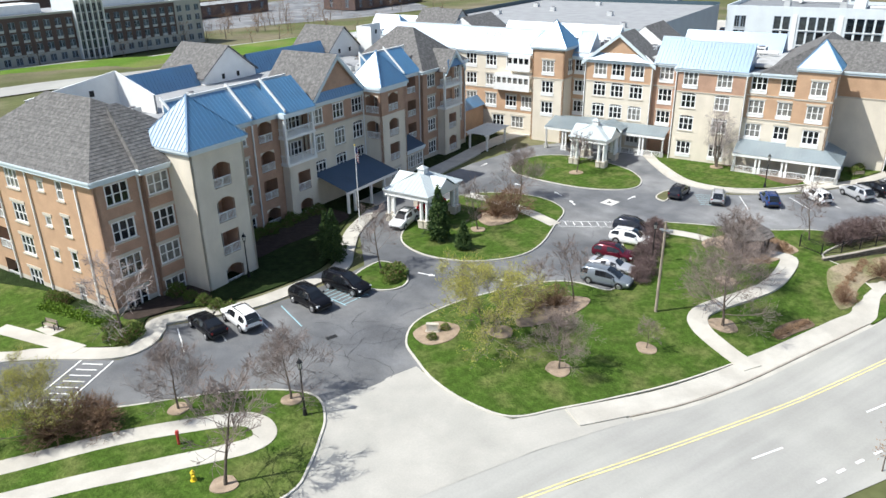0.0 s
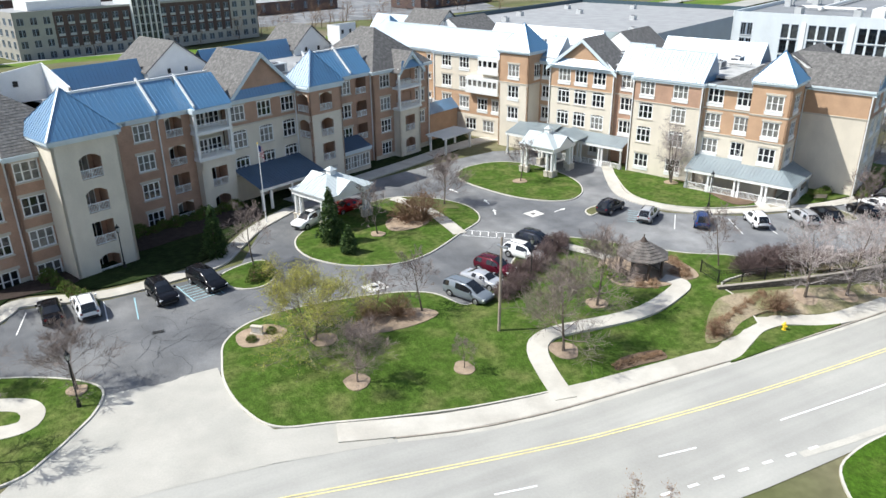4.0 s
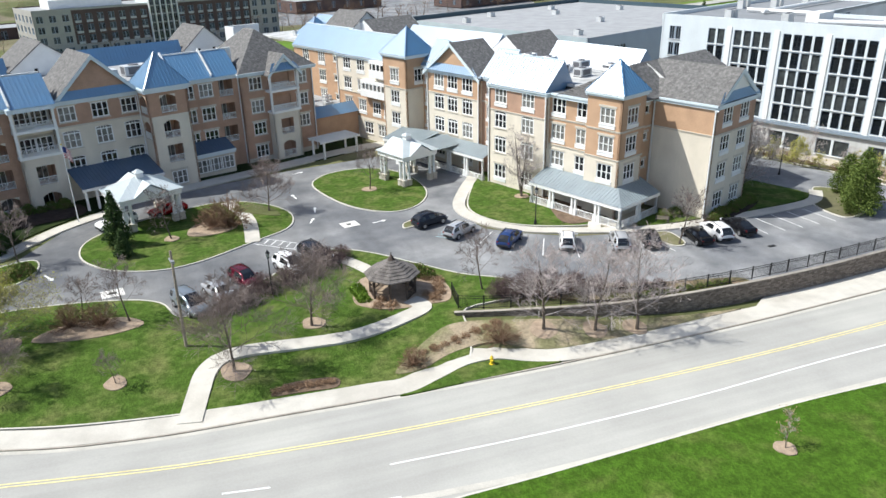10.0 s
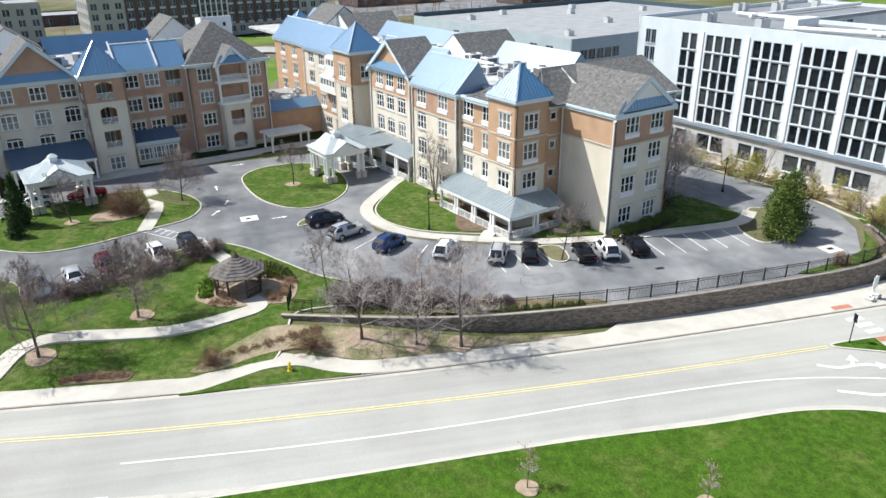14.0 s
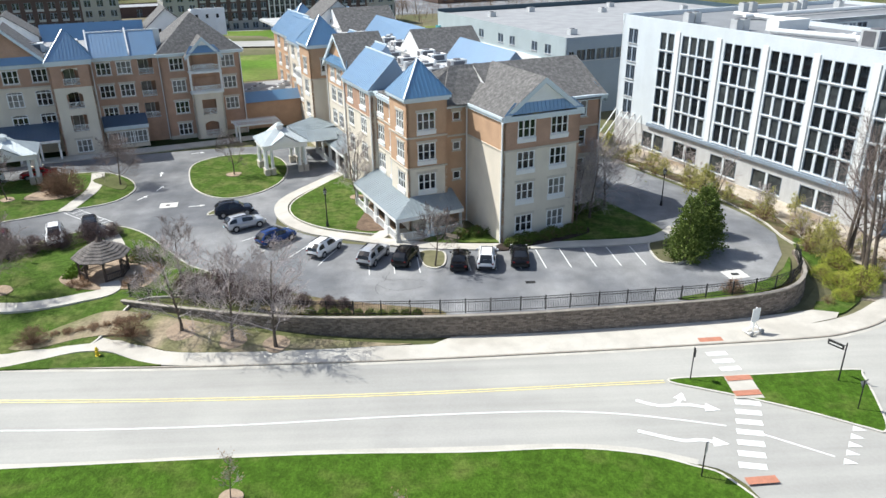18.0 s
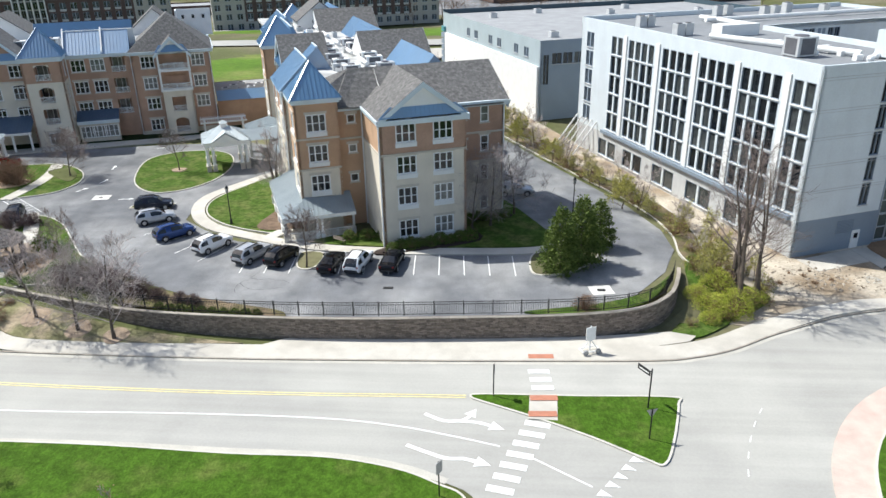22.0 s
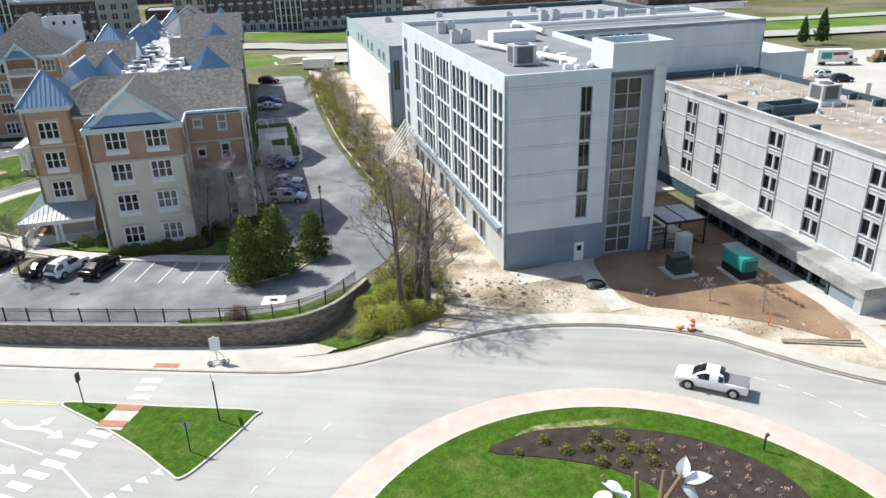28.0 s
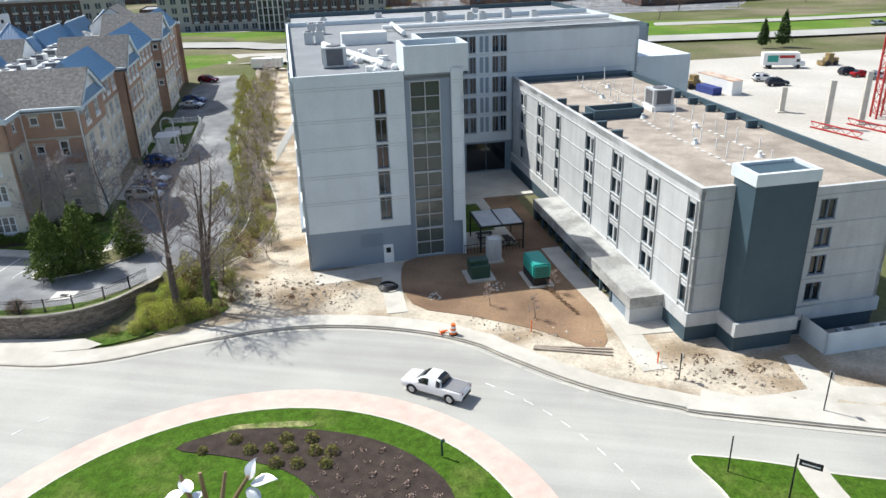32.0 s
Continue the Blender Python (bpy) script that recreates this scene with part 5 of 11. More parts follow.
def roof_house(parent, u0, v0, u1, v1, z0, z1, apex, along="u"):
    """A white gabled screen house on the flat roof, with a shingled roof and small windows."""
    bm = bmesh.new()
    if along == "u":
        m = (v0 + v1) / 2
        for u in (u0, u1):
            poly(bm, [(u, v0, z0), (u, v1, z0), (u, v1, z1), (u, m, apex), (u, v0, z1)])
        poly(bm, [(u0, v0, z0), (u1, v0, z0), (u1, v0, z1), (u0, v0, z1)])
        poly(bm, [(u0, v1, z0), (u1, v1, z0), (u1, v1, z1), (u0, v1, z1)])
        faces = [[(u0 - .3, v0 - .4, z1 - .3), (u1 + .3, v0 - .4, z1 - .3), (u1 + .3, m, apex + .15), (u0 - .3, m, apex + .15)], [(u0 - .3, m, apex + .15), (u1 + .3, m, apex + .15), (u1 + .3, v1 + .4, z1 - .3), (u0 - .3, v1 + .4, z1 - .3)]]
    else:
        m = (u0 + u1) / 2
        for v in (v0, v1):
            poly(bm, [(u0, v, z0), (u1, v, z0), (u1, v, z1), (m, v, apex), (u0, v, z1)])
        poly(bm, [(u0, v0, z0), (u0, v1, z0), (u0, v1, z1), (u0, v0, z1)])
        poly(bm, [(u1, v0, z0), (u1, v1, z0), (u1, v1, z1), (u1, v0, z1)])
        faces = [[(u0 - .4, v0 - .3, z1 - .3), (u0 - .4, v1 + .3, z1 - .3), (m, v1 + .3, apex + .15), (m, v0 - .3, apex + .15)], [(m, v0 - .3, apex + .15), (m, v1 + .3, apex + .15), (u1 + .4, v1 + .3, z1 - .3), (u1 + .4, v0 - .3, z1 - .3)]]
    bmesh.ops.recalc_face_normals(bm, faces=bm.faces)
    ob = part("roof_house", bm, WHITE, parent, "white gabled screen house on the roof")
    slab_roof(ob, faces, SHINGLE, "house_roof")
    bm = bmesh.new()
    if along == "u":
        for s in (-1, 1):
            box(bm, u1 + 0.01, (v0 + v1) / 2 + s * 1.4 - 0.25, z1 - 0.9, u1 + 0.04, (v0 + v1) / 2 + s * 1.4 + 0.25, z1 - 0.2)
    else:
        for s in (-1, 1):
            box(bm, (u0 + u1) / 2 + s * 1.4 - 0.25, v0 - 0.04, z1 - 0.9, (u0 + u1) / 2 + s * 1.4 + 0.25, v0 - 0.01, z1 - 0.2)
    part("vent", bm, DARKIN, ob)
    return ob


bm = bmesh.new()                                # white back of the west hip, with its vents
for f in ([(43, 80, 15.6), (54.3, 80, 15.6), (54.3, 80, 20.1), (43, 80, 18.6)], [(54.3, 73.4, 15.6), (54.3, 80, 15.6), (54.3, 80, 20.1), (54.3, 73.4, 17.8)], [(43, 80.25, 15.6), (54.55, 80.25, 15.6), (54.55, 80.25, 20.1), (43, 80.25, 18.6)], [(54.55, 73.4, 15.6), (54.55, 80.25, 15.6), (54.55, 80.25, 20.1), (54.55, 73.4, 17.8)], [(43, 80, 18.6), (54.3, 80, 20.1), (54.55, 80.25, 20.1), (43, 80.25, 18.6)], [(54.3, 73.4, 17.8), (54.3, 80, 20.1), (54.55, 80.25, 20.1), (54.55, 73.4, 17.8)]):
    poly(bm, f)
sc = part("roof_screen", bm, WHITE, A, "white sheeted back of the hip roof")
for b_ in ((46.2, 79.95, 17.6, 46.8, 79.99, 18.3), (50.5, 79.95, 17.6, 51.1, 79.99, 18.3), (54.56, 76.2, 17.2, 54.6, 76.8, 17.9)):
    bm = bmesh.new()
    box(bm, *b_)
    part("vent", bm, DARKIN, sc)
bm = bmesh.new()
box(bm, 43, 66.5, 15.2, 52.5, 80, 15.6)
part("flat_roof", bm, FLATROOF, A)
roof_house(A, 69.5, 82.4, 79.2, 91.8, 15, 16.9, 20.4, "v")
roof_house(A, 96.8, 82.8, 104.8, 91, 15, 17.0, 20.3, "v")
bm = bmesh.new()                                # long white screen behind the east hip
box(bm, 104.9, 82.9, 15, 111.5, 83.2, 20.0)
box(bm, 104.9, 80, 15, 105.2, 82.9, 20.0)
sc = part("roof_screen", bm, WHITE, A, "white sheeted screen wall on the roof")
for u in (106.3, 108.2, 110.1):
    bm = bmesh.new()
    box(bm, u - 0.25, 82.85, 18.2, u + 0.25, 82.89, 18.9)
    part("vent", bm, DARKIN, sc)


def roof_unit(parent, u, v, z, w, d, h, label="", mat=None):
    """A sheet-metal roof unit with its fan cover; larger ones have side grilles and a skid."""
    bm = bmesh.new()
    box(bm, 0, 0, 0.12 if w > 2 else 0, w, d, h)
    ob = part("roof_unit", bm, mat or UNITM, parent, label)
    ob.location = (u, v, z)
    bm = bmesh.new()
    bmesh.ops.create_cone(bm, cap_ends=True, segments=12, radius1=min(w, d) * 0.36, radius2=min(w, d) * 0.33, depth=0.14, matrix=Matrix.Translation((w / 2, d / 2, h + 0.06)))
    part("fan_cover", bm, UNITD, ob)
    if w < 2:
        return
    for p in ((-0.03, d * 0.15, 0.3, 0.0, d * 0.85, h - 0.15), (w * 0.15, -0.03, 0.3, w * 0.85, 0.0, h - 0.15)):
        bm = bmesh.new()
        box(bm, *p)
        part("grille", bm, UNITD, ob)
    bm = bmesh.new()
    box(bm, 0.08, 0.08, 0, w - 0.08, d - 0.08, 0.12)
    part("skid", bm, UNITD, ob)


UNITM = material("pale sheet-metal unit", (0.55, 0.56, 0.56), 0.5, 0.08, 1.0, 9.0, metal=0.2)
UNITD = material("dark fan grille", (0.12, 0.12, 0.13), 0.6, 0.1)
ru = random.Random(11)
for k in range(26):
    u, v = 52 + ru.random() * 44, 69.5 + ru.random() * 6.5
    roof_unit(A, u, v, 15.6, ru.choice((0.9, 1.0, 1.6)), ru.choice((0.9, 1.0)), ru.choice((0.8, 1.0)), "small grey condenser unit on the roof")
for u, v in ((77, 69), (82, 70.5)):
    roof_unit(A, u, v, 15.6, 3.4, 2.2, 1.5, "large pale air handler on the roof")
# low porch roofs at the entrance
bm = bmesh.new()
seam_slope(bm, (69.2, 57.6, 4.0), (80.4, 57.6, 4.0), (80.4, 63.3, 5.6), (69.2, 63.3, 5.6), 0.5)
pr = part("porch_roof", bm, SLATEROOF, A, "blue-grey metal porch roof")
bm = bmesh.new()
box(bm, 69.2, 57.6, 3.6, 80.4, 57.85, 3.98)
part("fascia", bm, WHITE, pr)
for u in (69.6, 71.0, 74.5, 77.5, 80.1):
    bm = bmesh.new()
    box(bm, u - 0.15, 57.75, 0.9, u + 0.15, 58.05, 3.6)
    part("post", bm, WHITE, pr)
bm = bmesh.new()
seam_slope(bm, (86.8, 61.6, 4.1), (93.6, 61.6, 4.1), (93.6, 64.8, 5.4), (86.8, 64.8, 5.4), 0.5)
pr = part("porch_roof", bm, SLATEROOF, A, "blue-grey metal porch roof")
facade(pr, (87, 61.9), (93.4, 61.9), GA, 4.1, [(99, TAN)], [(1.3, "lintel", (0,)), (3.2, "lintel", (0,)), (5.1, "lintel", (0,))], (2.2,))


# ---------- the entrance canopies ----------
def portico(u0, v0, u1, v1, gz, eave, label, link_to=None):
    ob = thing("entrance_canopy", label, "canopy", place())
    bm = bmesh.new()
    o = 0.6
    c = [(u0 - o, v0 - o, eave), (u1 + o, v0 - o, eave), (u1 + o, v1 + o, eave), (u0 - o, v1 + o, eave)]
    m = ((u0 + u1) / 2, (v0 + v1) / 2)
    top = eave + 1.7
    a = (m[0] - 0.7, m[1], top), (m[0] + 0.7, m[1], top)
    seam_slope(bm, c[0], c[1], a[1], a[0], 0.5)
    seam_slope(bm, c[1], c[2], a[1], a[1], 0.5)
    seam_slope(bm, c[2], c[3], a[0], a[1], 0.5)
    seam_slope(bm, c[3], c[0], a[0], a[0], 0.5)
    part("roof", bm, PALEROOF, ob, "pale standing-seam hip roof")
    bm = bmesh.new()
    box(bm, u0 - 0.35, v0 - 0.35, eave - 0.75, u1 + 0.35, v0 + 0.1, eave - 0.02)
    box(bm, u0 - 0.35, v1 - 0.1, eave - 0.75, u1 + 0.35, v1 + 0.35, eave - 0.02)
    box(bm, u0 - 0.35, v0 + 0.1, eave - 0.75, u0 + 0.1, v1 - 0.1, eave - 0.02)
    box(bm, u1 - 0.1, v0 + 0.1, eave - 0.75, u1 + 0.35, v1 - 0.1, eave - 0.02)
    box(bm, u0 - 0.55, v0 - 0.55, eave - 0.14, u1 + 0.55, v1 + 0.55, eave - 0.004)
    part("entablature", bm, WHITE, ob)
    for (x, y) in ((u0, v0), (u1, v0), (u0, v1), (u1, v1)):
        for dx, dy in ((0, 0), (0.85 if x == u0 else -0.85, 0), (0, 0.85 if y == v0 else -0.85)):
            bm = bmesh.new()
            bmesh.ops.create_cone(bm, cap_ends=True, segments=14, radius1=0.24, radius2=0.2, depth=eave - 0.75 - gz - 0.9, matrix=Matrix.Translation((x + dx, y + dy, (eave - 0.75 + gz + 0.9) / 2)))
            col = part("column", bm, WHITE, ob)
            bm = bmesh.new()
            box(bm, x + dx - 0.34, y + dy - 0.34, gz, x + dx + 0.34, y + dy + 0.34, gz + 0.9)
            box(bm, x + dx - 0.4, y + dy - 0.4, gz + 0.9, x + dx + 0.4, y + dy + 0.4, gz + 1.02)
            part("plinth", bm, STONE, col)
    for v, s in ((v0 - 0.62, 1), (v1 + 0.62, -1)):    # pediments on the two fronts
        bm = bmesh.new()
        poly(bm, [(m[0] - 1.9, v, eave), (m[0] + 1.9, v, eave), (m[0], v, eave + 1.2)])
        pd = part("pediment", bm, WHITE, ob)
        for q in (-1, 1):
            bm = bmesh.new()
            poly(bm, [(m[0] + q * 2.2, v - s * 0.1, eave + 0.02), (m[0], v - s * 0.1, eave + 1.4), (m[0], v + s * 2.4, eave + 1.4), (m[0] + q * 2.2, v + s * 0.2, eave + 0.02)])
            part("pediment_roof", bm, PALEROOF, pd)
    bm = bmesh.new()
    box(bm, m[0] - 0.45, m[1] - 0.45, top - 0.25, m[0] + 0.45, m[1] + 0.45, top + 0.45)
    cup = part("cupola", bm, WHITE, ob)
    bm = bmesh.new()
    bmesh.ops.create_cone(bm, cap_ends=True, segments=4, radius1=0.85, radius2=0.12, depth=0.4, matrix=Matrix.Translation((m[0], m[1], top + 0.65)) @ Matrix.Rotation(math.pi / 4, 4, "Z"))
    part("cupola_roof", bm, PALEROOF, cup)
    return ob


PALEROOF = material("pale grey-blue seam metal", (0.52, 0.57, 0.58), 0.5, 0.06, 0.5, 6.0, metal=0.15)
portico(70.3, 46.0, 77.4, 51.8, 0.9, 5.2, "white-columned entrance canopy with a cupola and pale metal roof")
portico(107.6, 37.2, 113.4, 42.6, 0.1, 4.7, "white-columned drive-through canopy with a pale metal roof")

# ---------- building B: the wing with the round drive ----------
B = thing("retirement_home", "four-storey orange brick and tan residence with white-trimmed windows", "building", place())
G0 = -0.4
oB = [(7.9, TAN), (99, ORANGE)]
allB, upB = (0, 1, 2, 3), (1, 2, 3)
# south gable block
facade(B, (125.7, 8.2), (125.7, -0.6), G0, EA, [(11.0, TAN), (99, ORANGE)], [], FLOORS_B, [10.9])
facade(B, (125.7, -0.6), (135.5, -0.6), G0, EA, [(11.0, TAN), (99, RED)], [(2.9, "panel", allB), (7.1, "panel", allB)], FLOORS_B, [10.9])
facade(B, (135.5, -0.6), (135.5, 4.7), G0, EA, [(11.0, TAN), (99, RED)], [(2.6, "small", allB)], FLOORS_B, [10.9])
facade(B, (135.5, 4.7), (142.2, 4.7), G0, EA, [(7.6, TAN), (99, RED)], [(1.4, "small", upB), (4.2, "narrow", allB)], FLOORS_B, [11.0, 7.5])
facade(B, (142.2, 4.7), (142.2, 17.5), G0, EA, [(11, TAN), (99, RED)], [(3.4, "panel", allB), (8.6, "panel", allB)], FLOORS_B, [10.9])
facade(B, (122.6, 8.2), (125.7, 8.2), G0, EA, [(99, ORANGE)], [(1.8, "small", upB)], FLOORS_B, [10.9])
# tower R
facade(B, (117.8, 12.6), (117.8, 7.4), G0, 16.1, oB, [(3.1, "panel", upB)], FLOORS_B, [7.8, 11.4])
facade(B, (117.8, 7.4), (122.8, 7.4), G0, 16.1, oB, [(2.4, "panel", upB)], FLOORS_B, [7.8, 11.4])
facade(B, (122.8, 7.4), (122.8, 9), G0, 16.1, oB, [], FLOORS_B)
pyramid(B, 117.8, 7.4, 122.8, 12.4, 16.1, 19.9)
# west front
facade(B, (118.5, 19.3), (118.5, 12.6), G0, EA, oB, [(1.6, "panel", upB), (5.7, "panel", upB)], FLOORS_B, [7.8, 11.4])
facade(B, (117.9, 30.0), (117.9, 19.3), G0, EA, [(11.2, TAN), (99, RED)], [(2.3, "panel", (3,)), (7.4, "panel", (3,)), (2.3, "arch", (1, 2)), (7.4, "arch", (1, 2)), (2.3, "panel", (0,)), (7.4, "panel", (0,))], FLOORS_B, [11.1])
facade(B, (117.9, 19.3), (118.5, 19.3), G0, EA, [(99, TAN)], [], FLOORS_B)
facade(B, (120.9, 34.4), (120.9, 30.0), G0, EA, [(99, RED)], [(2.1, "panel", upB)], FLOORS_B, [11.1])
facade(B, (120.9, 30.0), (117.9, 30.0), G0, EA, [(99, RED)], [], FLOORS_B)
facade(B, (120.3, 46.2), (120.3, 34.4), G0, EA, [(11.2, TAN), (99, ORANGE)], [(2.8, "panel", (3,)), (5.9, "panel", (3,)), (9.2, "panel", (3,)), (2.8, "arch", (1, 2)), (5.9, "arch", (1, 2)), (9.2, "arch", (1, 2)), (2.8, "panel", (0,)), (9.2, "panel", (0,))], FLOORS_B, [11.1])
facade(B, (120.3, 34.4), (120.9, 34.4), G0, EA, [(99, TAN)], [], FLOORS_B)
facade(B, (122.0, 49.2), (122.0, 46.2), G0, EA, [(99, ORANGE)], [(1.6, "panel", upB)], FLOORS_B)
facade(B, (122.0, 46.2), (120.3, 46.2), G0, EA, [(99, TAN)], [], FLOORS_B)
# tower M
facade(B, (118.4, 55.2), (118.4, 49.2), G0, 16.6, [(11.2, TAN), (99, ORANGE)], [(3.0, "panel", upB)], FLOORS_B, [11.1])
facade(B, (118.4, 49.2), (124.2, 49.2), G0, 16.6, [(11.2, TAN), (99, ORANGE)], [(2.9, "panel", (3,))], FLOORS_B, [11.1])
facade(B, (124.2, 55.2), (118.4, 55.2), G0, 16.6, [(11.2, TAN), (99, ORANGE)], [], FLOORS_B)
pyramid(B, 118.4, 49.2, 124.2, 55.2, 16.6, 20.8)
# north stretch
facade(B, (120.6, 72.0), (120.6, 55.2), G0, EA, [(4.1, TAN), (8.2, ORANGE), (11.4, TAN), (99, TAN)], [(3.2, "panel", upB), (7.4, "panel", upB), (11.6, "panel", (1, 3)), (14.8, "panel", (1,)), (4.5, "wide", (0,)), (9, "wide", (0,)), (13, "wide", (0,))], FLOORS_B, [8.1])
for k, (s0, s1) in ((2, (56.2, 63.4)), (3, (56.2, 60.6))):        # white bay balconies
    bm = bmesh.new()
    z = FLOORS_B[k] - 1.5
    box(bm, 119.4, s0, z, 120.7, s1, z + 0.4)
    box(bm, 119.4, s0, z + 0.4, 119.52, s1, z + 1.3)
    box(bm, 119.4, s0, z + 2.3, 120.7, s1, z + 2.8)
    for j in range(int((s1 - s0) / 1.1) + 1):
        box(bm, 119.42, s0 + j * 1.1, z + 1.3, 119.6, s0 + j * 1.1 + 0.3, z + 2.3)
    bay = part("white_bay", bm, WHITE, B, "white timber bay with balustrade")
    bm = bmesh.new()
    box(bm, 119.62, s0 + 0.1, z + 1.3, 119.66, s1 - 0.1, z + 2.3)
    part("bay_glass", bm, GLASS, bay)
facade(B, (121.6, 88.0), (121.6, 72.0), G0, EA, [(4.1, TAN), (99, ORANGE)], [(4, "panel", upB), (9.5, "panel", upB), (14, "small", upB)], FLOORS_B)
facade(B, (125.8, 93.2), (125.8, 88.0), G0, 16.0, [(99, ORANGE)], [(2.6, "panel", upB)], FLOORS_B)
facade(B, (125.8, 88.0), (131.4, 88.0), G0, 16.0, [(99, ORANGE)], [], FLOORS_B)
facade(B, (131.4, 93.2), (125.8, 93.2), G0, 16.0, [(99, ORANGE)], [], FLOORS_B)
pyramid(B, 125.8, 88.0, 131.4, 93.2, 16.0, 19.4)
facade(B, (142.2, 104), (131, 104), G0, EA, [(99, RED)], [(3, "panel", upB), (7, "panel", upB)], FLOORS_B)
facade(B, (131, 104), (131, 93.2), G0, EA, [(99, RED)], [], FLOORS_B)
# east front, in three steps with gables
facade(B, (140.6, 17.5), (140.6, 34), G0, EA, [(11, TAN), (99, RED)], [(2.5 + 4 * k, "panel", allB) for k in range(4)], FLOORS_B, [10.9])
facade(B, (142.2, 34), (142.2, 46), G0, EA, [(7.6, TAN), (99, RED)], [(2.6 + 3.4 * k, "panel", allB) for k in range(3)], FLOORS_B, [10.9])
facade(B, (140.6, 34), (142.2, 34), G0, EA, [(99, RED)], [], FLOORS_B)
facade(B, (140.6, 46), (140.6, 70), G0, EA, [(11, TAN), (99, RED)], [(2.5 + 4 * k, "panel", allB) for k in range(6)], FLOORS_B, [10.9])
facade(B, (142.4, 70), (142.4, 84), G0, EA, [(7.6, TAN), (99, RED)], [(2.8 + 4 * k, "panel", allB) for k in range(3)], FLOORS_B)
facade(B, (140.6, 70), (142.4, 70), G0, EA, [(99, RED)], [(0.8, "small", upB)], FLOORS_B)
facade(B, (141.2, 84), (141.2, 104), G0, EA, [(99, RED)], [(2.5 + 4 * k, "panel", allB) for k in range(4)], FLOORS_B)

# roofs of B
DARKROOFB = material("dark roof gutter", (0.16, 0.17, 0.18), 0.9, 0.1)
PALEFLAT = material("pale roof membrane", (0.5, 0.5, 0.49), 0.9, 0.12, 0.3, 4.0, second=(0.36, 0.36, 0.35), mix_scale=0.4)
FZ = 15.5
bm = bmesh.new()
box(bm, 122, 16, FZ - 0.4, 138.5, 103, FZ)
part("flat_roof", bm, PALEFLAT, B, "pale flat roof crowded with ventilators")
for a0, a1, u in ((30.0, 19.3, 117.9), (34.4, 30.0, 120.9), (49.2, 46.2, 122.0), (72.0, 55.2, 120.6), (88.0, 72.0, 121.6)):
    bm = bmesh.new()
    seam_slope(bm, (u - 0.45, a0, EA + 0.05), (u - 0.45, a1, EA + 0.05), (u + 3.4, a1, RZ + 0.2), (u + 3.4, a0, RZ + 0.2))
    r = part("metal_roof", bm, BLUEROOF, B, "blue standing-seam mansard slope")
    for a in (a0, a1):                            # cheeks where the slope steps
        bm = bmesh.new()
        poly(bm, [(u - 0.4, a, EA + 0.04), (u + 3.4, a, RZ + 0.15), (u + 5.2, a, FZ), (u + 3.4, a, EA + 0.04)])
        part("roof_cheek", bm, BLUEROOF, r)
    bm = bmesh.new()                              # inner slope down to the flat roof
    seam_slope(bm, (u + 5.2, a1, FZ), (u + 5.2, a0, FZ), (u + 3.4, a0, RZ + 0.2), (u + 3.4, a1, RZ + 0.2))
    part("inner_cladding", bm, BLUEROOF, r)
    bm = bmesh.new()
    box(bm, u + 3.3, a1, RZ + 0.14, u + 3.5, a0, RZ + 0.3)
    part("ridge_cap", bm, CORNICE, r)
for a0, a1, u in ((17.5, 34, 140.6), (46, 70, 140.6), (84, 104, 141.2)):
    bm = bmesh.new()
    seam_slope(bm, (u + 0.45, a0, EA + 0.05), (u + 0.45, a1, EA + 0.05), (u - 3.0, a1, RZ), (u - 3.0, a0, RZ))
    r = part("metal_roof", bm, BLUEROOF, B, "blue standing-seam mansard slope")
    bm = bmesh.new()                              # inner slope down to the flat roof
    seam_slope(bm, (u - 5.6, a0, FZ), (u - 5.6, a1, FZ), (u - 3.0, a1, RZ), (u - 3.0, a0, RZ))
    part("inner_cladding", bm, BLUEROOF, r)
    for a in (a0, a1):
        bm = bmesh.new()
        poly(bm, [(u + 0.4, a, EA + 0.04), (u - 3.0, a, RZ), (u - 5.6, a, FZ), (u - 3.0, a, EA + 0.04)])
        part("roof_cheek", bm, BLUEROOF, r)
# grey shingled cross roofs at the south end
SR = 18.5
slab_roof(B, [[(122.4, 7.7, EA), (142.7, 4.2, EA), (142.7, 11.2, SR), (125.0, 11.4, SR)], [(142.7, 18, EA), (118.0, 17.8, EA), (125.0, 11.4, SR), (142.7, 11.2, SR)], [(118.0, 17.8, EA), (118.0, 7.6, EA), (122.4, 7.7, EA), (125.0, 11.4, SR)]], SHINGLE, "shingle_roof", "grey-brown shingled hip roof")
courses(B, (142.7, 18, EA), (118.0, 17.8, EA), (125.0, 11.4, SR), (142.7, 11.2, SR))
courses(B, (118.0, 17.8, EA), (118.0, 7.6, EA), (125.0, 11.4, SR), (125.0, 11.4, SR))
bm = bmesh.new()                                  # flat gutter between the metal slope and the hip
box(bm, 118.2, 17.6, EA - 0.3, 122.2, 19.3, EA + 0.04)
part("roof_gutter", bm, DARKROOFB, B)
eave_board(B, [(135.7, 5.3), (142.7, 4.2), (142.7, 5.6)], EA)
eave_board(B, [(118.0, 17.6), (118.0, 12.7)], EA)
gable(B, "v", 130.6, 4.9, -0.6, 11, EA + 0.2, 18.7, fill=WHITE, over=0.3)
gable(B, "U", 11.1, 6.4, 142.2, 128, EA, 18.5, fill=WHITE, over=0.4)
gable(B, "u", 40.3, 5.9, 120.3, 127, EA, 19.3, fill=BRICKO)
gable(B, "U", 40, 6, 142.2, 132, EA, 19.2, fill=WHITE)
gable(B, "U", 77, 7, 142.4, 131, EA, 19.4, fill=WHITE)
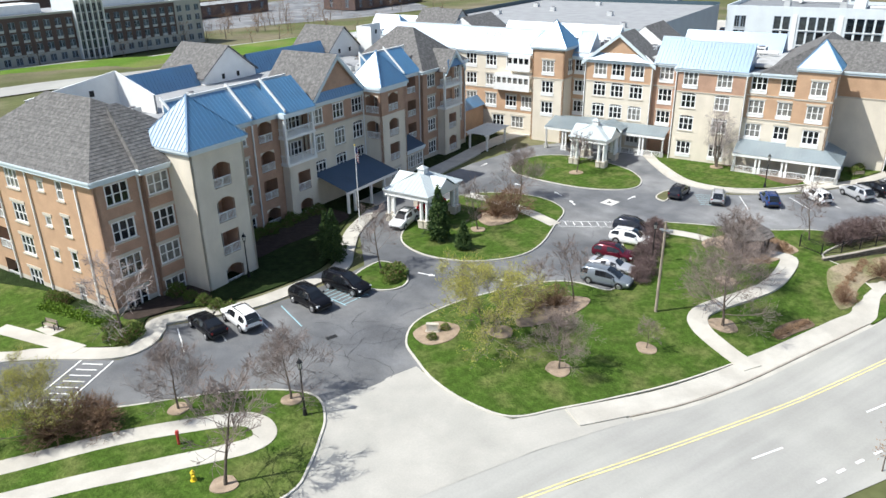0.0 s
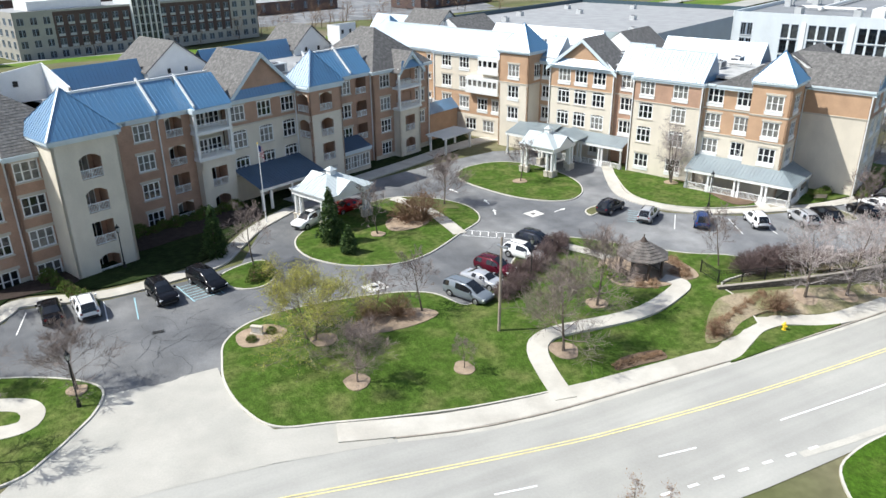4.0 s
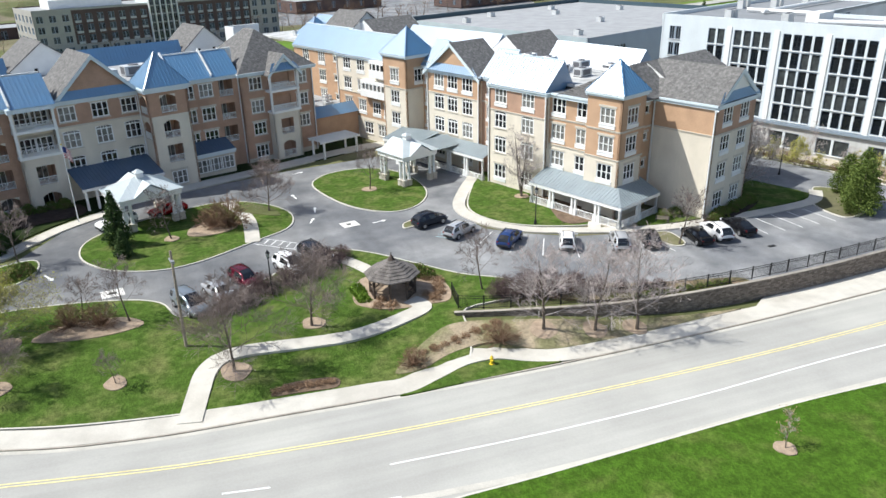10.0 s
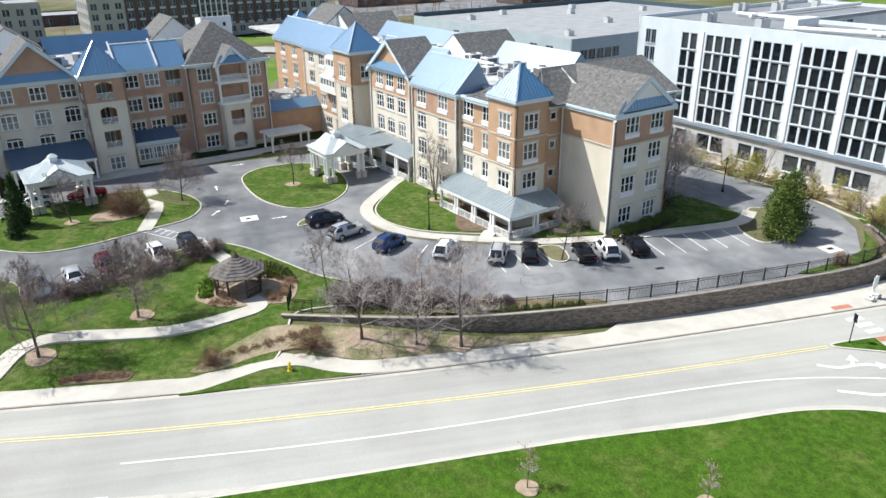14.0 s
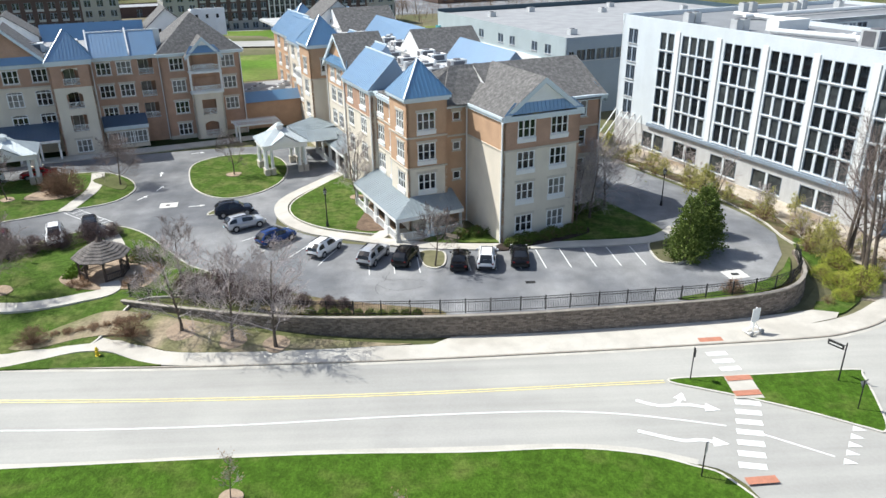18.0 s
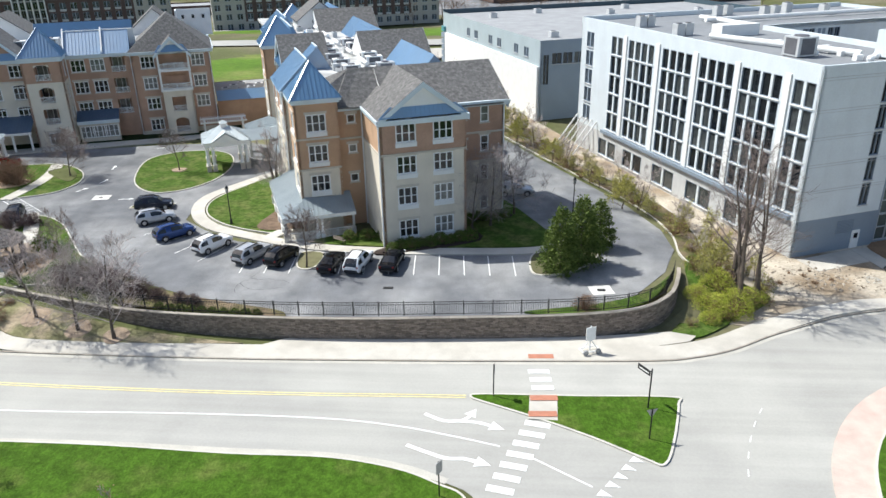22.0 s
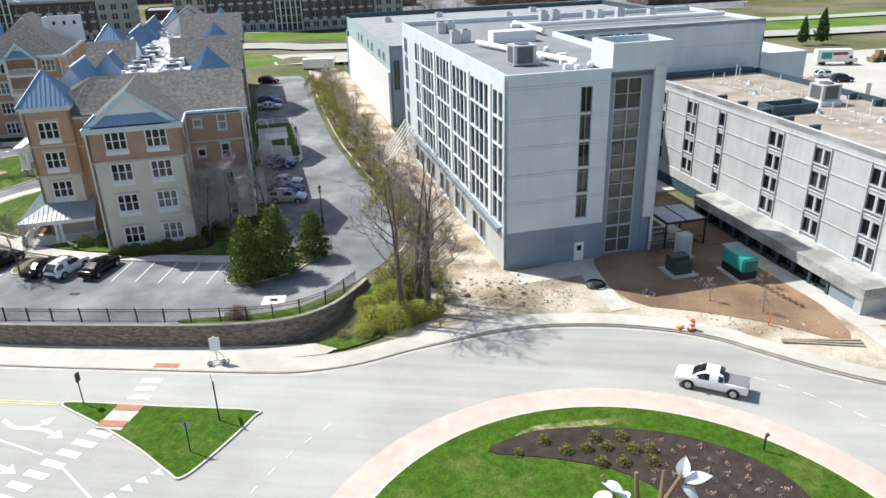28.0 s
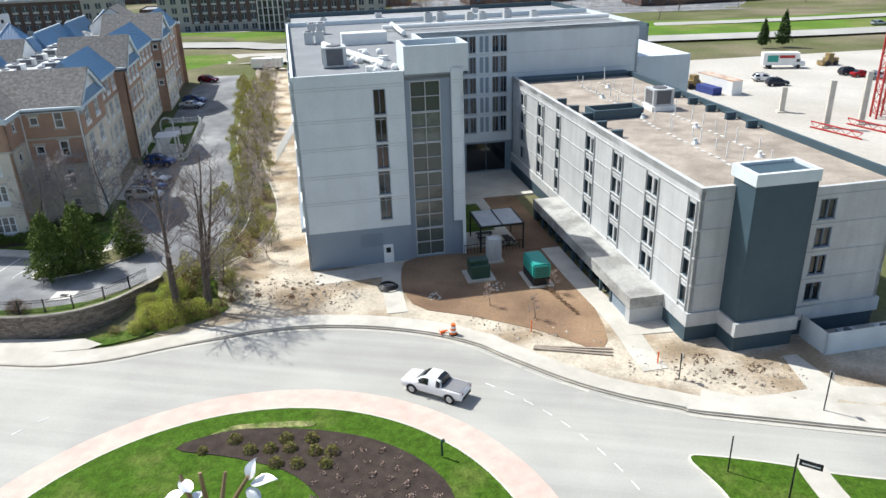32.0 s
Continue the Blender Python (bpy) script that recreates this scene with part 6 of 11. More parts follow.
roof_house(B, 128, 78, 137, 87, 15, 17.4, 20.6, "v")
for k in range(34):
    size = ru.choice((0.8, 1.1, 1.8)), ru.choice((0.8, 1.2)), ru.choice((0.5, 0.8, 1.0))
    mat = UNITM if ru.random() < 0.75 else WHITE
    roof_unit(B, 125 + ru.random() * 11, 18.5 + ru.random() * 78, FZ, *size, "grey ventilator on the roof", mat)
for k in range(14):                              # larger air handlers in two rows
    roof_unit(B, 126.2 + 5.0 * (k % 2) + ru.random(), 19.5 + 5.2 * (k // 2) + ru.random(), FZ, 2.4, 1.5, 1.15, "large white air handler on the roof", WHITE if k % 3 else UNITM)
for k in range(6):
    bm = bmesh.new()
    v = 20 + k * 11
    bmesh.ops.create_cone(bm, cap_ends=True, segments=10, radius1=0.28, radius2=0.28, depth=5, matrix=Matrix.Translation((131, v, FZ + 0.6)) @ Matrix.Rotation(math.pi / 2, 4, "X"))
    part("duct", bm, WHITE, B)

# the corner porch
def porch(parent, pts_eave, pts_wall, ze, zw, posts, floor_z, rail=True):
    ob = None
    bm = bmesh.new()
    for k in range(len(pts_eave) - 1):
        a, b = pts_eave[k], pts_eave[k + 1]
        c, d = pts_wall[k + 1], pts_wall[k]
        seam_slope(bm, (*a, ze), (*b, ze), (*c, zw), (*d, zw), 0.5)
    ob = part("porch_roof", bm, PORCHROOF, parent, "grey standing-seam porch roof")
    for k in range(len(pts_eave) - 1):
        a, b = pts_eave[k], pts_eave[k + 1]
        L = (Vector(b) - Vector(a)).length
        bm = bmesh.new()
        box(bm, 0, 0.05, ze - 0.45, L, 0.3, ze - 0.03)
        fs = part("fascia", bm, WHITE, ob)
        fs.matrix_local = frame_at(a, b, 0, 0)
        n = max(1, round(L / posts))
        for j in range(n + 1):
            for q in (-0.28, 0.28):
                s = min(L - 0.3, max(0.3, L * j / n + q))
                bm = bmesh.new()
                box(bm, -0.13, -0.13, floor_z + 0.85, 0.13, 0.13, ze - 0.45)
                box(bm, -0.22, -0.22, floor_z, 0.22, 0.22, floor_z + 0.85)
                po = part("post", bm, WHITE, ob)
                po.matrix_local = frame_at(a, b, s, 0, 0.35)
            if rail and j < n and L / n > 1.2:
                r = new("railing", railing_mesh(round(L / n - 1.0, 1)))
                r.parent = ob
                r.matrix_local = frame_at(a, b, L * (j + 0.5) / n, floor_z, 0.3)
    return ob


porch(B, [(115.0, 19.5), (115.0, 4.6), (123.6, 4.6)], [(118.4, 19.5), (118.4, 7.6), (123.6, 8.0)], 3.2, 4.7, 3.6, 0.3)
bm = bmesh.new()
box(bm, 115.2, 4.8, -0.6, 118.4, 19.4, 0.32)
box(bm, 118.4, 4.8, -0.6, 123.6, 8.2, 0.32)
part("porch_floor", bm, STONE, B)
porch(B, [(117.2, 46.0), (117.2, 30.6)], [(120.2, 46.0), (120.2, 30.6)], 3.7, 4.7, 4.0, 0.1)
porch(B, [(114.0, 50.5), (114.0, 43.2)], [(118.4, 50.5), (120.2, 43.2)], 3.9, 5.0, 4.0, 0.1, False)
bm = bmesh.new()
seam_slope(bm, (112.8, 42.4, 4.3), (118.8, 42.4, 4.3), (118.8, 39.9, 5.5), (112.8, 39.9, 5.5), 0.5)
seam_slope(bm, (112.8, 37.4, 4.3), (118.8, 37.4, 4.3), (118.8, 39.9, 5.5), (112.8, 39.9, 5.5), 0.5)
part("canopy_link_roof", bm, PORCHROOF, B)

# one-storey brick link between the buildings, with its pergola
LK = thing("brick_link", "one-storey brick link with a blue metal parapet roof", "building", place())
facade(LK, (110.4, 66.2), (121.0, 66.2), G0, 5.0, [(99, ORANGE)], [], FLOORS_B, cornice=False)
bm = bmesh.new()
seam_slope(bm, (110.4, 65.8, 5.0), (121, 65.8, 5.0), (121, 67.6, 6.6), (110.4, 67.6, 6.6), 0.5)
part("metal_roof", bm, BLUEROOF, LK)
bm = bmesh.new()
box(bm, 110.4, 67.6, 4.6, 121.4, 82, 5.6)
part("flat_roof", bm, FLATROOF, LK)
for k in range(6):
    roof_unit(LK, 111.5 + 1.6 * k, 70 + 2.5 * (k % 3), 5.6, 1.5, 1.1, 0.9)
PG = thing("pergola", "white timber pergola with slatted roof on a terrace", "pergola", place())
for u in (107.6, 114.2):
    for v in (58.2, 61.6):
        bm = bmesh.new()
        box(bm, u - 0.14, v - 0.14, 0, u + 0.14, v + 0.14, 2.7)
        part("post", bm, WHITE, PG)
for v in (58.1, 61.5):
    bm = bmesh.new()
    box(bm, 106.9, v, 2.7, 114.9, v + 0.2, 2.95)
    part("beam", bm, WHITE, PG)
for k in range(22):
    bm = bmesh.new()
    box(bm, 107.0 + 0.36 * k, 57.6, 2.95, 107.1 + 0.36 * k, 62.2, 3.12)
    part("slat", bm, WHITE, PG)

# ---------- building C: new grey panel-clad hotel ----------
C = thing("panel_hotel", "new five-storey hotel block clad in light grey panels", "building", place())
CZ, CG = 20.1, -1.6


def bay_mesh(w, h):
    key = ("bay", w, h)
    if key not in MESHES:
        bm = bmesh.new()
        a, b = w / 2, h / 2
        pier = 0.2 if w > 2.1 and h < 2.65 else 0.03
        xs = [-a, -a + 0.09]
        if w > 2.6 and pier > 0.1:
            xs += [-pier, pier]
        elif pier > 0.1:
            xs += [-a * 0.55 - 0.03, -a * 0.55 + 0.03, -pier, pier, a * 0.55 - 0.03, a * 0.55 + 0.03]
        else:
            xs += [-pier, pier]
        xs += [a - 0.09, a]
        zs = [-b, -b + 0.06, b - 0.08, b]
        if h == 1.6:                                     # paired lights either side of a pale pier
            xs = [-a, -a + 0.06, -0.16, 0.16, a - 0.06, a] if w > 2 else [-a, -a + 0.06, a - 0.06, a]
        if h == 3.2:                                     # stair glazing with a middle transom
            zs[2:2] = [-0.03, 0.03]
        mid = (len(xs) - 1) // 2
        grid_frame(bm, xs, zs, lambda i, j: (0 if i == mid and pier > 0.1 else 1) if i % 2 == 0 or j % 2 == 0 else None, -0.03, 0.17)
        sill = None
        if w != 2.4 and h < 3.1:
            sb = bmesh.new()
            box(sb, -a - 0.05, -0.2, -b - 0.1, a + 0.05, 0.1, -b)
            sill = bpy.data.meshes.new("window_sill")
            sb.to_mesh(sill)
            sb.free()
            sill.materials.append(WHITE if w > 2.6 else GREYPANEL)
        me = bpy.data.meshes.new("window")
        bm.to_mesh(me)
        bm.free()
        for m in (PANEL if w > 2.6 else GREYPANEL if h == 1.6 else BLUEGREY, SLATE if h == 1.6 else GREYPANEL if h == 3.2 else BLUEGREY, WHITE if w > 2.6 else GREYPANEL):
            me.materials.append(m)
        bm = bmesh.new()
        poly(bm, [(-a, 0.16, -b), (a, 0.16, -b), (a, 0.16, b), (-a, 0.16, b)])
        p = bpy.data.meshes.new("pane")
        bm.to_mesh(p)
        bm.free()
        p.materials.append(GLASSM if h == 3.2 else GLASSC)
        MESHES[key] = (me, p, sill)
    return MESHES[key]


def bays(parent, p0, p1, z0, z1, bands, wins, depth=0.35):
    """A panel wall with window bays: (s, middle height, width, height)."""
    add_wall(parent, p0, p1, z0, z1, bands, [(s, z - h / 2, w, h) for s, z, w, h in wins], depth)
    for s, z, w, h in wins:
        me, p, sill = bay_mesh(w, h)
        o_ = new("window", me)
        o_.parent = parent
        o_.matrix_local = frame_at(p0, p1, s, z, 0.04)
        g = new("pane", p)
        g.parent = o_
        if sill:
            g = new("window_sill", sill)
            g.parent = o_


ROWS_C = [5.45 + 2.88 * k for k in range(5)]
cols = [23.1] + [c + d for c in (16.6, 8.1, 0.0, -7.8) for d in (1.68, -1.68)] + [-14.3]
wins = [(34 - v, z, 3.1, 2.6) for v in cols for z in ROWS_C] + [(34 - 31.2, z, 2.3, 2.3) for z in ROWS_C]
wins += [(34 - v, 1.0, 5.2, 2.6) for v in (24, 16.6, 8.6, 0.6, -7.4)]
bays(C, (167.8, 34), (167.8, -16.5), CG, CZ, [(3.3, GRY), (99, PAN)], wins)
for v in (20.7, 12.35, 4.05, -3.9, -11.95):                 # white fins between the bays
    bm = bmesh.new()
    box(bm, 167.64, v - 0.42, 3.9, 167.79, v + 0.42, 18.7)
    part("fin", bm, WHITE, C, "white vertical fin")
bm = bmesh.new()
box(bm, 167.35, -15.6, 3.4, 167.79, 25.5, 3.85)
part("ledge", bm, BLUEGREY, C, "dark ledge over the ground floor")
swins = [(176.6 - 167.8, z + 0.2, 1.3, 2.6) for z in ROWS_C]
bays(C, (167.8, -16.5), (179.2, -16.5), CG, CZ, [(3.4, BLG), (99, PAN)], swins)
bays(C, (179.2, -16.2), (184.1, -16.2), CG, CZ, [(99, BLG)], [(2.2, -0.6 + 1.63 + 3.26 * k, 3.2, 3.2) for k in range(6)])
bays(C, (184.1, -16.6), (185.4, -16.6), 3.4, CZ, [(99, PAN)], [])
bays(C, (184.1, -16.3), (185.4, -16.3), CG, 3.4, [(99, BLG)], [])
bays(C, (185.4, -16.6), (185.4, 12.8), CG, CZ, [(3.4, BLG), (99, PAN)], [(6, z, 1.25, 2.2) for z in ROWS_C])
for z in (6.8, 9.75, 12.7, 15.6, 18.9):                   # joints between the panels
    for u0, u1, v in ((167.9, 179.1, -16.5), (184.15, 185.35, -16.6)):
        bm = bmesh.new()
        box(bm, u0, v - 0.03, z, u1, v + 0.02, z + 0.05)
        box(bm, u0, v - 0.03, z - 0.28, u1, v + 0.02, z - 0.24)
        part("panel_joint", bm, GREYPANEL, C)
bm = bmesh.new()                                          # louvre and door
for k in range(9):
    box(bm, 173.6, -16.56, 1.2 + 0.18 * k, 176, -16.5, 1.3 + 0.18 * k)
part("louvre", bm, BLUEGREY, C)
bm = bmesh.new()
box(bm, 176.0, -16.6, -0.9, 177.1, -16.45, 1.35)
dr = part("side_door", bm, WHITE, C, "white side door with a small window")
bm = bmesh.new()
box(bm, 176.3, -16.64, 0.4, 176.8, -16.6, 1.0)
part("door_window", bm, GLASSC, dr)
# stair tower head
bm = bmesh.new()
box(bm, 179.3, -16.45, CZ - 0.4, 186, -16.1, 22.5)
box(bm, 179.3, -16.1, CZ - 0.4, 179.6, -11.4, 22.5)
box(bm, 185.7, -16.1, CZ - 0.4, 186, -11.4, 22.5)
box(bm, 179.6, -11.7, CZ - 0.4, 185.7, -11.4, 22.5)
box(bm, 179.6, -16.1, 20.6, 185.7, -11.7, 20.9, 1)
part("stair_head", bm, [PANEL, SLATE], C, "light grey stair tower head")
# roof, parapets
DARKROOF = material("dark grey roof membrane", (0.22, 0.23, 0.24), 0.9, 0.1, 0.2, 3.0)
bm = bmesh.new()
box(bm, 168.1, -16.2, CZ - 1.0, 185.1, 34, CZ - 0.6)
box(bm, 185.1, 13.5, CZ - 1.0, 219, 34, CZ - 0.6)
part("flat_roof", bm, DARKROOF, C, "dark flat roof")
bm = bmesh.new()
box(bm, 167.75, 33.7, CZ - 1, 219, 34.1, CZ + 0.1)
box(bm, 167.9, -16.3, CZ - 0.6, 168.2, 33.7, CZ + 0.02)
box(bm, 168.2, -16.4, CZ - 0.6, 179.2, -16.1, CZ + 0.02)
box(bm, 184.9, -11.3, CZ - 0.6, 185.3, 12.9, CZ + 0.02)
part("parapet", bm, PANEL, C)
ROWS_W = (6.5, 9.4, 12.3, 15.2, 18.1)
bays(C, (185.4, 12.8), (219, 12.8), CG, CZ, [(3.9, BLG), (99, PAN)], [(u - 185.4, z, 2.2, 2.3) for u in (188.6, 193.0, 197.6) for z in ROWS_W] + [(194.6 + 0.9 - 185.4, 1.5, 6.2, 4.4)])
for z in ROWS_W:                                          # slotted panels between the windows
    for u in (194.9, 195.7):
        bm = bmesh.new()
        box(bm, u - 0.25, 12.74, z - 1.1, u + 0.25, 12.8, z + 1.1)
        part("slot_panel", bm, BLUEGREY, C)
    bm = bmesh.new()
    box(bm, 185.6, 12.77, z + 1.45, 219, 12.82, z + 1.5)
    part("panel_joint", bm, GREYPANEL, C)
bm = bmesh.new()
box(bm, 185.4, 12.8, CZ - 0.6, 219, 13.1, CZ + 0.02)
part("parapet", bm, PANEL, C)
bays(C, (219, 12.8), (219, 34), CG, CZ, [(99, PAN)], [])
bays(C, (219, 34), (167.8, 34), CG, CZ, [(99, PAN)], [])
bm = bmesh.new()
box(bm, 219, 15, CG, 229, 33, 14.5)
part("low_wing", bm, PANEL, C)
# roof plant
RC = CZ - 0.6
roof_unit(C, 171.6, -8.5, RC, 2.6, 2.4, 2.2, "large grey rooftop air handler")
for u, v in ((170.2, 12), (171.7, 12.2), (171.0, 22.5), (172.4, 22.5), (190, 30), (192, 30), (196, 26), (198, 26), (203, 29), (206, 24)):
    roof_unit(C, u, v, RC, 1.2, 1.2, 1.6, "grey rooftop condenser")
bm = bmesh.new()
box(bm, 175, 9, RC, 181, 11.2, RC + 1.5)
part("roof_curb", bm, WHITE, C, "long white roof unit")
for p0, p1 in (((178, -11, RC + 0.5), (172.5, 8, RC + 0.5)), ((182, 22, RC + 0.6), (218, 22, RC + 0.6)), ((184, 26, RC + 0.6), (184, 14, RC + 0.6))):
    a, b = Vector(p0), Vector(p1)
    bm = bmesh.new()
    bmesh.ops.create_cone(bm, cap_ends=True, segments=10, radius1=0.34, radius2=0.34, depth=(b - a).length, matrix=Matrix.Translation((a + b) / 2) @ (b - a).to_track_quat("Z", "Y").to_matrix().to_4x4())
    part("duct", bm, WHITE, C, "white round duct on the roof")
for k in range(14):
    bm = bmesh.new()
    u, v = 174.5 + ru.random() * 4.5, -14 + ru.random() * 16
    if k % 3:
        bmesh.ops.create_uvsphere(bm, u_segments=8, v_segments=6, radius=0.42)
    else:
        box(bm, -0.5, -0.3, -0.3, 0.5, 0.3, 0.3)
    part("roof_vent", bm, WHITE, C, "white roof ventilator").location = (u, v, RC + 0.3)
# timber props leaning on the north-west corner
for k in range(5):
    a, b = Vector((164.0, 28 + 1.6 * k, -0.7)), Vector((167.7, 27.4 + 1.6 * k, 4.6))
    bm = bmesh.new()
    bmesh.ops.create_cone(bm, cap_ends=True, segments=6, radius1=0.13, radius2=0.13, depth=(b - a).length, matrix=Matrix.Translation((a + b) / 2) @ (b - a).to_track_quat("Z", "Y").to_matrix().to_4x4())
    part("raking_prop", bm, WHITE, C, "white raking prop")

# ---------- the low grey building behind C ----------
TEAL = material("teal glazing", (0.07, 0.27, 0.3), 0.25, 0.08, 0.5, 6.0)
E_ = thing("grey_hall", "grey flat-roofed hall with strip windows and a blank white lower wall", "building", place())
EU, EV, EZ = 168.8, 51.5, 14.2
WALLMATS[5] = HALLPANEL
bays(E_, (EU, 110), (EU, EV), -0.8, EZ, [(99, PAN)], [(110 - v, 11.4, 2.2, 1.8) for v in (58, 63, 72, 77, 86, 91)])
bays(E_, (EU, EV), (240, EV), -0.8, EZ, [(99, BLG)], [(1.2, 8.8, 1.3, 5.6)] + [(3.4 + 2.3 * k, 10.8, 2.1, 2.1) for k in range(5)])
bays(E_, (240, EV), (240, 110), -0.8, EZ, [(99, PAN)], [])
bays(E_, (240, 110), (EU, 110), -0.8, EZ, [(99, PAN)], [])
bm = bmesh.new()
box(bm, EU + 0.2, EV + 0.2, EZ - 0.8, 239.8, 109.8, EZ - 0.5)
part("flat_roof", bm, FLATROOF, E_, "grey flat roof")
bm = bmesh.new()
box(bm, EU, 109.6, EZ - 0.6, 239.6, 110, EZ + 0.6)
part("parapet", bm, SLATE, E_)
bm = bmesh.new()
box(bm, 239.6, EV, EZ - 0.6, 240, 110, EZ + 0.6)
part("parapet", bm, SLATE, E_)
for u, v in ((176, 95), (190, 100), (205, 90), (174, 58), (215, 100), (226, 84), (198, 70)):
    roof_unit(E_, u, v, EZ - 0.5, 1.6, 1.4, 1.1, "small rooftop unit")
bm = bmesh.new()
box(bm, EU - 0.4, EV + 0.5, -0.9, EU - 0.02, 108, 9.4)
part("blank_wall", bm, WHITE, E_, "white blank wall along the service lane")
for k in range(8):
    bm = bmesh.new()
    box(bm, EU - 0.5, 108, -0.9 + 1.5 * k, EU + 1.5, 110.3, 0.3 + 1.5 * k)
    part("end_panel", bm, BLUEGREY if k < 7 else TEAL, E_, "" if k < 7 else "teal glazed end panel")

WALLMATS[5] = PANEL

# ---------- building D: older hotel ----------
D = thing("grey_hotel", "older four-storey hotel with weathered grey panels and dark stair tower", "building", place())
DZ, DG, DU, DS = 13.3, -2.0, 199.5, -40.2
DE, DN = 217.0, 12.6
ROWS_D = (3.3, 5.85, 8.4, 10.95)
dcols = [(-39.1, 1.1), (-32.0, 2.2), (-24.4, 2.2), (-17.2, 2.2), (-7.1, 1.1), (-0.5, 2.2), (7.1, 2.2)]
bays(D, (DU, DN), (DU, DS), 1.95, DZ, [(99, GRY)], [(DN - v, z, w, 1.6) for v, w in dcols for z in ROWS_D])
bays(D, (DU - 0.1, DN), (DU - 0.1, DS), DG, 0.7, [(99, SLT)], [])
bays(D, (DU, DS), (202.5, DS), 1.95, DZ, [(99, GRY)], [])
bays(D, (DU, DS), (202.5, DS), DG, 0.7, [(99, SLT)], [])
for z in (4.5, 7.05, 9.6, 12.15):                        # panel joints along the front
    bm = bmesh.new()
    box(bm, DU - 0.07, DS, z, DU + 0.02, DN, z + 0.1)
    part("panel_joint", bm, GREYPANEL, D)
    bm = bmesh.new()
    box(bm, DU, DS - 0.07, z, 202.5, DS + 0.02, z + 0.08)
    part("panel_joint", bm, GREYPANEL, D)
for v, w in dcols:
    for s in (-1, 1):
        bm = bmesh.new()
        box(bm, DU - 0.14, v + s * (w / 2 + 0.12) - 0.05, 2.0, DU + 0.02, v + s * (w / 2 + 0.12) + 0.05, 12.1)
        part("mullion", bm, GREYPANEL, D)
# dark stair tower
bays(D, (202.5, -39.8), (202.5, -42.8), 1.95, 14.0, [(99, SLT)], [])
bays(D, (202.5, -42.8), (208.0, -42.8), 1.95, 14.0, [(99, SLT)], [])
bays(D, (208.0, -42.8), (208.0, -39.4), 1.95, 14.0, [(99, SLT)], [])
bays(D, (202.5, -40.1), (202.5, -42.8), DG, 0.7, [(99, SLT)], [])
bays(D, (202.5, -42.8), (208.0, -42.8), DG, 0.7, [(99, SLT)], [])
bm = bmesh.new()
box(bm, 202.4, -42.9, 14.0, 202.75, -39.4, 15.0)
box(bm, 207.75, -42.9, 14.0, 208.1, -39.4, 15.0)
box(bm, 202.75, -42.9, 14.0, 207.75, -42.55, 15.0)
box(bm, 202.75, -39.75, 14.0, 207.75, -39.4, 15.0)
box(bm, 202.75, -42.55, 14.2, 207.75, -39.75, 14.75, 1)
part("tower_head", bm, [PANEL, SLATE], D, "light grey band round the stair tower")
for b_ in ((DU - 0.2, DS - 0.2, DU + 0.3, DN), (DU + 0.3, DS - 0.2, 202.5, DS + 0.2), (202.3, -43.05, 202.7, DS - 0.2), (202.7, -43.05, 208.2, -42.5), (207.8, -42.5, 208.2, -41.75), (208.2, -41.75, DE + 0.2, -41.2)):
    bm = bmesh.new()
    box(bm, b_[0], b_[1], 0.7, b_[2], b_[3], 1.98)
    part("band", bm, GREYPANEL, D, "weathered concrete band over the ground floor")
bays(D, (208.0, -41.5), (DE, -41.5), DG, 0.7, [(99, SLT)], [])
bays(D, (208.0, -41.5), (DE, -41.5), 1.95, 12.9, [(99, GRY)], [(u, z, 1.6, 1.8) for u in (2.4,) for z in ROWS_D])
for z in (4.5, 7.05, 9.6, 12.15):
    bm = bmesh.new()
    box(bm, 208.1, -41.57, z, DE, -41.48, z + 0.07)
    part("panel_joint", bm, GREYPANEL, D)
GRAVEL = material("pinkish gravel roof", (0.37, 0.315, 0.26), 0.95, 0.2, 0.5, 6.0, 0.06, second=(0.29, 0.245, 0.2), mix_scale=0.3)
bm = bmesh.new()
box(bm, DU + 0.3, DS + 0.2, DZ - 0.9, DE - 0.3, 10.4, DZ - 0.6)
box(bm, 208.0, -41.2, DZ - 0.9, DE - 0.3, DS + 0.2, DZ - 0.6)
part("gravel_roof", bm, GRAVEL, D, "flat roof of pinkish gravel")
bm = bmesh.new()
box(bm, DU, DS, DZ - 0.6, DU + 0.45, DN, DZ + 0.03)
part("parapet", bm, GREYPANEL, D)
bm = bmesh.new()
box(bm, DU + 0.45, DS, DZ - 0.6, 202.6, DS + 0.4, DZ + 0.03)
part("parapet", bm, GREYPANEL, D)
bm = bmesh.new()
box(bm, DU + 0.45, 10.4, DZ - 0.9, DE, DN, DZ - 0.1)
part("parapet", bm, SLATE, D, "dark block along the foot of the taller hotel")
bm = bmesh.new()
box(bm, DE - 0.35, -41.2, DZ - 0.9, DE, 10.4, DZ + 0.1)
part("parapet", bm, SLATE, D, "dark east parapet")
bm = bmesh.new()
box(bm, 208.1, -41.55, DZ - 0.6, DE, -41.2, DZ - 0.35)
part("parapet", bm, GREYPANEL, D)
bays(D, (DE, -41.5), (DE, DN), DG, DZ - 0.6, [(99, GRY)], [])
bays(D, (DE, DN), (DU, DN), DG, DZ - 0.6, [(99, SLT)], [])
RD = DZ - 0.6
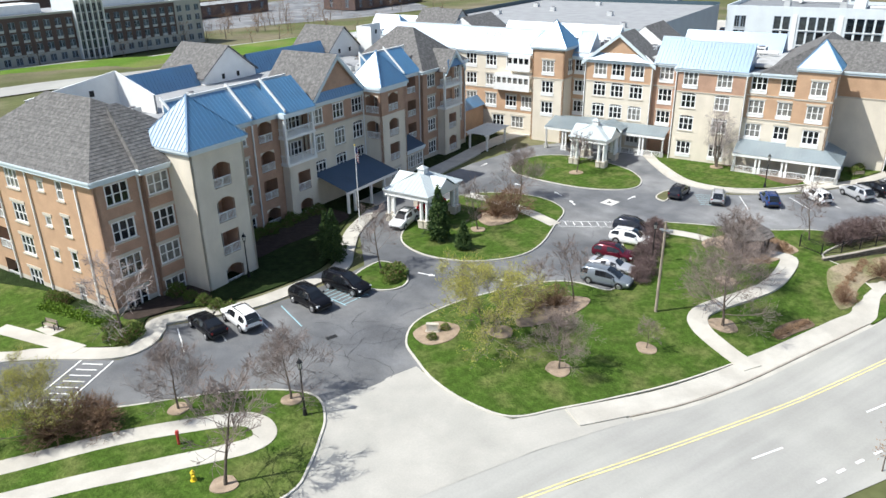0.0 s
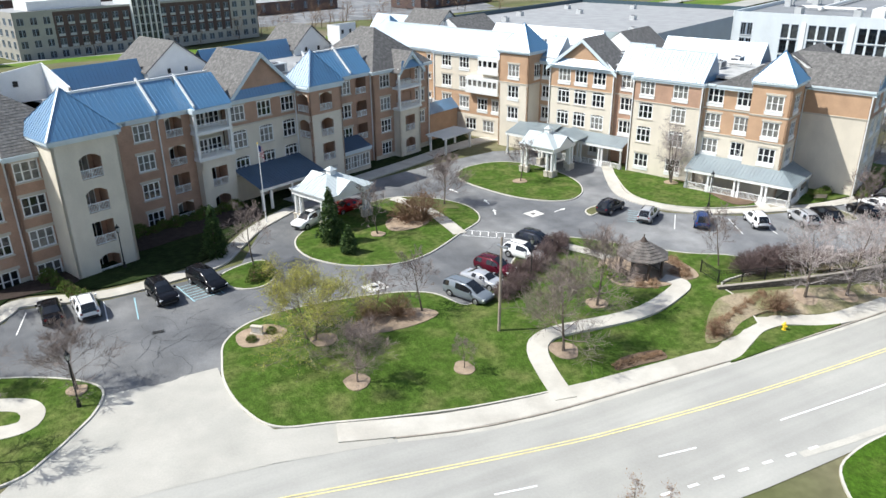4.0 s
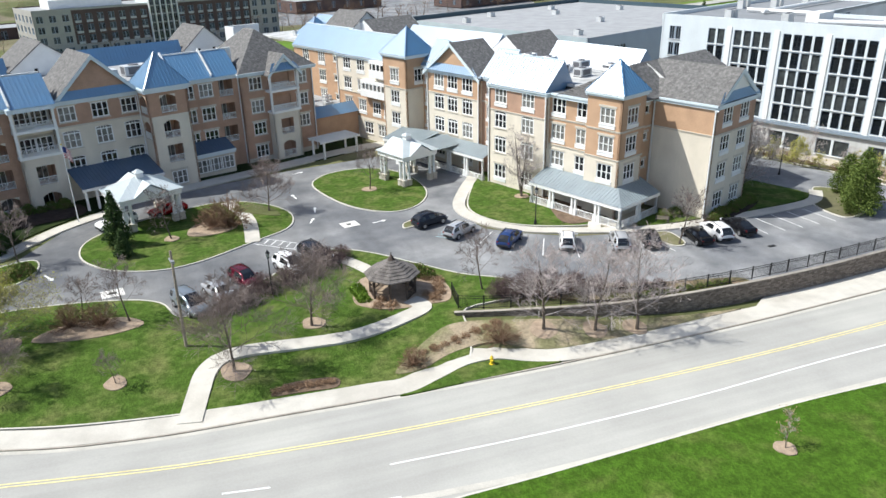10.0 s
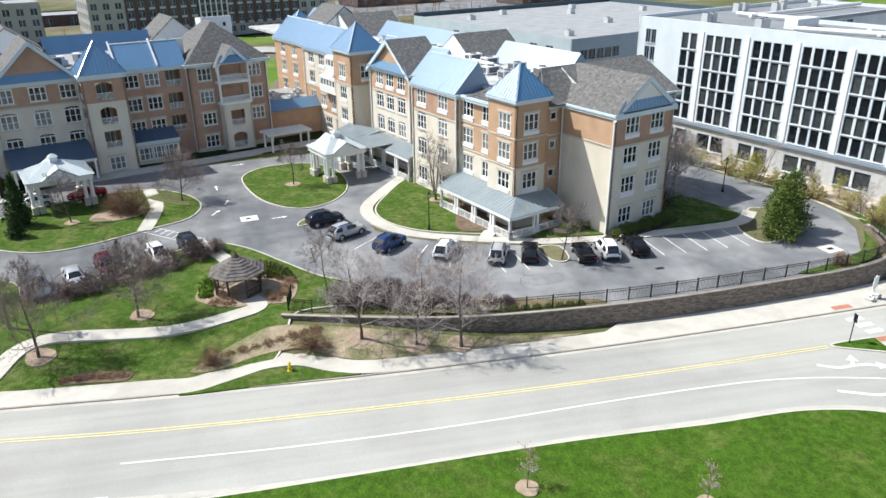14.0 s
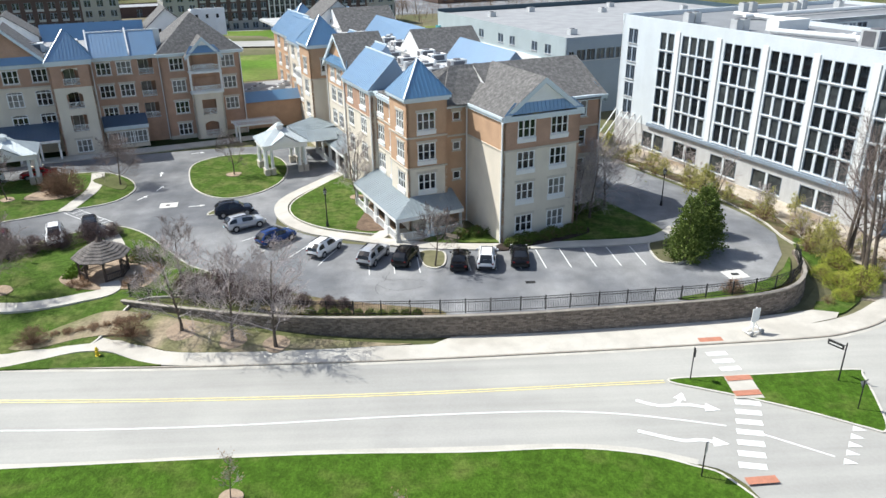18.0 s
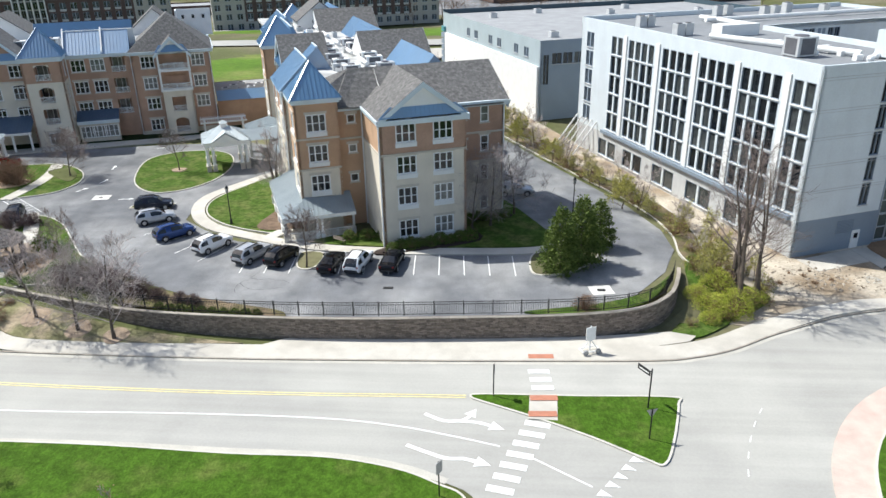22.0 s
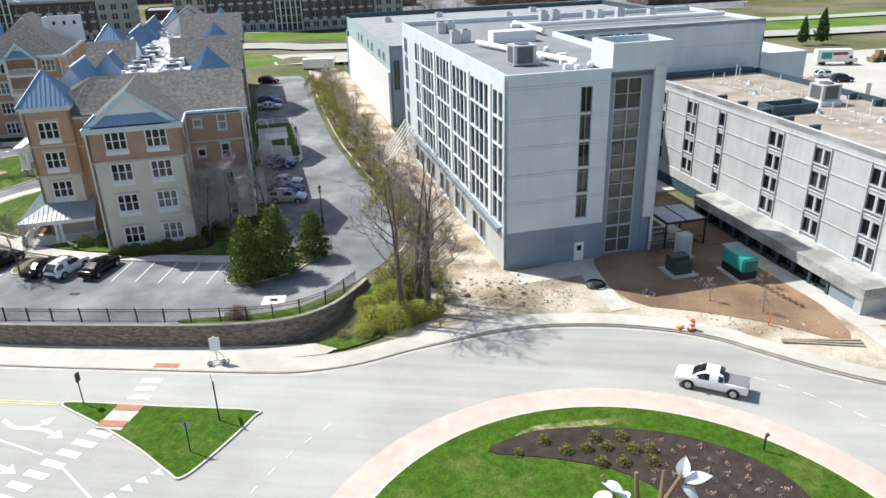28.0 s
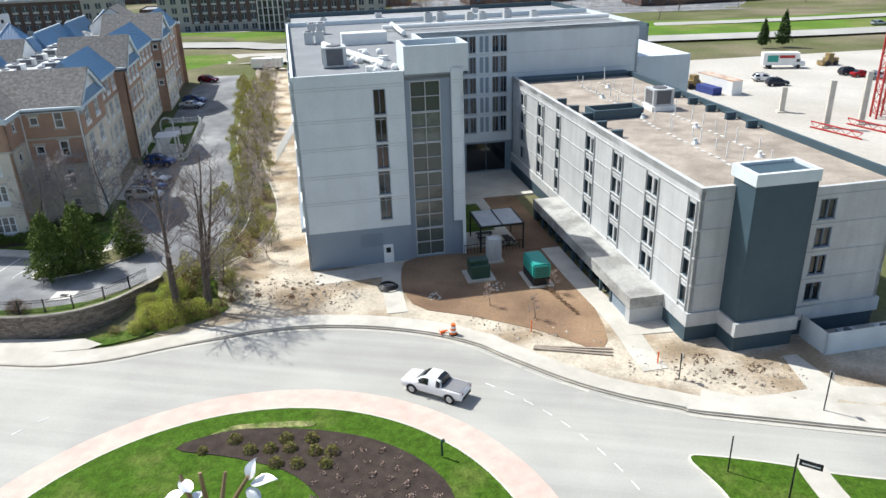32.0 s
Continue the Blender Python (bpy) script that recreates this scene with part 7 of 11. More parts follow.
for k in range(10):                                      # kerb boxes near the two long parapets
    u, v = (DU + 1.0, -5.0 - 4.1 * k) if k < 5 else (DE - 1.0, -5.6 - 4.1 * (k - 5))
    bm = bmesh.new()
    box(bm, -0.45, -0.16, 0, 0.45, 0.16, 0.75)
    box(bm, -0.5, -0.2, 0.75, 0.5, 0.2, 0.8)
    ob = part("curb_box", bm, SLATE, D, "dark roof kerb box")
    ob.location = (u + (0.1 if k < 5 else -0.3), v, RD)
    ob.scale = (1.25, 1.3, 1.0)
roof_unit(D, 209.4, -11.8, RD + 0.5, 2.6, 2.4, 2.0, "large pale rooftop air handler")
bm = bmesh.new()
box(bm, 209.2, -12.0, RD, 212.2, -9.2, RD + 0.6)
part("roof_curb", bm, WHITE, D)
bm = bmesh.new()
box(bm, 201.2, -13.9, RD, 207.2, -13.6, RD + 1.1)
box(bm, 201.2, -13.6, RD, 201.5, -11.0, RD + 1.1)
box(bm, 206.9, -13.6, RD, 207.2, -11.0, RD + 1.1)
box(bm, 201.5, -11.3, RD, 206.9, -11.0, RD + 1.1)
part("roof_well", bm, SLATE, D, "dark framed well in the roof")
PADS = material("pale roof pads", (0.55, 0.53, 0.5), 0.9, 0.1, 0.3, 4.0)
for u, v0, v1 in ((207.2, 6.5, -10.5), (210.4, 6.5, -8), (206.3, -16, -36.5), (210.9, -14, -35)):
    for k in range(int((v0 - v1) / 1.15)):
        if ru.random() < 0.15:
            continue
        bm = bmesh.new()
        box(bm, -0.16, -0.32, 0, 0.16, 0.32, 0.06)
        part("roof_pad", bm, PADS, D).location = (u + ru.uniform(-0.1, 0.1), v0 - 1.15 * k, RD)
for k in range(34):
    bm = bmesh.new()
    h = ru.uniform(0.7, 1.9)
    bmesh.ops.create_cone(bm, cap_ends=True, segments=6, radius1=0.055, radius2=0.055, depth=h, matrix=Matrix.Translation((0, 0, h / 2)))
    side = 206.6 if k % 2 else 210.6
    part("vent_pipe", bm, WHITE, D, "white vent pipe").location = (side + ru.uniform(0.3, 1.6), 9.5 - 43.5 * (k + ru.random()) / 34, RD)
for k in range(7):
    bm = bmesh.new()
    bmesh.ops.create_cone(bm, cap_ends=True, segments=10, radius1=0.4, radius2=0.2, depth=0.3, matrix=Matrix.Translation((0, 0, 0.15)))
    bmesh.ops.create_cone(bm, cap_ends=True, segments=10, radius1=0.2, radius2=0.2, depth=0.3, matrix=Matrix.Translation((0, 0, 0.4)))
    part("roof_fan", bm, PALEROOF if k % 2 else WHITE, D, "round roof fan").location = (206.9 if k % 2 else 210.2, 3.0 - 5.8 * k, RD)
# low canopy along the west foot
STAINED = material("stained concrete", (0.42, 0.415, 0.39), 0.9, 0.15, 0.25, 3.0, 0.02, second=(0.27, 0.265, 0.25), mix_scale=0.35)
bm = bmesh.new()
box(bm, 196.0, -36.3, 0.75, DU - 0.2, -8.3, 1.9)
part("canopy", bm, STAINED, D, "stained concrete canopy over the ground-floor walk")
bm = bmesh.new()
box(bm, 196.1, -36.2, DG, 196.4, -35.3, 0.75)
part("canopy_wall", bm, GREYPANEL, D)
bm = bmesh.new()
box(bm, 196.4, -36.2, DG, DU - 0.1, -35.9, 0.75)
part("canopy_wall", bm, GREYPANEL, D)
bm = bmesh.new()
for k in range(5):
    box(bm, 196.3, -35.3, -1.5 + 0.45 * k, 196.36, -31.9, -1.08 + 0.45 * k)
part("shutter", bm, BLUEGREY, D, "closed blue-grey roller shutter")
for k in range(10):
    bm = bmesh.new()
    box(bm, 196.2, -31.8 + 2.55 * k, DG, 196.45, -31.5 + 2.55 * k, 0.75)
    part("canopy_post", bm, SLATE, D)
for k in range(9):
    bm = bmesh.new()
    box(bm, 196.9, -31.5 + 2.55 * k, -0.6, 196.95, -29.3 + 2.55 * k, 0.75)
    part("shopfront_glass", bm, GLASSC, D)
    bm = bmesh.new()
    box(bm, 196.85, -31.5 + 2.55 * k, DG, 197.0, -29.3 + 2.55 * k, -0.6)
    part("stall_riser", bm, SLATE, D)
bm = bmesh.new()
box(bm, 196.1, -8.6, DG, DU - 0.1, -8.35, 0.75)
part("canopy_wall", bm, SLATE, D)
# screened service yard
SY = thing("service_yard", "low grey panel walls round machinery at the hotel", "yard", place())
for p0, p1 in (((209.6, -41.8), (209.6, -45.2)), ((209.6, -45.2), (226, -45.2))):
    bays(SY, p0, p1, DG, 1.3, [(99, PAN)], [], 0.25)
for u, v in ((212, -44.2), (215.5, -44.3), (219, -44.2)):
    roof_unit(SY, u, v, -1.0, 1.6, 1.0, 1.3, "grey service machine")
bm = bmesh.new()
box(bm, 209.8, -44.9, DG, 226, -41.6, -0.75)
part("yard_floor", bm, WALKC, SY, "concrete floor of the service yard")

# ---------- retaining wall and fence ----------
BLOCKM = bpy.data.materials.new("split-face wall block")
BLOCKM.use_nodes = True
_t = BLOCKM.node_tree
_b = _t.nodes["Principled BSDF"]
_g = _t.nodes.new("ShaderNodeNewGeometry")
_r = _t.nodes.new("ShaderNodeValToRGB")
_r.color_ramp.elements[0].color, _r.color_ramp.elements[1].color = (0.13, 0.105, 0.085, 1), (0.27, 0.22, 0.18, 1)
_t.links.new(_g.outputs["Random Per Island"], _r.inputs["Fac"])
_n = _t.nodes.new("ShaderNodeTexNoise")
_n.inputs["Scale"].default_value = 6.0
_t.links.new(_g.outputs["Position"], _n.inputs["Vector"])
_m = _t.nodes.new("ShaderNodeVectorMath")
_m.operation = "SCALE"
_a = _t.nodes.new("ShaderNodeMath")
_a.operation = "ADD"
_a.inputs[1].default_value = 0.5
_t.links.new(_n.outputs["Fac"], _a.inputs[0])
_t.links.new(_r.outputs["Color"], _m.inputs[0])
_t.links.new(_a.outputs[0], _m.inputs["Scale"])
_t.links.new(_m.outputs[0], _b.inputs["Base Color"])
_b.inputs["Roughness"].default_value = 0.95

WLINE = resample(smooth(WALL, 6), 0.38)


def wall_top(x):
    return lerp_table(x, [(78, 0.55), (92, 0.75), (104, 1.0), (140, 1.1), (147, 1.1), (150, 0.9)])


CAPM = material("wall cap concrete", (0.36, 0.32, 0.27), 0.9, 0.15, 0.8, 6.0)
RW = thing("retaining_wall", "dark split-face concrete block retaining wall with a pale cap", "wall")
RW["kind"] = "structure"
rw = random.Random(3)
verts, faces = [], []
for (ax, ay), (bx, by) in zip(WLINE, WLINE[1:]):
    a, b = Vector((ax, ay)), Vector((bx, by))
    d = (b - a).normalized()
    n = Vector((d.y, -d.x))
    L = (b - a).length
    foot = road_z((ax + bx) / 2) - 0.2
    if ax < 80:
        foot = min(foot, -0.3)
    top = wall_top((ax + bx) / 2)
    k, z = 0, top - 0.12
    while z > foot:
        out = 0.012 * k + rw.uniform(0, 0.035)
        sh = (0.19 if k % 2 else 0.0)
        p, q = a + d * (sh + 0.008) + n * out, b + d * (sh - 0.008) + n * out
        o = len(verts)
        for r in (p, q, q - n * 0.3, p - n * 0.3):
            verts += [(r.x, r.y, z - 0.143), (r.x, r.y, z)]
        faces += [(o, o + 2, o + 3, o + 1), (o + 2, o + 4, o + 5, o + 3), (o + 4, o + 6, o + 7, o + 5), (o + 6, o, o + 1, o + 7), (o + 1, o + 3, o + 5, o + 7)]
        z -= 0.15
        k += 1
me = bpy.data.meshes.new("wall_blocks")
me.from_pydata(verts, [], faces)
me.materials.append(BLOCKM)
wb = new("wall_blocks", me)
wb.parent = RW
wb["kind"] = "stuff"
for i in range(0, len(WLINE) - 2, 2):                      # cap stones
    a, b = Vector(WLINE[i]), Vector(WLINE[i + 2])
    bm = bmesh.new()
    L = (b - a).length
    box(bm, 0.01, -0.08, -0.1, L - 0.01, 0.3, 0.0)
    c = part("cap_stone", bm, CAPM, RW)
    ang = math.atan2(b.y - a.y, b.x - a.x)
    c.matrix_local = Matrix.Translation((a.x, a.y, wall_top(a.x) + 0.0)) @ Matrix.Rotation(ang, 4, "Z")
BLACKMETAL = material("black painted metal", (0.018, 0.018, 0.02), 0.5, 0.1, metal=0.3)
bm = bmesh.new()
box(bm, 0, -0.012, 0.05, 0.024, 0.012, 1.4)
PICKET = bpy.data.meshes.new("picket")
bm.to_mesh(PICKET)
bm.free()
PICKET.materials.append(BLACKMETAL)
FE = thing("metal_fence", "black metal picket fence along the retaining wall", "fence")
fl = [(79.4, 38.4), (79.0, 35.6)] + [tuple(p) for p in offset(WLINE, 0.55)][4:]
fl = resample(fl, 0.5)
acc, post = 0.0, [fl[0]]
for p, q in zip(fl, fl[1:]):
    acc += (Vector(q) - Vector(p)).length
    if acc >= 2.3:
        post.append(q)
        acc = 0.0
for p, q in zip(post, post[1:]):
    zp, zq = wall_top(p[0]) - 0.05, wall_top(q[0]) - 0.05
    bm = bmesh.new()
    box(bm, -0.045, -0.045, 0, 0.045, 0.045, 1.5)
    o_ = part("post", bm, BLACKMETAL, FE)
    o_.location = (*p, zp)
    d = Vector((q[0] - p[0], q[1] - p[1], zq - zp))
    L = d.length
    bm = bmesh.new()
    for z in (0.12, 1.1, 1.34):
        box(bm, 0, -0.02, z, L, 0.02, z + 0.045)
    o_ = part("fence_panel", bm, BLACKMETAL, FE)
    k = 0.1
    while k < L:
        pk = new("picket", PICKET)
        pk.parent = o_
        pk.location = (k, 0, 0)
        k += 0.16
    o_.matrix_local = Matrix.Translation((*p, zp)) @ Matrix.Rotation(math.atan2(d.y, d.x), 4, "Z") @ Matrix.Rotation(-math.asin(d.z / L), 4, "Y")

# ---------- gazebo ----------
WOODD = material("dark stained timber", (0.07, 0.05, 0.04), 0.8, 0.2, 2.0, 12.0)
SHAKE = material("weathered wood shakes", (0.14, 0.125, 0.115), 0.95, 0.4, 1.5, 9.0, 0.04)
gz = height(74.2, 42) + 0.1
GZ = thing("gazebo", "octagonal timber gazebo with a weathered shake roof", "gazebo", Matrix.Translation((74.2, 42.0, gz)))
o8 = [(math.cos(math.pi / 8 + k * math.pi / 4), math.sin(math.pi / 8 + k * math.pi / 4)) for k in range(8)]
for k in range(8):
    a, b = o8[k], o8[(k + 1) % 8]
    bm = bmesh.new()
    n_c = 7
    for j in range(n_c):                                   # lapped courses of shakes
        r0, r1 = 2.9 - 2.6 * j / n_c, 2.9 - 2.6 * (j + 1) / n_c - 0.0
        z0, z1 = 2.35 + 1.5 * (j / n_c) ** 0.95, 2.35 + 1.5 * ((j + 1) / n_c) ** 0.95
        poly(bm, [(a[0] * r0, a[1] * r0, z0 + 0.06), (b[0] * r0, b[1] * r0, z0 + 0.06), (b[0] * r1, b[1] * r1, z1), (a[0] * r1, a[1] * r1, z1)])
        poly(bm, [(a[0] * r0, a[1] * r0, z0 - 0.04), (b[0] * r0, b[1] * r0, z0 - 0.04), (b[0] * r0, b[1] * r0, z0 + 0.06), (a[0] * r0, a[1] * r0, z0 + 0.06)])
    part("roof_panel", bm, SHAKE, GZ)
    bm = bmesh.new()
    box(bm, a[0] * 2.35 - 0.09, a[1] * 2.35 - 0.09, 0, a[0] * 2.35 + 0.09, a[1] * 2.35 + 0.09, 2.4)
    part("post", bm, WOODD, GZ)
    if k not in (5, 1):
        mx_, my_ = (a[0] + b[0]) / 2 * 2.35, (a[1] + b[1]) / 2 * 2.35
        L = 2.35 * 2 * math.sin(math.pi / 8) - 0.2
        bm = bmesh.new()
        box(bm, -L / 2, -0.04, 0.8, L / 2, 0.04, 0.9)
        box(bm, -L / 2, -0.04, 0.12, L / 2, 0.04, 0.2)
        for j in range(9):
            x = -L / 2 + L * (j + 0.5) / 9
            box(bm, x - 0.025, -0.02, 0.2, x + 0.025, 0.02, 0.8)
        o_ = part("railing", bm, WOODD, GZ)
        o_.matrix_local = Matrix.Translation((mx_, my_, 0)) @ Matrix.Rotation(math.atan2(b[1] - a[1], b[0] - a[0]), 4, "Z")
bm = bmesh.new()
bmesh.ops.create_cone(bm, cap_ends=True, segments=8, radius1=2.6, radius2=2.6, depth=0.16, matrix=Matrix.Rotation(math.pi / 8, 4, "Z"))
part("floor_slab", bm, KERB, GZ)
bm = bmesh.new()
bmesh.ops.create_cone(bm, cap_ends=True, segments=8, radius1=0.42, radius2=0.1, depth=0.5, matrix=Matrix.Translation((0, 0, 4.05)))
box(bm, -0.04, -0.04, 4.2, 0.04, 0.04, 4.6)
part("finial", bm, WOODD, GZ)

# ---------- the distance: roads, lots, far buildings ----------
def far_patch(points, mat, name, label, category, lift=0.03, n=4, closed=False):
    pts = [tuple((FRAME @ Vector((*farther(u, v), 0)))[:2]) for u, v in points]
    line = smooth(pts, n, True) if closed else pts
    structure(link(name, sheet(line, lift, 30.0, skirt=0.0), mat), label, category)


def far_road(points, w, mat, label, lift=0.06):
    pts = [tuple((FRAME @ Vector((*farther(u, v), 0)))[:2]) for u, v in points]
    structure(link("far_road", ribbon(resample(smooth(pts, 6), 8), w, lift), mat), label, "road")


FARGRASS = material("far green verge", (0.1, 0.18, 0.025), 0.95, 0.2, 0.08, 1.0, second=(0.15, 0.18, 0.05), mix_scale=0.05, spec=0.1)
PALELOT = material("pale gravel lot", (0.5, 0.47, 0.42), 0.9, 0.1, 0.1, 1.5, second=(0.42, 0.39, 0.34), mix_scale=0.05)
far_road([(-160, 226), (0, 212), (110, 197), (160, 190), (220, 178), (290, 160), (380, 150), (560, 150)], 46, FARGRASS, "green verge along the highway", 0.05)
far_road([(-160, 208), (0, 194), (105, 178), (160, 166), (220, 150), (290, 132), (380, 122), (560, 122)], 13, ROAD, "pale concrete highway carriageway", 0.6)
far_road([(-160, 240), (0, 226), (105, 212), (160, 205), (220, 194), (290, 170), (380, 158), (560, 158)], 9, ROAD, "pale concrete highway carriageway", 0.6)
far_patch([(232, -40), (340, -40), (340, 90), (250, 95), (232, 60)], PALELOT, "site_yard", "pale building-site yard", "yard", 0.04)
far_patch([(150, 130), (240, 124), (240, 140), (150, 150)], PALELOT, "far_lot", "pale parking lot", "lot", 0.04)
far_patch([(205, 235), (420, 205), (430, 330), (215, 330)], ASPHALT, "far_lot", "pale parking lots beyond the highway", "lot", 0.04)
far_patch([(-100, 260), (60, 245), (60, 300), (-100, 300)], ASPHALT, "far_lot", "grey parking lot beyond the highway", "lot", 0.04)
far_patch([(-80, 85), (30, 84), (110, 112), (160, 118), (150, 150), (60, 160), (-80, 160)], FARGRASS, "far_lawn", "green and straw verge behind the buildings", "lawn", 0.03)

DKBRICK = material("dark red brick", (0.105, 0.07, 0.062), 0.9, 0.12, 0.3, 3.0)
WALLMATS.append(DKBRICK)
DKB = 9
WALLMATS.append(material("pale limestone", (0.4, 0.385, 0.35), 0.9, 0.06, 0.3, 3.0))
LIM = 10


def far_office(u0, v0, u1, v1, h, label, floors=4, mats=(LIM, DKB), step=4.2):
    ob = thing("office_building", label, "building", place() @ Matrix.Translation((0, 0, -fall(v0))))
    zf = [1.9 + (h - 2.2) / floors * k for k in range(floors)]
    sides = (((u0, v0), (u1, v0)), ((u1, v0), (u1, v1)), ((u0, v1), (u0, v0)), ((u1, v1), (u0, v1)))
    for a, b in sides:
        L = (Vector(b) - Vector(a)).length
        n = int(L / step)
        wins = [((k + 0.5) * L / n, z, 2.4, 1.9) for k in range(n) for z in zf] if (a, b) != sides[3] else []
        bays(ob, a, b, -0.5, h, [(4.0, mats[0]), (h - 0.9, mats[1]), (99, mats[0])], wins, 0.25)
    bm = bmesh.new()
    box(bm, u0 + 0.2, v0 + 0.2, h - 0.8, u1 - 0.2, v1 - 0.2, h - 0.5)
    part("flat_roof", bm, FLATROOF, ob)
    return ob




def brick_office(u0, u1, v0, v1, z0, h, towers, label):
    """A long four-storey office: stone ground floor, brick above with a pale panel under each window, glazed stair towers and stone end bays."""
    ob = thing("office_building", label, "building", place())
    zf = [z0 + 2.6, z0 + 6.6, z0 + 10.3, z0 + 14.0]
    cuts = sorted([u0, u0 + 13, u1 - 13, u1] + [x for t in towers for x in t])
    for a, b in zip(cuts, cuts[1:]):
        stone_end = a == u0 or b == u1
        glazed = (a, b) in towers
        L = b - a
        if glazed:
            n = int(L / 1.9)
            bays(ob, (a, v0 - 1.2), (b, v0 - 1.2), z0, z0 + h + 3.2, [(99, LIM)], [((k + 0.5) * L / n, z0 + 2.2 + 3.1 * j, 1.6, 2.8) for k in range(n) for j in range(6)], 0.3)
            for k in range(n + 1):
                bm = bmesh.new()
                box(bm, a + k * L / n - 0.16, v0 - 1.75, z0, a + k * L / n + 0.16, v0 - 1.2, z0 + h + 3.4)
                part("fin", bm, WHITE, ob)
            bm = bmesh.new()
            box(bm, a, v0 - 0.9, z0, b, v0 + 12, z0 + h + 3.1)
            part("tower_core", bm, PANEL, ob, "pale stair tower head")
            continue
        n = max(2, int(L / 3.6))
        wins = [((k + 0.5) * L / n, z, 2.2, 2.3) for k in range(n) for z in zf]
        bays(ob, (a, v0), (b, v0), z0, z0 + h, [(z0 + 4.6, LIM), (z0 + h - 0.7, LIM if stone_end else DKB), (99, LIM)], wins, 0.3)
        if not stone_end:
            for k in range(n):
                for z in zf[1:]:
                    bm = bmesh.new()
                    box(bm, a + (k + 0.5) * L / n - 1.1, v0 - 0.06, z - 1.95, a + (k + 0.5) * L / n + 1.1, v0, z - 1.25)
                    part("apron_panel", bm, GREYPANEL, ob)
    for p, q in (((u1, v0), (u1, v1)), ((u0, v1), (u0, v0))):
        bays(ob, p, q, z0, z0 + h, [(z0 + 4.6, LIM), (99, LIM)], [((k + 0.5) * (v1 - v0) / 5, z, 2.2, 2.3) for k in range(5) for z in zf], 0.3)
    bays(ob, (u1, v1), (u0, v1), z0, z0 + h, [(99, DKB)], [], 0.3)
    bm = bmesh.new()
    box(bm, u0 + 0.3, v0 + 0.3, z0 + h - 0.8, u1 - 0.3, v1 - 0.3, z0 + h - 0.4)
    part("flat_roof", bm, FLATROOF, ob)
    for a, b in ((u0 + 8, u0 + 34), (u1 - 42, u1 - 12)):
        bm = bmesh.new()
        box(bm, a, v0 + 7, z0 + h - 0.5, b, v1 - 6, z0 + h + 2.6)
        part("roof_plant", bm, WHITE, ob, "white roof plant enclosure")
    return ob


brick_office(115, 212, 250, 274, -4.6, 17.2, [(156, 167)], "long dark red-brown brick office with a glazed stair tower")
brick_office(8, 99, 246, 268, -4.6, 17.2, [(44, 55)], "long dark brick office with pale stone end bays")
for u, v, w, d, h in ((10, 330, 60, 20, 6), (95, 320, 70, 22, 6), (190, 350, 50, 20, 7), (270, 330, 60, 24, 6), (350, 280, 70, 24, 7), (30, 430, 80, 24, 8), (180, 450, 120, 26, 8), (390, 420, 80, 30, 9)):
    far_office(u, v, u + w, v + d, h, "low brown brick building far beyond the highway", 2, (DKB, DKB), 9)

# ---------- vehicles ----------
CARGLASS = material("tinted car glass", (0.012, 0.014, 0.017), 0.05, 0.05, spec=0.7)
TYRE = material("black rubber tyre", (0.015, 0.015, 0.016), 0.9, 0.1)
RIM = material("silver alloy rim", (0.45, 0.45, 0.46), 0.35, 0.05, metal=0.8)
LAMPW = material("clear lamp lens", (0.75, 0.76, 0.78), 0.15, 0.03)
LAMPR = material("red tail lamp", (0.2, 0.01, 0.01), 0.2, 0.03)
PLASTIC = material("black bumper plastic", (0.02, 0.02, 0.022), 0.7, 0.05)
PAINTS = {}


def paint(name, colour, metal=0.2):
    if name not in PAINTS:
        PAINTS[name] = material(name + " car paint", colour, 0.13, 0.02, metal=metal, spec=0.4 if colour[0] > 0.1 else 0.25)
    return PAINTS[name]


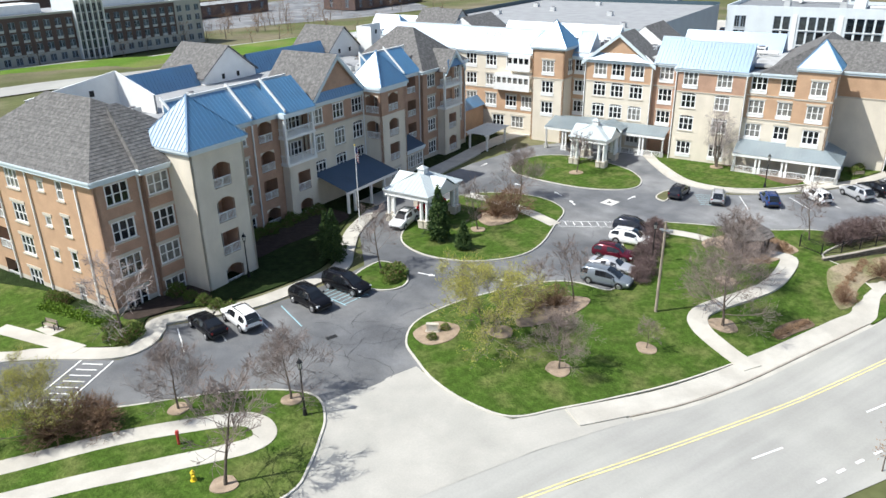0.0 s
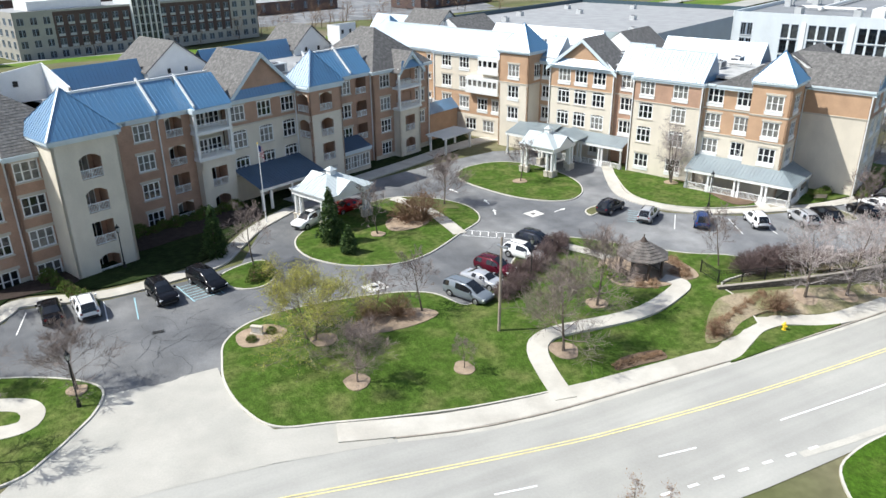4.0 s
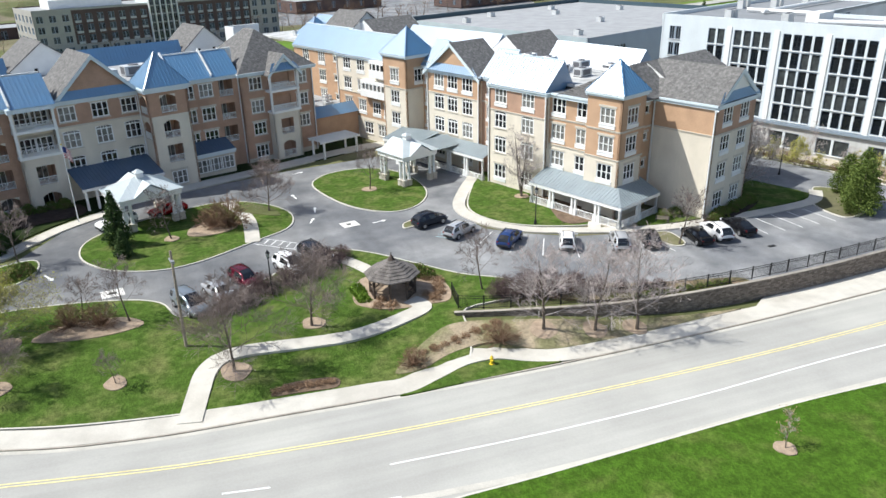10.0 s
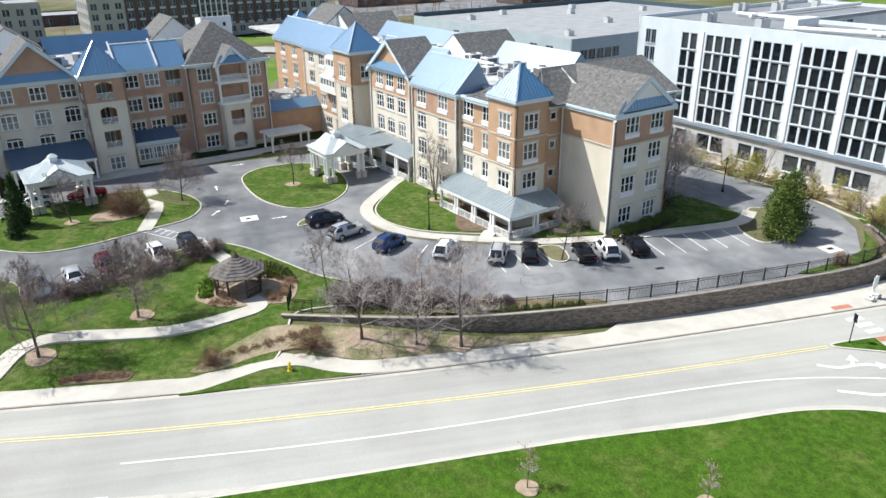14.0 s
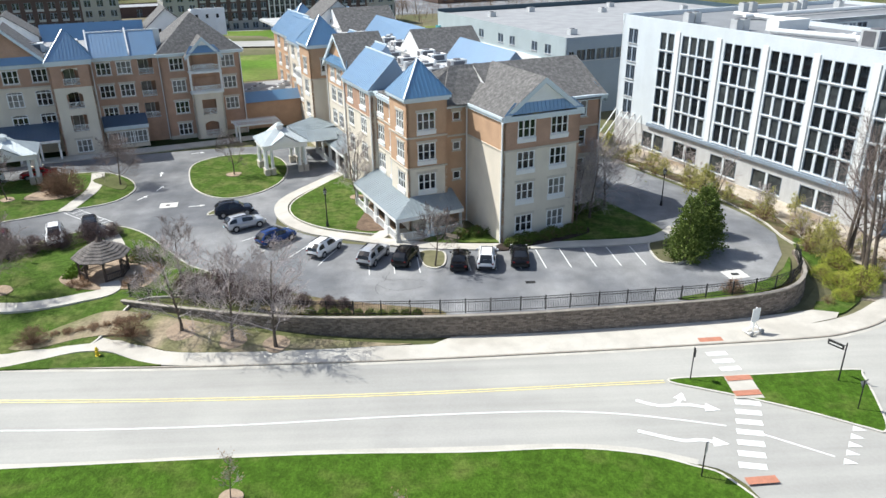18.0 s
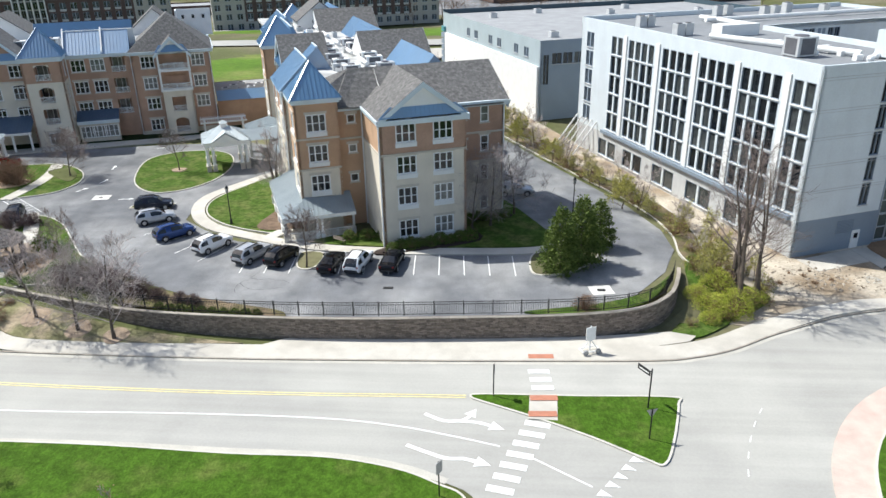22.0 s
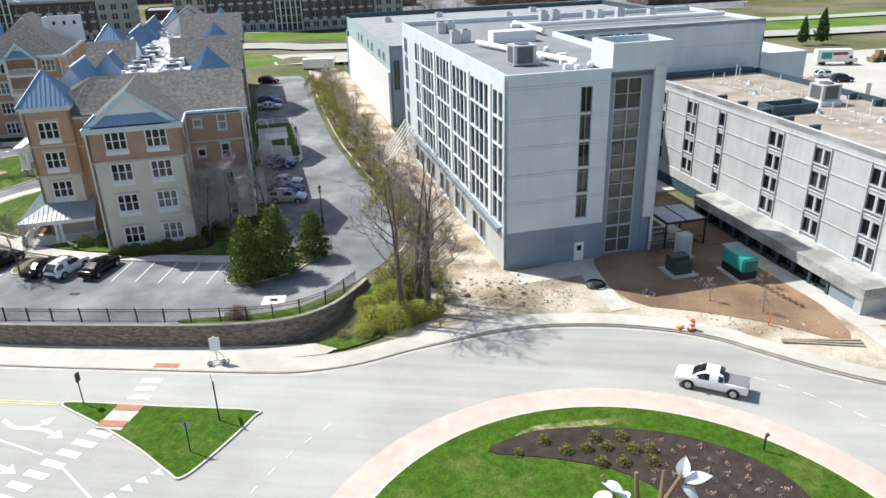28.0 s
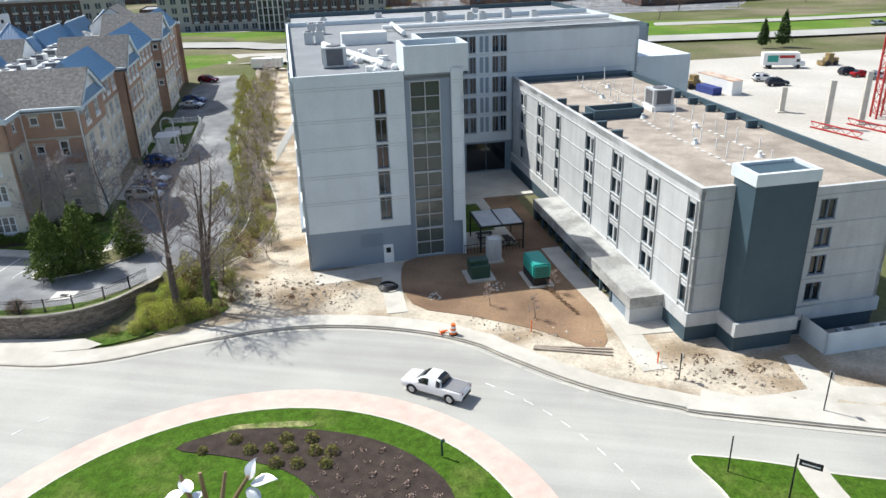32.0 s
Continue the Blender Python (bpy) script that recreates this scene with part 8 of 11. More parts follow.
# side shapes: (x, bottom, belt, roof, half width, roof half width); x from the tail, in metres
SHAPES = {
    "suv": [(0.0, 0.55, 0.95, 0.98, 0.78, 0.72), (0.12, 0.38, 1.05, 1.3, 0.86, 0.7), (0.55, 0.3, 1.08, 1.62, 0.91, 0.66), (1.4, 0.28, 1.06, 1.7, 0.93, 0.68), (2.4, 0.28, 1.04, 1.69, 0.93, 0.68), (2.95, 0.28, 1.03, 1.52, 0.93, 0.66), (3.45, 0.28, 1.02, 1.08, 0.92, 0.8), (4.2, 0.3, 0.96, 1.0, 0.89, 0.78), (4.5, 0.36, 0.82, 0.86, 0.82, 0.7), (4.62, 0.45, 0.68, 0.7, 0.7, 0.6)],
    "sedan": [(0.0, 0.5, 0.85, 0.88, 0.76, 0.7), (0.15, 0.36, 0.98, 1.0, 0.84, 0.74), (0.75, 0.27, 0.98, 1.06, 0.88, 0.74), (1.5, 0.25, 0.96, 1.4, 0.9, 0.6), (2.3, 0.25, 0.94, 1.45, 0.9, 0.62), (2.9, 0.25, 0.93, 1.34, 0.9, 0.6), (3.55, 0.25, 0.91, 0.96, 0.89, 0.76), (4.35, 0.28, 0.83, 0.87, 0.86, 0.74), (4.65, 0.36, 0.7, 0.73, 0.78, 0.66), (4.78, 0.44, 0.6, 0.62, 0.66, 0.56)],
    "van": [(0.0, 0.5, 1.0, 1.1, 0.86, 0.8), (0.1, 0.34, 1.06, 1.55, 0.92, 0.74), (0.4, 0.27, 1.06, 1.72, 0.96, 0.74), (1.6, 0.25, 1.03, 1.77, 0.98, 0.75), (2.7, 0.25, 1.0, 1.75, 0.98, 0.74), (3.35, 0.25, 0.99, 1.5, 0.98, 0.72), (4.05, 0.25, 0.98, 1.05, 0.96, 0.82), (4.65, 0.28, 0.9, 0.94, 0.92, 0.8), (5.0, 0.36, 0.76, 0.8, 0.82, 0.7), (5.12, 0.44, 0.62, 0.64, 0.7, 0.6)],
    "pickup": [(0.0, 0.6, 1.05, 1.06, 0.88, 0.86), (0.06, 0.48, 1.12, 1.13, 0.92, 0.88), (1.0, 0.42, 1.13, 1.14, 0.93, 0.88), (1.75, 0.4, 1.13, 1.15, 0.93, 0.88), (1.85, 0.4, 1.13, 1.66, 0.93, 0.68), (2.2, 0.4, 1.12, 1.78, 0.93, 0.7), (3.2, 0.4, 1.1, 1.77, 0.93, 0.7), (3.6, 0.4, 1.1, 1.58, 0.93, 0.68), (4.15, 0.4, 1.1, 1.16, 0.93, 0.82), (4.95, 0.42, 1.04, 1.08, 0.91, 0.8), (5.3, 0.48, 0.92, 0.95, 0.86, 0.76), (5.4, 0.55, 0.78, 0.8, 0.76, 0.66)],
}


def build_car(kind, colour_name, colour, label):
    rows = SHAPES[kind]
    L = rows[-1][0]
    ob = thing("car" if kind != "pickup" else "pickup_truck", label, "car" if kind != "pickup" else "pickup")
    pm = paint(colour_name, colour, 0.0 if colour[0] > 0.7 or colour[0] < 0.03 else 0.35)
    bm = bmesh.new()
    panes = collections.defaultdict(bmesh.new)
    n = len(rows)
    fine = []
    for a, b in zip(rows, rows[1:]):
        for k in range(3):
            t = k / 3
            fine.append(tuple(p + (q - p) * t for p, q in zip(a, b)))
    fine.append(rows[-1])
    rings = []
    for x, zb, zw, zr, w, wr in fine:
        q = [(-w * 0.92, zb), (-w, zb + 0.22), (-w, (zb + zw) / 2 + 0.1), (-w * 0.97, zw), (-wr * 1.02, zr - 0.07 * min(1, (zr - zw) * 4)), (-wr * 0.86, zr)]
        ring = q + [(0, zr + 0.03)] + [(-y, z) for y, z in q[::-1]]
        rings.append([(x - L / 2, y, z) for y, z in ring])
    vr = [[bm.verts.new(p) for p in r] for r in rings]
    m = len(rings[0])
    for i in range(len(vr) - 1):
        for j in range(m - 1):
            bm.faces.new((vr[i][j], vr[i + 1][j], vr[i + 1][j + 1], vr[i][j + 1]))
        bm.faces.new((vr[i][m - 1], vr[i + 1][m - 1], vr[i + 1][0], vr[i][0]))
    bm.faces.new(vr[0][::-1])
    bm.faces.new(vr[-1])
    bmesh.ops.recalc_face_normals(bm, faces=bm.faces)
    for f in bm.faces:
        f.smooth = True
    # windows: glazed where the cabin stands over the belt
    cab = [i for i, r in enumerate(fine) if r[3] - r[2] > 0.22]
    i0, i1 = cab[0], cab[-1]
    off = 0.012
    for s in (0, 1):
        seg = [(i0, (i0 + i1) // 2), ((i0 + i1) // 2, i1)]
        for a, b in seg:
            for i in range(a + (1 if a == i0 else 0), b - (0 if b == i1 else 1) + (0 if a == i0 else 0)):
                if i == (i0 + i1) // 2:
                    continue
                ps = [Vector(rings[i][3]), Vector(rings[i + 1][3]), Vector(rings[i + 1][4]), Vector(rings[i][4])]
                lo = [ps[0].lerp(ps[3], 0.08), ps[1].lerp(ps[2], 0.08), ps[1].lerp(ps[2], 0.9), ps[0].lerp(ps[3], 0.9)]
                lo = [Vector((p.x, p.y - off, p.z)) for p in lo]
                if s:
                    lo = [Vector((p.x, -p.y, p.z)) for p in lo][::-1]
                poly(panes["side_window", s, a == i0], lo)
    def across(i, j, lift=0.012):
        """A pane over the sloping end of the cabin, between two rings."""
        a, b = fine[i], fine[j]
        nrm = Vector((-(b[3] - a[3]), 0, b[0] - a[0])).normalized() * lift
        if nrm.z < 0:
            nrm = -nrm
        pts = [(a[0] - L / 2, -a[5] * 0.84, a[3]), (a[0] - L / 2, a[5] * 0.84, a[3]), (b[0] - L / 2, b[5] * 0.84, b[3]), (b[0] - L / 2, -b[5] * 0.84, b[3])]
        mid = [(a[0] - L / 2, 0, a[3] + 0.03), (b[0] - L / 2, 0, b[3] + 0.03)]
        gl = panes["windscreen" if a[0] > L / 2 else "rear_window", 0, 0]
        poly(gl, [Vector(pts[0]) + nrm, Vector(mid[0]) + nrm, Vector(mid[1]) + nrm, Vector(pts[3]) + nrm])
        poly(gl, [Vector(mid[0]) + nrm, Vector(pts[1]) + nrm, Vector(pts[2]) + nrm, Vector(mid[1]) + nrm])
    steep = [i for i in range(len(fine) - 1) if abs(fine[i + 1][3] - fine[i][3]) / (fine[i + 1][0] - fine[i][0]) > 0.27 and max(fine[i][3], fine[i + 1][3]) > fine[i][2] + 0.12]
    for i in steep:
        across(i, i + 1)
    part("body", bm, pm, ob)
    for (pane, s, h), gl in panes.items():
        bmesh.ops.remove_doubles(gl, verts=gl.verts, dist=0.002)
        bmesh.ops.recalc_face_normals(gl, faces=gl.faces)
        part(pane, gl, CARGLASS, ob, "dark tinted glass")
    wb0, wb1 = L * 0.19 - L / 2, L * 0.8 - L / 2
    R = 0.36 if kind in ("suv", "van") else 0.33 if kind == "sedan" else 0.4
    for x in (wb0, wb1):
        for s in (-1, 1):
            bm = bmesh.new()
            bmesh.ops.create_cone(bm, cap_ends=True, segments=18, radius1=R, radius2=R, depth=0.24, matrix=Matrix.Translation((x, s * (rows[3][4] - 0.1), R)) @ Matrix.Rotation(math.pi / 2, 4, "X"))
            ty = part("wheel", bm, TYRE, ob)
            bm = bmesh.new()
            bmesh.ops.create_cone(bm, cap_ends=True, segments=14, radius1=R * 0.66, radius2=R * 0.6, depth=0.03, matrix=Matrix.Translation((x, s * (rows[3][4] + 0.03), R)) @ Matrix.Rotation(-s * math.pi / 2, 4, "X"))
            part("rim", bm, RIM, ty)
            bm = bmesh.new()                            # dark wheel arch
            nn = 10
            for k in range(nn):
                a0, a1 = math.pi * k / nn, math.pi * (k + 1) / nn
                yy = s * (rows[3][4] + 0.012)
                poly(bm, [(x + math.cos(a) * r, yy, R + math.sin(a) * r) for a, r in ((a0, R), (a1, R), (a1, R + 0.09), (a0, R + 0.09))])
            part("wheel_arch", bm, PLASTIC, ob)
    hz = rows[-2][2] - 0.12
    for s in (-1, 1):
        bm = bmesh.new()
        box(bm, L / 2 - 0.36, s * 0.72 - 0.14, hz, L / 2 - 0.1, s * 0.72 + 0.14, hz + 0.16)
        part("headlight", bm, LAMPW, ob)
        bm = bmesh.new()
        box(bm, -L / 2 - 0.003, s * 0.66 - 0.1, rows[0][2] - 0.1, -L / 2 + 0.14, s * 0.66 + 0.1, rows[0][2] + 0.06)
        part("tail_light", bm, LAMPR, ob)
        bm = bmesh.new()
        xm = fine[i1][0] - L / 2 - 0.15
        box(bm, xm, s * (rows[3][4] + 0.1) - 0.1, rows[3][2] + 0.02, xm + 0.12, s * (rows[3][4] + 0.1) + 0.08, rows[3][2] + 0.18)
        part("door_mirror", bm, pm, ob)
    bm = bmesh.new()
    box(bm, L / 2 - 0.22, -0.62, rows[-1][1] - 0.06, L / 2 + 0.02, 0.62, rows[-1][1] + 0.12)
    part("front_bumper", bm, PLASTIC, ob)
    bm = bmesh.new()
    box(bm, -L / 2 - 0.03, -0.66, rows[0][1] - 0.1, -L / 2 + 0.14, 0.66, rows[0][1] + 0.1)
    part("rear_bumper", bm, PLASTIC, ob)
    if kind in ("suv", "van"):
        for s in (-1, 1):
            bm = bmesh.new()
            box(bm, -L / 2 + 0.7, s * 0.56 - 0.025, 1.71, -L / 2 + 2.5, s * 0.56 + 0.025, 1.77)
            part("roof_rail", bm, PLASTIC, ob)
    if kind == "pickup":
        bm = bmesh.new()
        box(bm, -L / 2 + 0.1, -0.78, 1.13, -L / 2 + 1.76, 0.78, 1.19)
        part("bed_cover", bm, material("grey tonneau cover", (0.2, 0.2, 0.21), 0.7, 0.05), ob)
    return ob


PLACED = [
    ("suv", "charcoal", (0.03, 0.035, 0.05), 84.2, 59.0, 19, "dark grey wagon parked in a marked bay"),
    ("suv", "silver", (0.5, 0.51, 0.53), 86.5, 54.3, 32, "silver crossover parked in a marked bay"),
    ("suv", "blue", (0.035, 0.07, 0.2), 91.0, 49.4, 45, "blue crossover parked in a marked bay"),
    ("suv", "white", (0.8, 0.8, 0.8), 96.9, 46.0, 61, "white off-roader parked in a marked bay"),
    ("suv", "silver", (0.5, 0.51, 0.53), 102.4, 43.4, 66, "silver crossover parked in a marked bay"),
    ("suv", "black", (0.007, 0.007, 0.009), 105.9, 42.8, 72, "black off-roader parked in a marked bay"),
    ("sedan", "black", (0.007, 0.007, 0.009), 111.7, 41.4, 83, "black saloon parked in a marked bay"),
    ("suv", "white", (0.8, 0.8, 0.8), 114.6, 41.5, 81, "white crossover parked in a marked bay"),
    ("sedan", "black", (0.007, 0.007, 0.009), 118.2, 41.9, 84, "black saloon parked in a marked bay"),
    ("van", "grey-blue", (0.22, 0.25, 0.28), 54.4, 45.3, -67, "grey-blue minivan parked by the lawn"),
    ("sedan", "silver", (0.5, 0.51, 0.53), 57.3, 47.3, -67, "silver saloon parked beside a minivan"),
    ("suv", "maroon", (0.11, 0.012, 0.025), 60.1, 49.4, -67, "dark red crossover parked beside a saloon"),
    ("suv", "white", (0.8, 0.8, 0.8), 65.2, 51.3, -67, "white crossover with a dark roof window"),
    ("suv", "charcoal", (0.03, 0.035, 0.05), 68.4, 53.6, -67, "dark crossover parked at the end of the row"),
    ("suv", "white", (0.8, 0.8, 0.8), 46.6, 72.3, 210, "white crossover waiting at the entrance canopy"),
    ("sedan", "bright red", (0.4, 0.01, 0.012), 52.8, 75.2, 200, "red car under the entrance canopy"),
    ("sedan", "black", (0.007, 0.007, 0.009), 17.0, 59.9, 96, "black car in a bay beside the building"),
    ("suv", "white", (0.8, 0.8, 0.8), 20.0, 59.2, 96, "white car in a bay beside the building"),
    ("suv", "black", (0.007, 0.007, 0.009), 26.9, 58.8, -79, "large black off-roader in a marked bay"),
    ("van", "black", (0.007, 0.007, 0.009), 31.5, 59.8, -70, "black minivan in a disabled bay"),
    ("suv", "blue", (0.035, 0.07, 0.2), 125.3, 80.2, 5, "blue car in the side lot"),
    ("sedan", "silver", (0.5, 0.51, 0.53), 128.9, 71.8, 5, "silver car in the side lot"),
    ("sedan", "blue", (0.035, 0.07, 0.2), 130.3, 68.6, 5, "blue car in the side lot"),
    ("suv", "silver", (0.5, 0.51, 0.53), 131.8, 64.9, 5, "silver crossover in the side lot"),
    ("sedan", "silver", (0.5, 0.51, 0.53), 109.0, 121.0, 5, "silver car in the side lot"),
    ("suv", "blue", (0.035, 0.07, 0.2), 107.4, 125.4, 5, "blue car in the side lot"),
    ("suv", "maroon", (0.11, 0.012, 0.025), 98.6, 149.2, 0, "dark red car at the end of the lot"),
    ("pickup", "white", (0.8, 0.8, 0.8), 179.6, 27.5, 162, "white pickup truck with a covered bed"),
]
for x, y, h, kind, nm, col in ((231.8, 160, 10, "suv", "white", (0.8, 0.8, 0.8)), (233.6, 154.5, 12, "suv", "charcoal", (0.055, 0.06, 0.075)), (252.7, 168.6, 20, "suv", "charcoal", (0.055, 0.06, 0.075)), (254.6, 166, 20, "sedan", "bright red", (0.4, 0.01, 0.012)), (257, 163, 25, "suv", "silver", (0.5, 0.51, 0.53)), (291, 264, 15, "van", "silver", (0.5, 0.51, 0.53)), (200, 235, 22, "sedan", "silver", (0.5, 0.51, 0.53)), (150, 215, 202, "sedan", "black", (0.007, 0.007, 0.009))):
    PLACED.append((kind, nm, col, x, y, h, nm + " car far off beyond the hotel"))
made_cars = {}
for kind, nm, col, x, y, head, label in PLACED:
    z = height(x, y) + 0.04
    m = pose(x, y, z, 0, 0, head) @ Matrix.Scale(1.04, 4)
    if (kind, nm) in made_cars:
        c = copy_thing(made_cars[(kind, nm)], m)
    else:
        c = made_cars[(kind, nm)] = build_car(kind, nm, col, label)
        c.matrix_basis = m
    tagged(c, label, "pickup" if kind == "pickup" else "car", "parked cars")

# ---------- plants ----------
def plant_mat(name, a, b, rough=0.8):
    """Twigs or leaves, each piece of its own shade between two colours."""
    m = bpy.data.materials.new(name)
    m.use_nodes = True
    t = m.node_tree
    p = t.nodes["Principled BSDF"]
    g = t.nodes.new("ShaderNodeNewGeometry")
    r = t.nodes.new("ShaderNodeValToRGB")
    r.color_ramp.elements[0].color, r.color_ramp.elements[1].color = (*a, 1), (*b, 1)
    t.links.new(g.outputs["Random Per Island"], r.inputs["Fac"])
    t.links.new(r.outputs["Color"], p.inputs["Base Color"])
    p.inputs["Roughness"].default_value = rough
    p.inputs["Specular IOR Level"].default_value = 0.2
    return m


BARK = material("grey-brown bark", (0.13, 0.105, 0.085), 0.95, 0.2, 3.0, 14.0, 0.02, spec=0.1)
TWIG = plant_mat("grey-brown twigs", (0.14, 0.108, 0.096), (0.29, 0.235, 0.212))
PALETWIG = plant_mat("pale pinkish twigs", (0.3, 0.25, 0.235), (0.5, 0.44, 0.42))
PURPLETWIG = plant_mat("purple-brown twigs", (0.1, 0.068, 0.066), (0.2, 0.145, 0.135))
BROWNTWIG = plant_mat("brown twigs", (0.15, 0.09, 0.055), (0.3, 0.19, 0.125))
STRAW = plant_mat("dry stems", (0.2, 0.12, 0.07), (0.4, 0.27, 0.17))
BUDS = plant_mat("yellow-green new leaves", (0.2, 0.21, 0.045), (0.4, 0.385, 0.11))
BRIGHT = plant_mat("bright green leaves", (0.09, 0.17, 0.018), (0.2, 0.31, 0.04))
NEEDLE = plant_mat("dark green needles", (0.022, 0.05, 0.018), (0.08, 0.125, 0.035))
JUNIPER = plant_mat("olive green needles", (0.06, 0.095, 0.018), (0.16, 0.21, 0.05))
FRESH = plant_mat("fresh yellow-green leaves", (0.25, 0.31, 0.03), (0.48, 0.5, 0.085))
TUFTM = plant_mat("pinkish dead stems", (0.3, 0.21, 0.165), (0.52, 0.4, 0.33))
TREEBUD = plant_mat("opening yellow-green buds", (0.27, 0.27, 0.05), (0.5, 0.47, 0.13))
OLIVELEAF = plant_mat("dull olive leaves", (0.14, 0.14, 0.035), (0.3, 0.285, 0.085))
HEDGE = plant_mat("green hedge leaves", (0.06, 0.1, 0.02), (0.16, 0.22, 0.045))


def tube(V, F, pts, radii, sides=4):
    """A tapered limb through the points, added to lists of vertices and faces."""
    o = len(V)
    for i, p in enumerate(pts):
        d = (pts[min(i + 1, len(pts) - 1)] - pts[max(i - 1, 0)]).normalized()
        s = d.cross(Vector((0.31, 0.17, 0.93)) if abs(d.z) < 0.95 else Vector((1, 0, 0))).normalized()
        q = d.cross(s)
        for k in range(sides):
            a = k * math.tau / sides
            V.append(p + (s * math.cos(a) + q * math.sin(a)) * radii[i])
    for i in range(len(pts) - 1):
        for k in range(sides):
            a, b = o + i * sides + k, o + i * sides + (k + 1) % sides
            F.append((a, b, b + sides, a + sides))
    F.append(tuple(o + (len(pts) - 1) * sides + k for k in range(sides)))


def leaf(V, F, p, size, rng, long=1.5):
    """One small folded leaf or spray."""
    n = Vector((rng.gauss(0, 1), rng.gauss(0, 1), rng.gauss(0.5, 0.8))).normalized()
    s = n.orthogonal().normalized()
    s = (Matrix.Rotation(rng.uniform(0, math.tau), 3, n) @ s) * size * long
    q = n.cross(s).normalized() * size * 0.5
    o = len(V)
    V.extend((p, p + s * 0.5 + q + n * size * 0.2, p + s, p + s * 0.5 - q + n * size * 0.2))
    F.append((o, o + 1, o + 2))
    F.append((o, o + 2, o + 3))


def branch(V, F, tips, p, d, length, r, level, rng, up, kids, sides, wild=0.3):
    """A limb that bends, tapers and carries smaller ones."""
    n = 4 if level == 0 else 3 if level == 1 else 2
    pts, dirs = [p.copy()], []
    for i in range(n):
        d = (d + Vector((rng.gauss(0, wild), rng.gauss(0, wild), rng.gauss(up, wild * 0.6))) * (0.55 if level else 0.3)).normalized()
        pts.append(pts[-1] + d * length / n)
        dirs.append(d)
    radii = [max(0.009, r * (1 - 0.8 * i / n)) for i in range(n + 1)]
    tube(V, F, pts, radii, sides[level])
    if level + 1 >= len(kids) + 1 or level >= len(kids):
        tips.append(pts[-1])
        tips.append(pts[-2])
        return
    for k in range(kids[level]):
        f = rng.uniform(0.25, 1.0)
        i = min(n - 1, int(f * n))
        q = pts[i].lerp(pts[i + 1], f * n - i)
        side = Matrix.Rotation(rng.uniform(0, math.tau), 3, dirs[i]) @ dirs[i].orthogonal().normalized()
        e = (dirs[i] * rng.uniform(0.55, 1.0) + side * rng.uniform(0.6, 1.0)).normalized()
        branch(V, F, tips, q, e, length * rng.uniform(0.42, 0.66) * (1.15 - 0.5 * f), max(0.007, radii[i] * 0.5), level + 1, rng, up, kids, sides, wild)


def mesh_from(name, V, F, mat):
    me = bpy.data.meshes.new(name)
    me.from_pydata([tuple(v) for v in V], [], F)
    me.materials.append(mat)
    return me


def hang(name, me, parent, label=""):
    ob = new(name, me)
    ob.parent = parent
    if label:
        ob["label"] = label
    return ob


def bare_tree(seed, h, spread, first, limbs, kids, twig, label, category="tree", stems=1, leaves=None, n_leaf=0, leaf_size=0.16, r0=None):
    """A leafless (or barely leafing) tree: trunk, limbs, branches, twigs."""
    rng = random.Random(seed)
    ob = thing("tree", label, category)
    V, F, TV, TF, tips = [], [], [], [], []
    r0 = r0 or h * 0.017
    for s in range(stems):
        lean = Vector((rng.gauss(0, 0.14), rng.gauss(0, 0.14), 1)) if stems > 1 else Vector((rng.gauss(0, 0.03), rng.gauss(0, 0.03), 1))
        lean.normalize()
        pts, p = [Vector((rng.gauss(0, 0.2) * (stems > 1), rng.gauss(0, 0.2) * (stems > 1), -0.15))], lean.copy()
        hh = h * (1 if s == 0 else rng.uniform(0.65, 0.95))
        nseg = 7
        for i in range(nseg):
            p = (p + Vector((rng.gauss(0, 0.06), rng.gauss(0, 0.06), 0.03))).normalized()
            pts.append(pts[-1] + p * hh * 0.86 / nseg)
        radii = [r0 * (1.25 if i == 0 else 1 - 0.83 * i / nseg) for i in range(nseg + 1)]
        tube(TV, TF, pts, radii, 8)
        for k in range(limbs):
            f = first + (1 - first) * ((k + rng.random()) / limbs)
            i = min(nseg - 1, int(f * nseg))
            q = pts[i].lerp(pts[i + 1], f * nseg - i)
            a = k * 2.4 + rng.uniform(-0.5, 0.5)
            tilt = 0.35 + 0.75 * f
            d = Vector((math.cos(a), math.sin(a), tilt + rng.uniform(-0.15, 0.25))).normalized()
            L = spread * (1.1 - 0.62 * f) * rng.uniform(0.8, 1.15)
            branch(V, F, tips, q, d, L, max(0.012, radii[i] * 0.4), 0, rng, 0.16, kids, (4, 3, 3, 3))
    hang("trunk", mesh_from("trunk", TV, TF, BARK), ob)
    hang("crown", mesh_from("crown", V, F, twig), ob)
    if leaves:
        LV, LF = [], []
        for k in range(n_leaf):
            t = tips[rng.randrange(len(tips))]
            leaf(LV, LF, t + Vector((rng.gauss(0, 0.16), rng.gauss(0, 0.16), rng.gauss(0, 0.14))), leaf_size * rng.uniform(0.6, 1.3), rng)
        hang("foliage", mesh_from("foliage", LV, LF, leaves), ob)["kind"] = "stuff"
    return ob


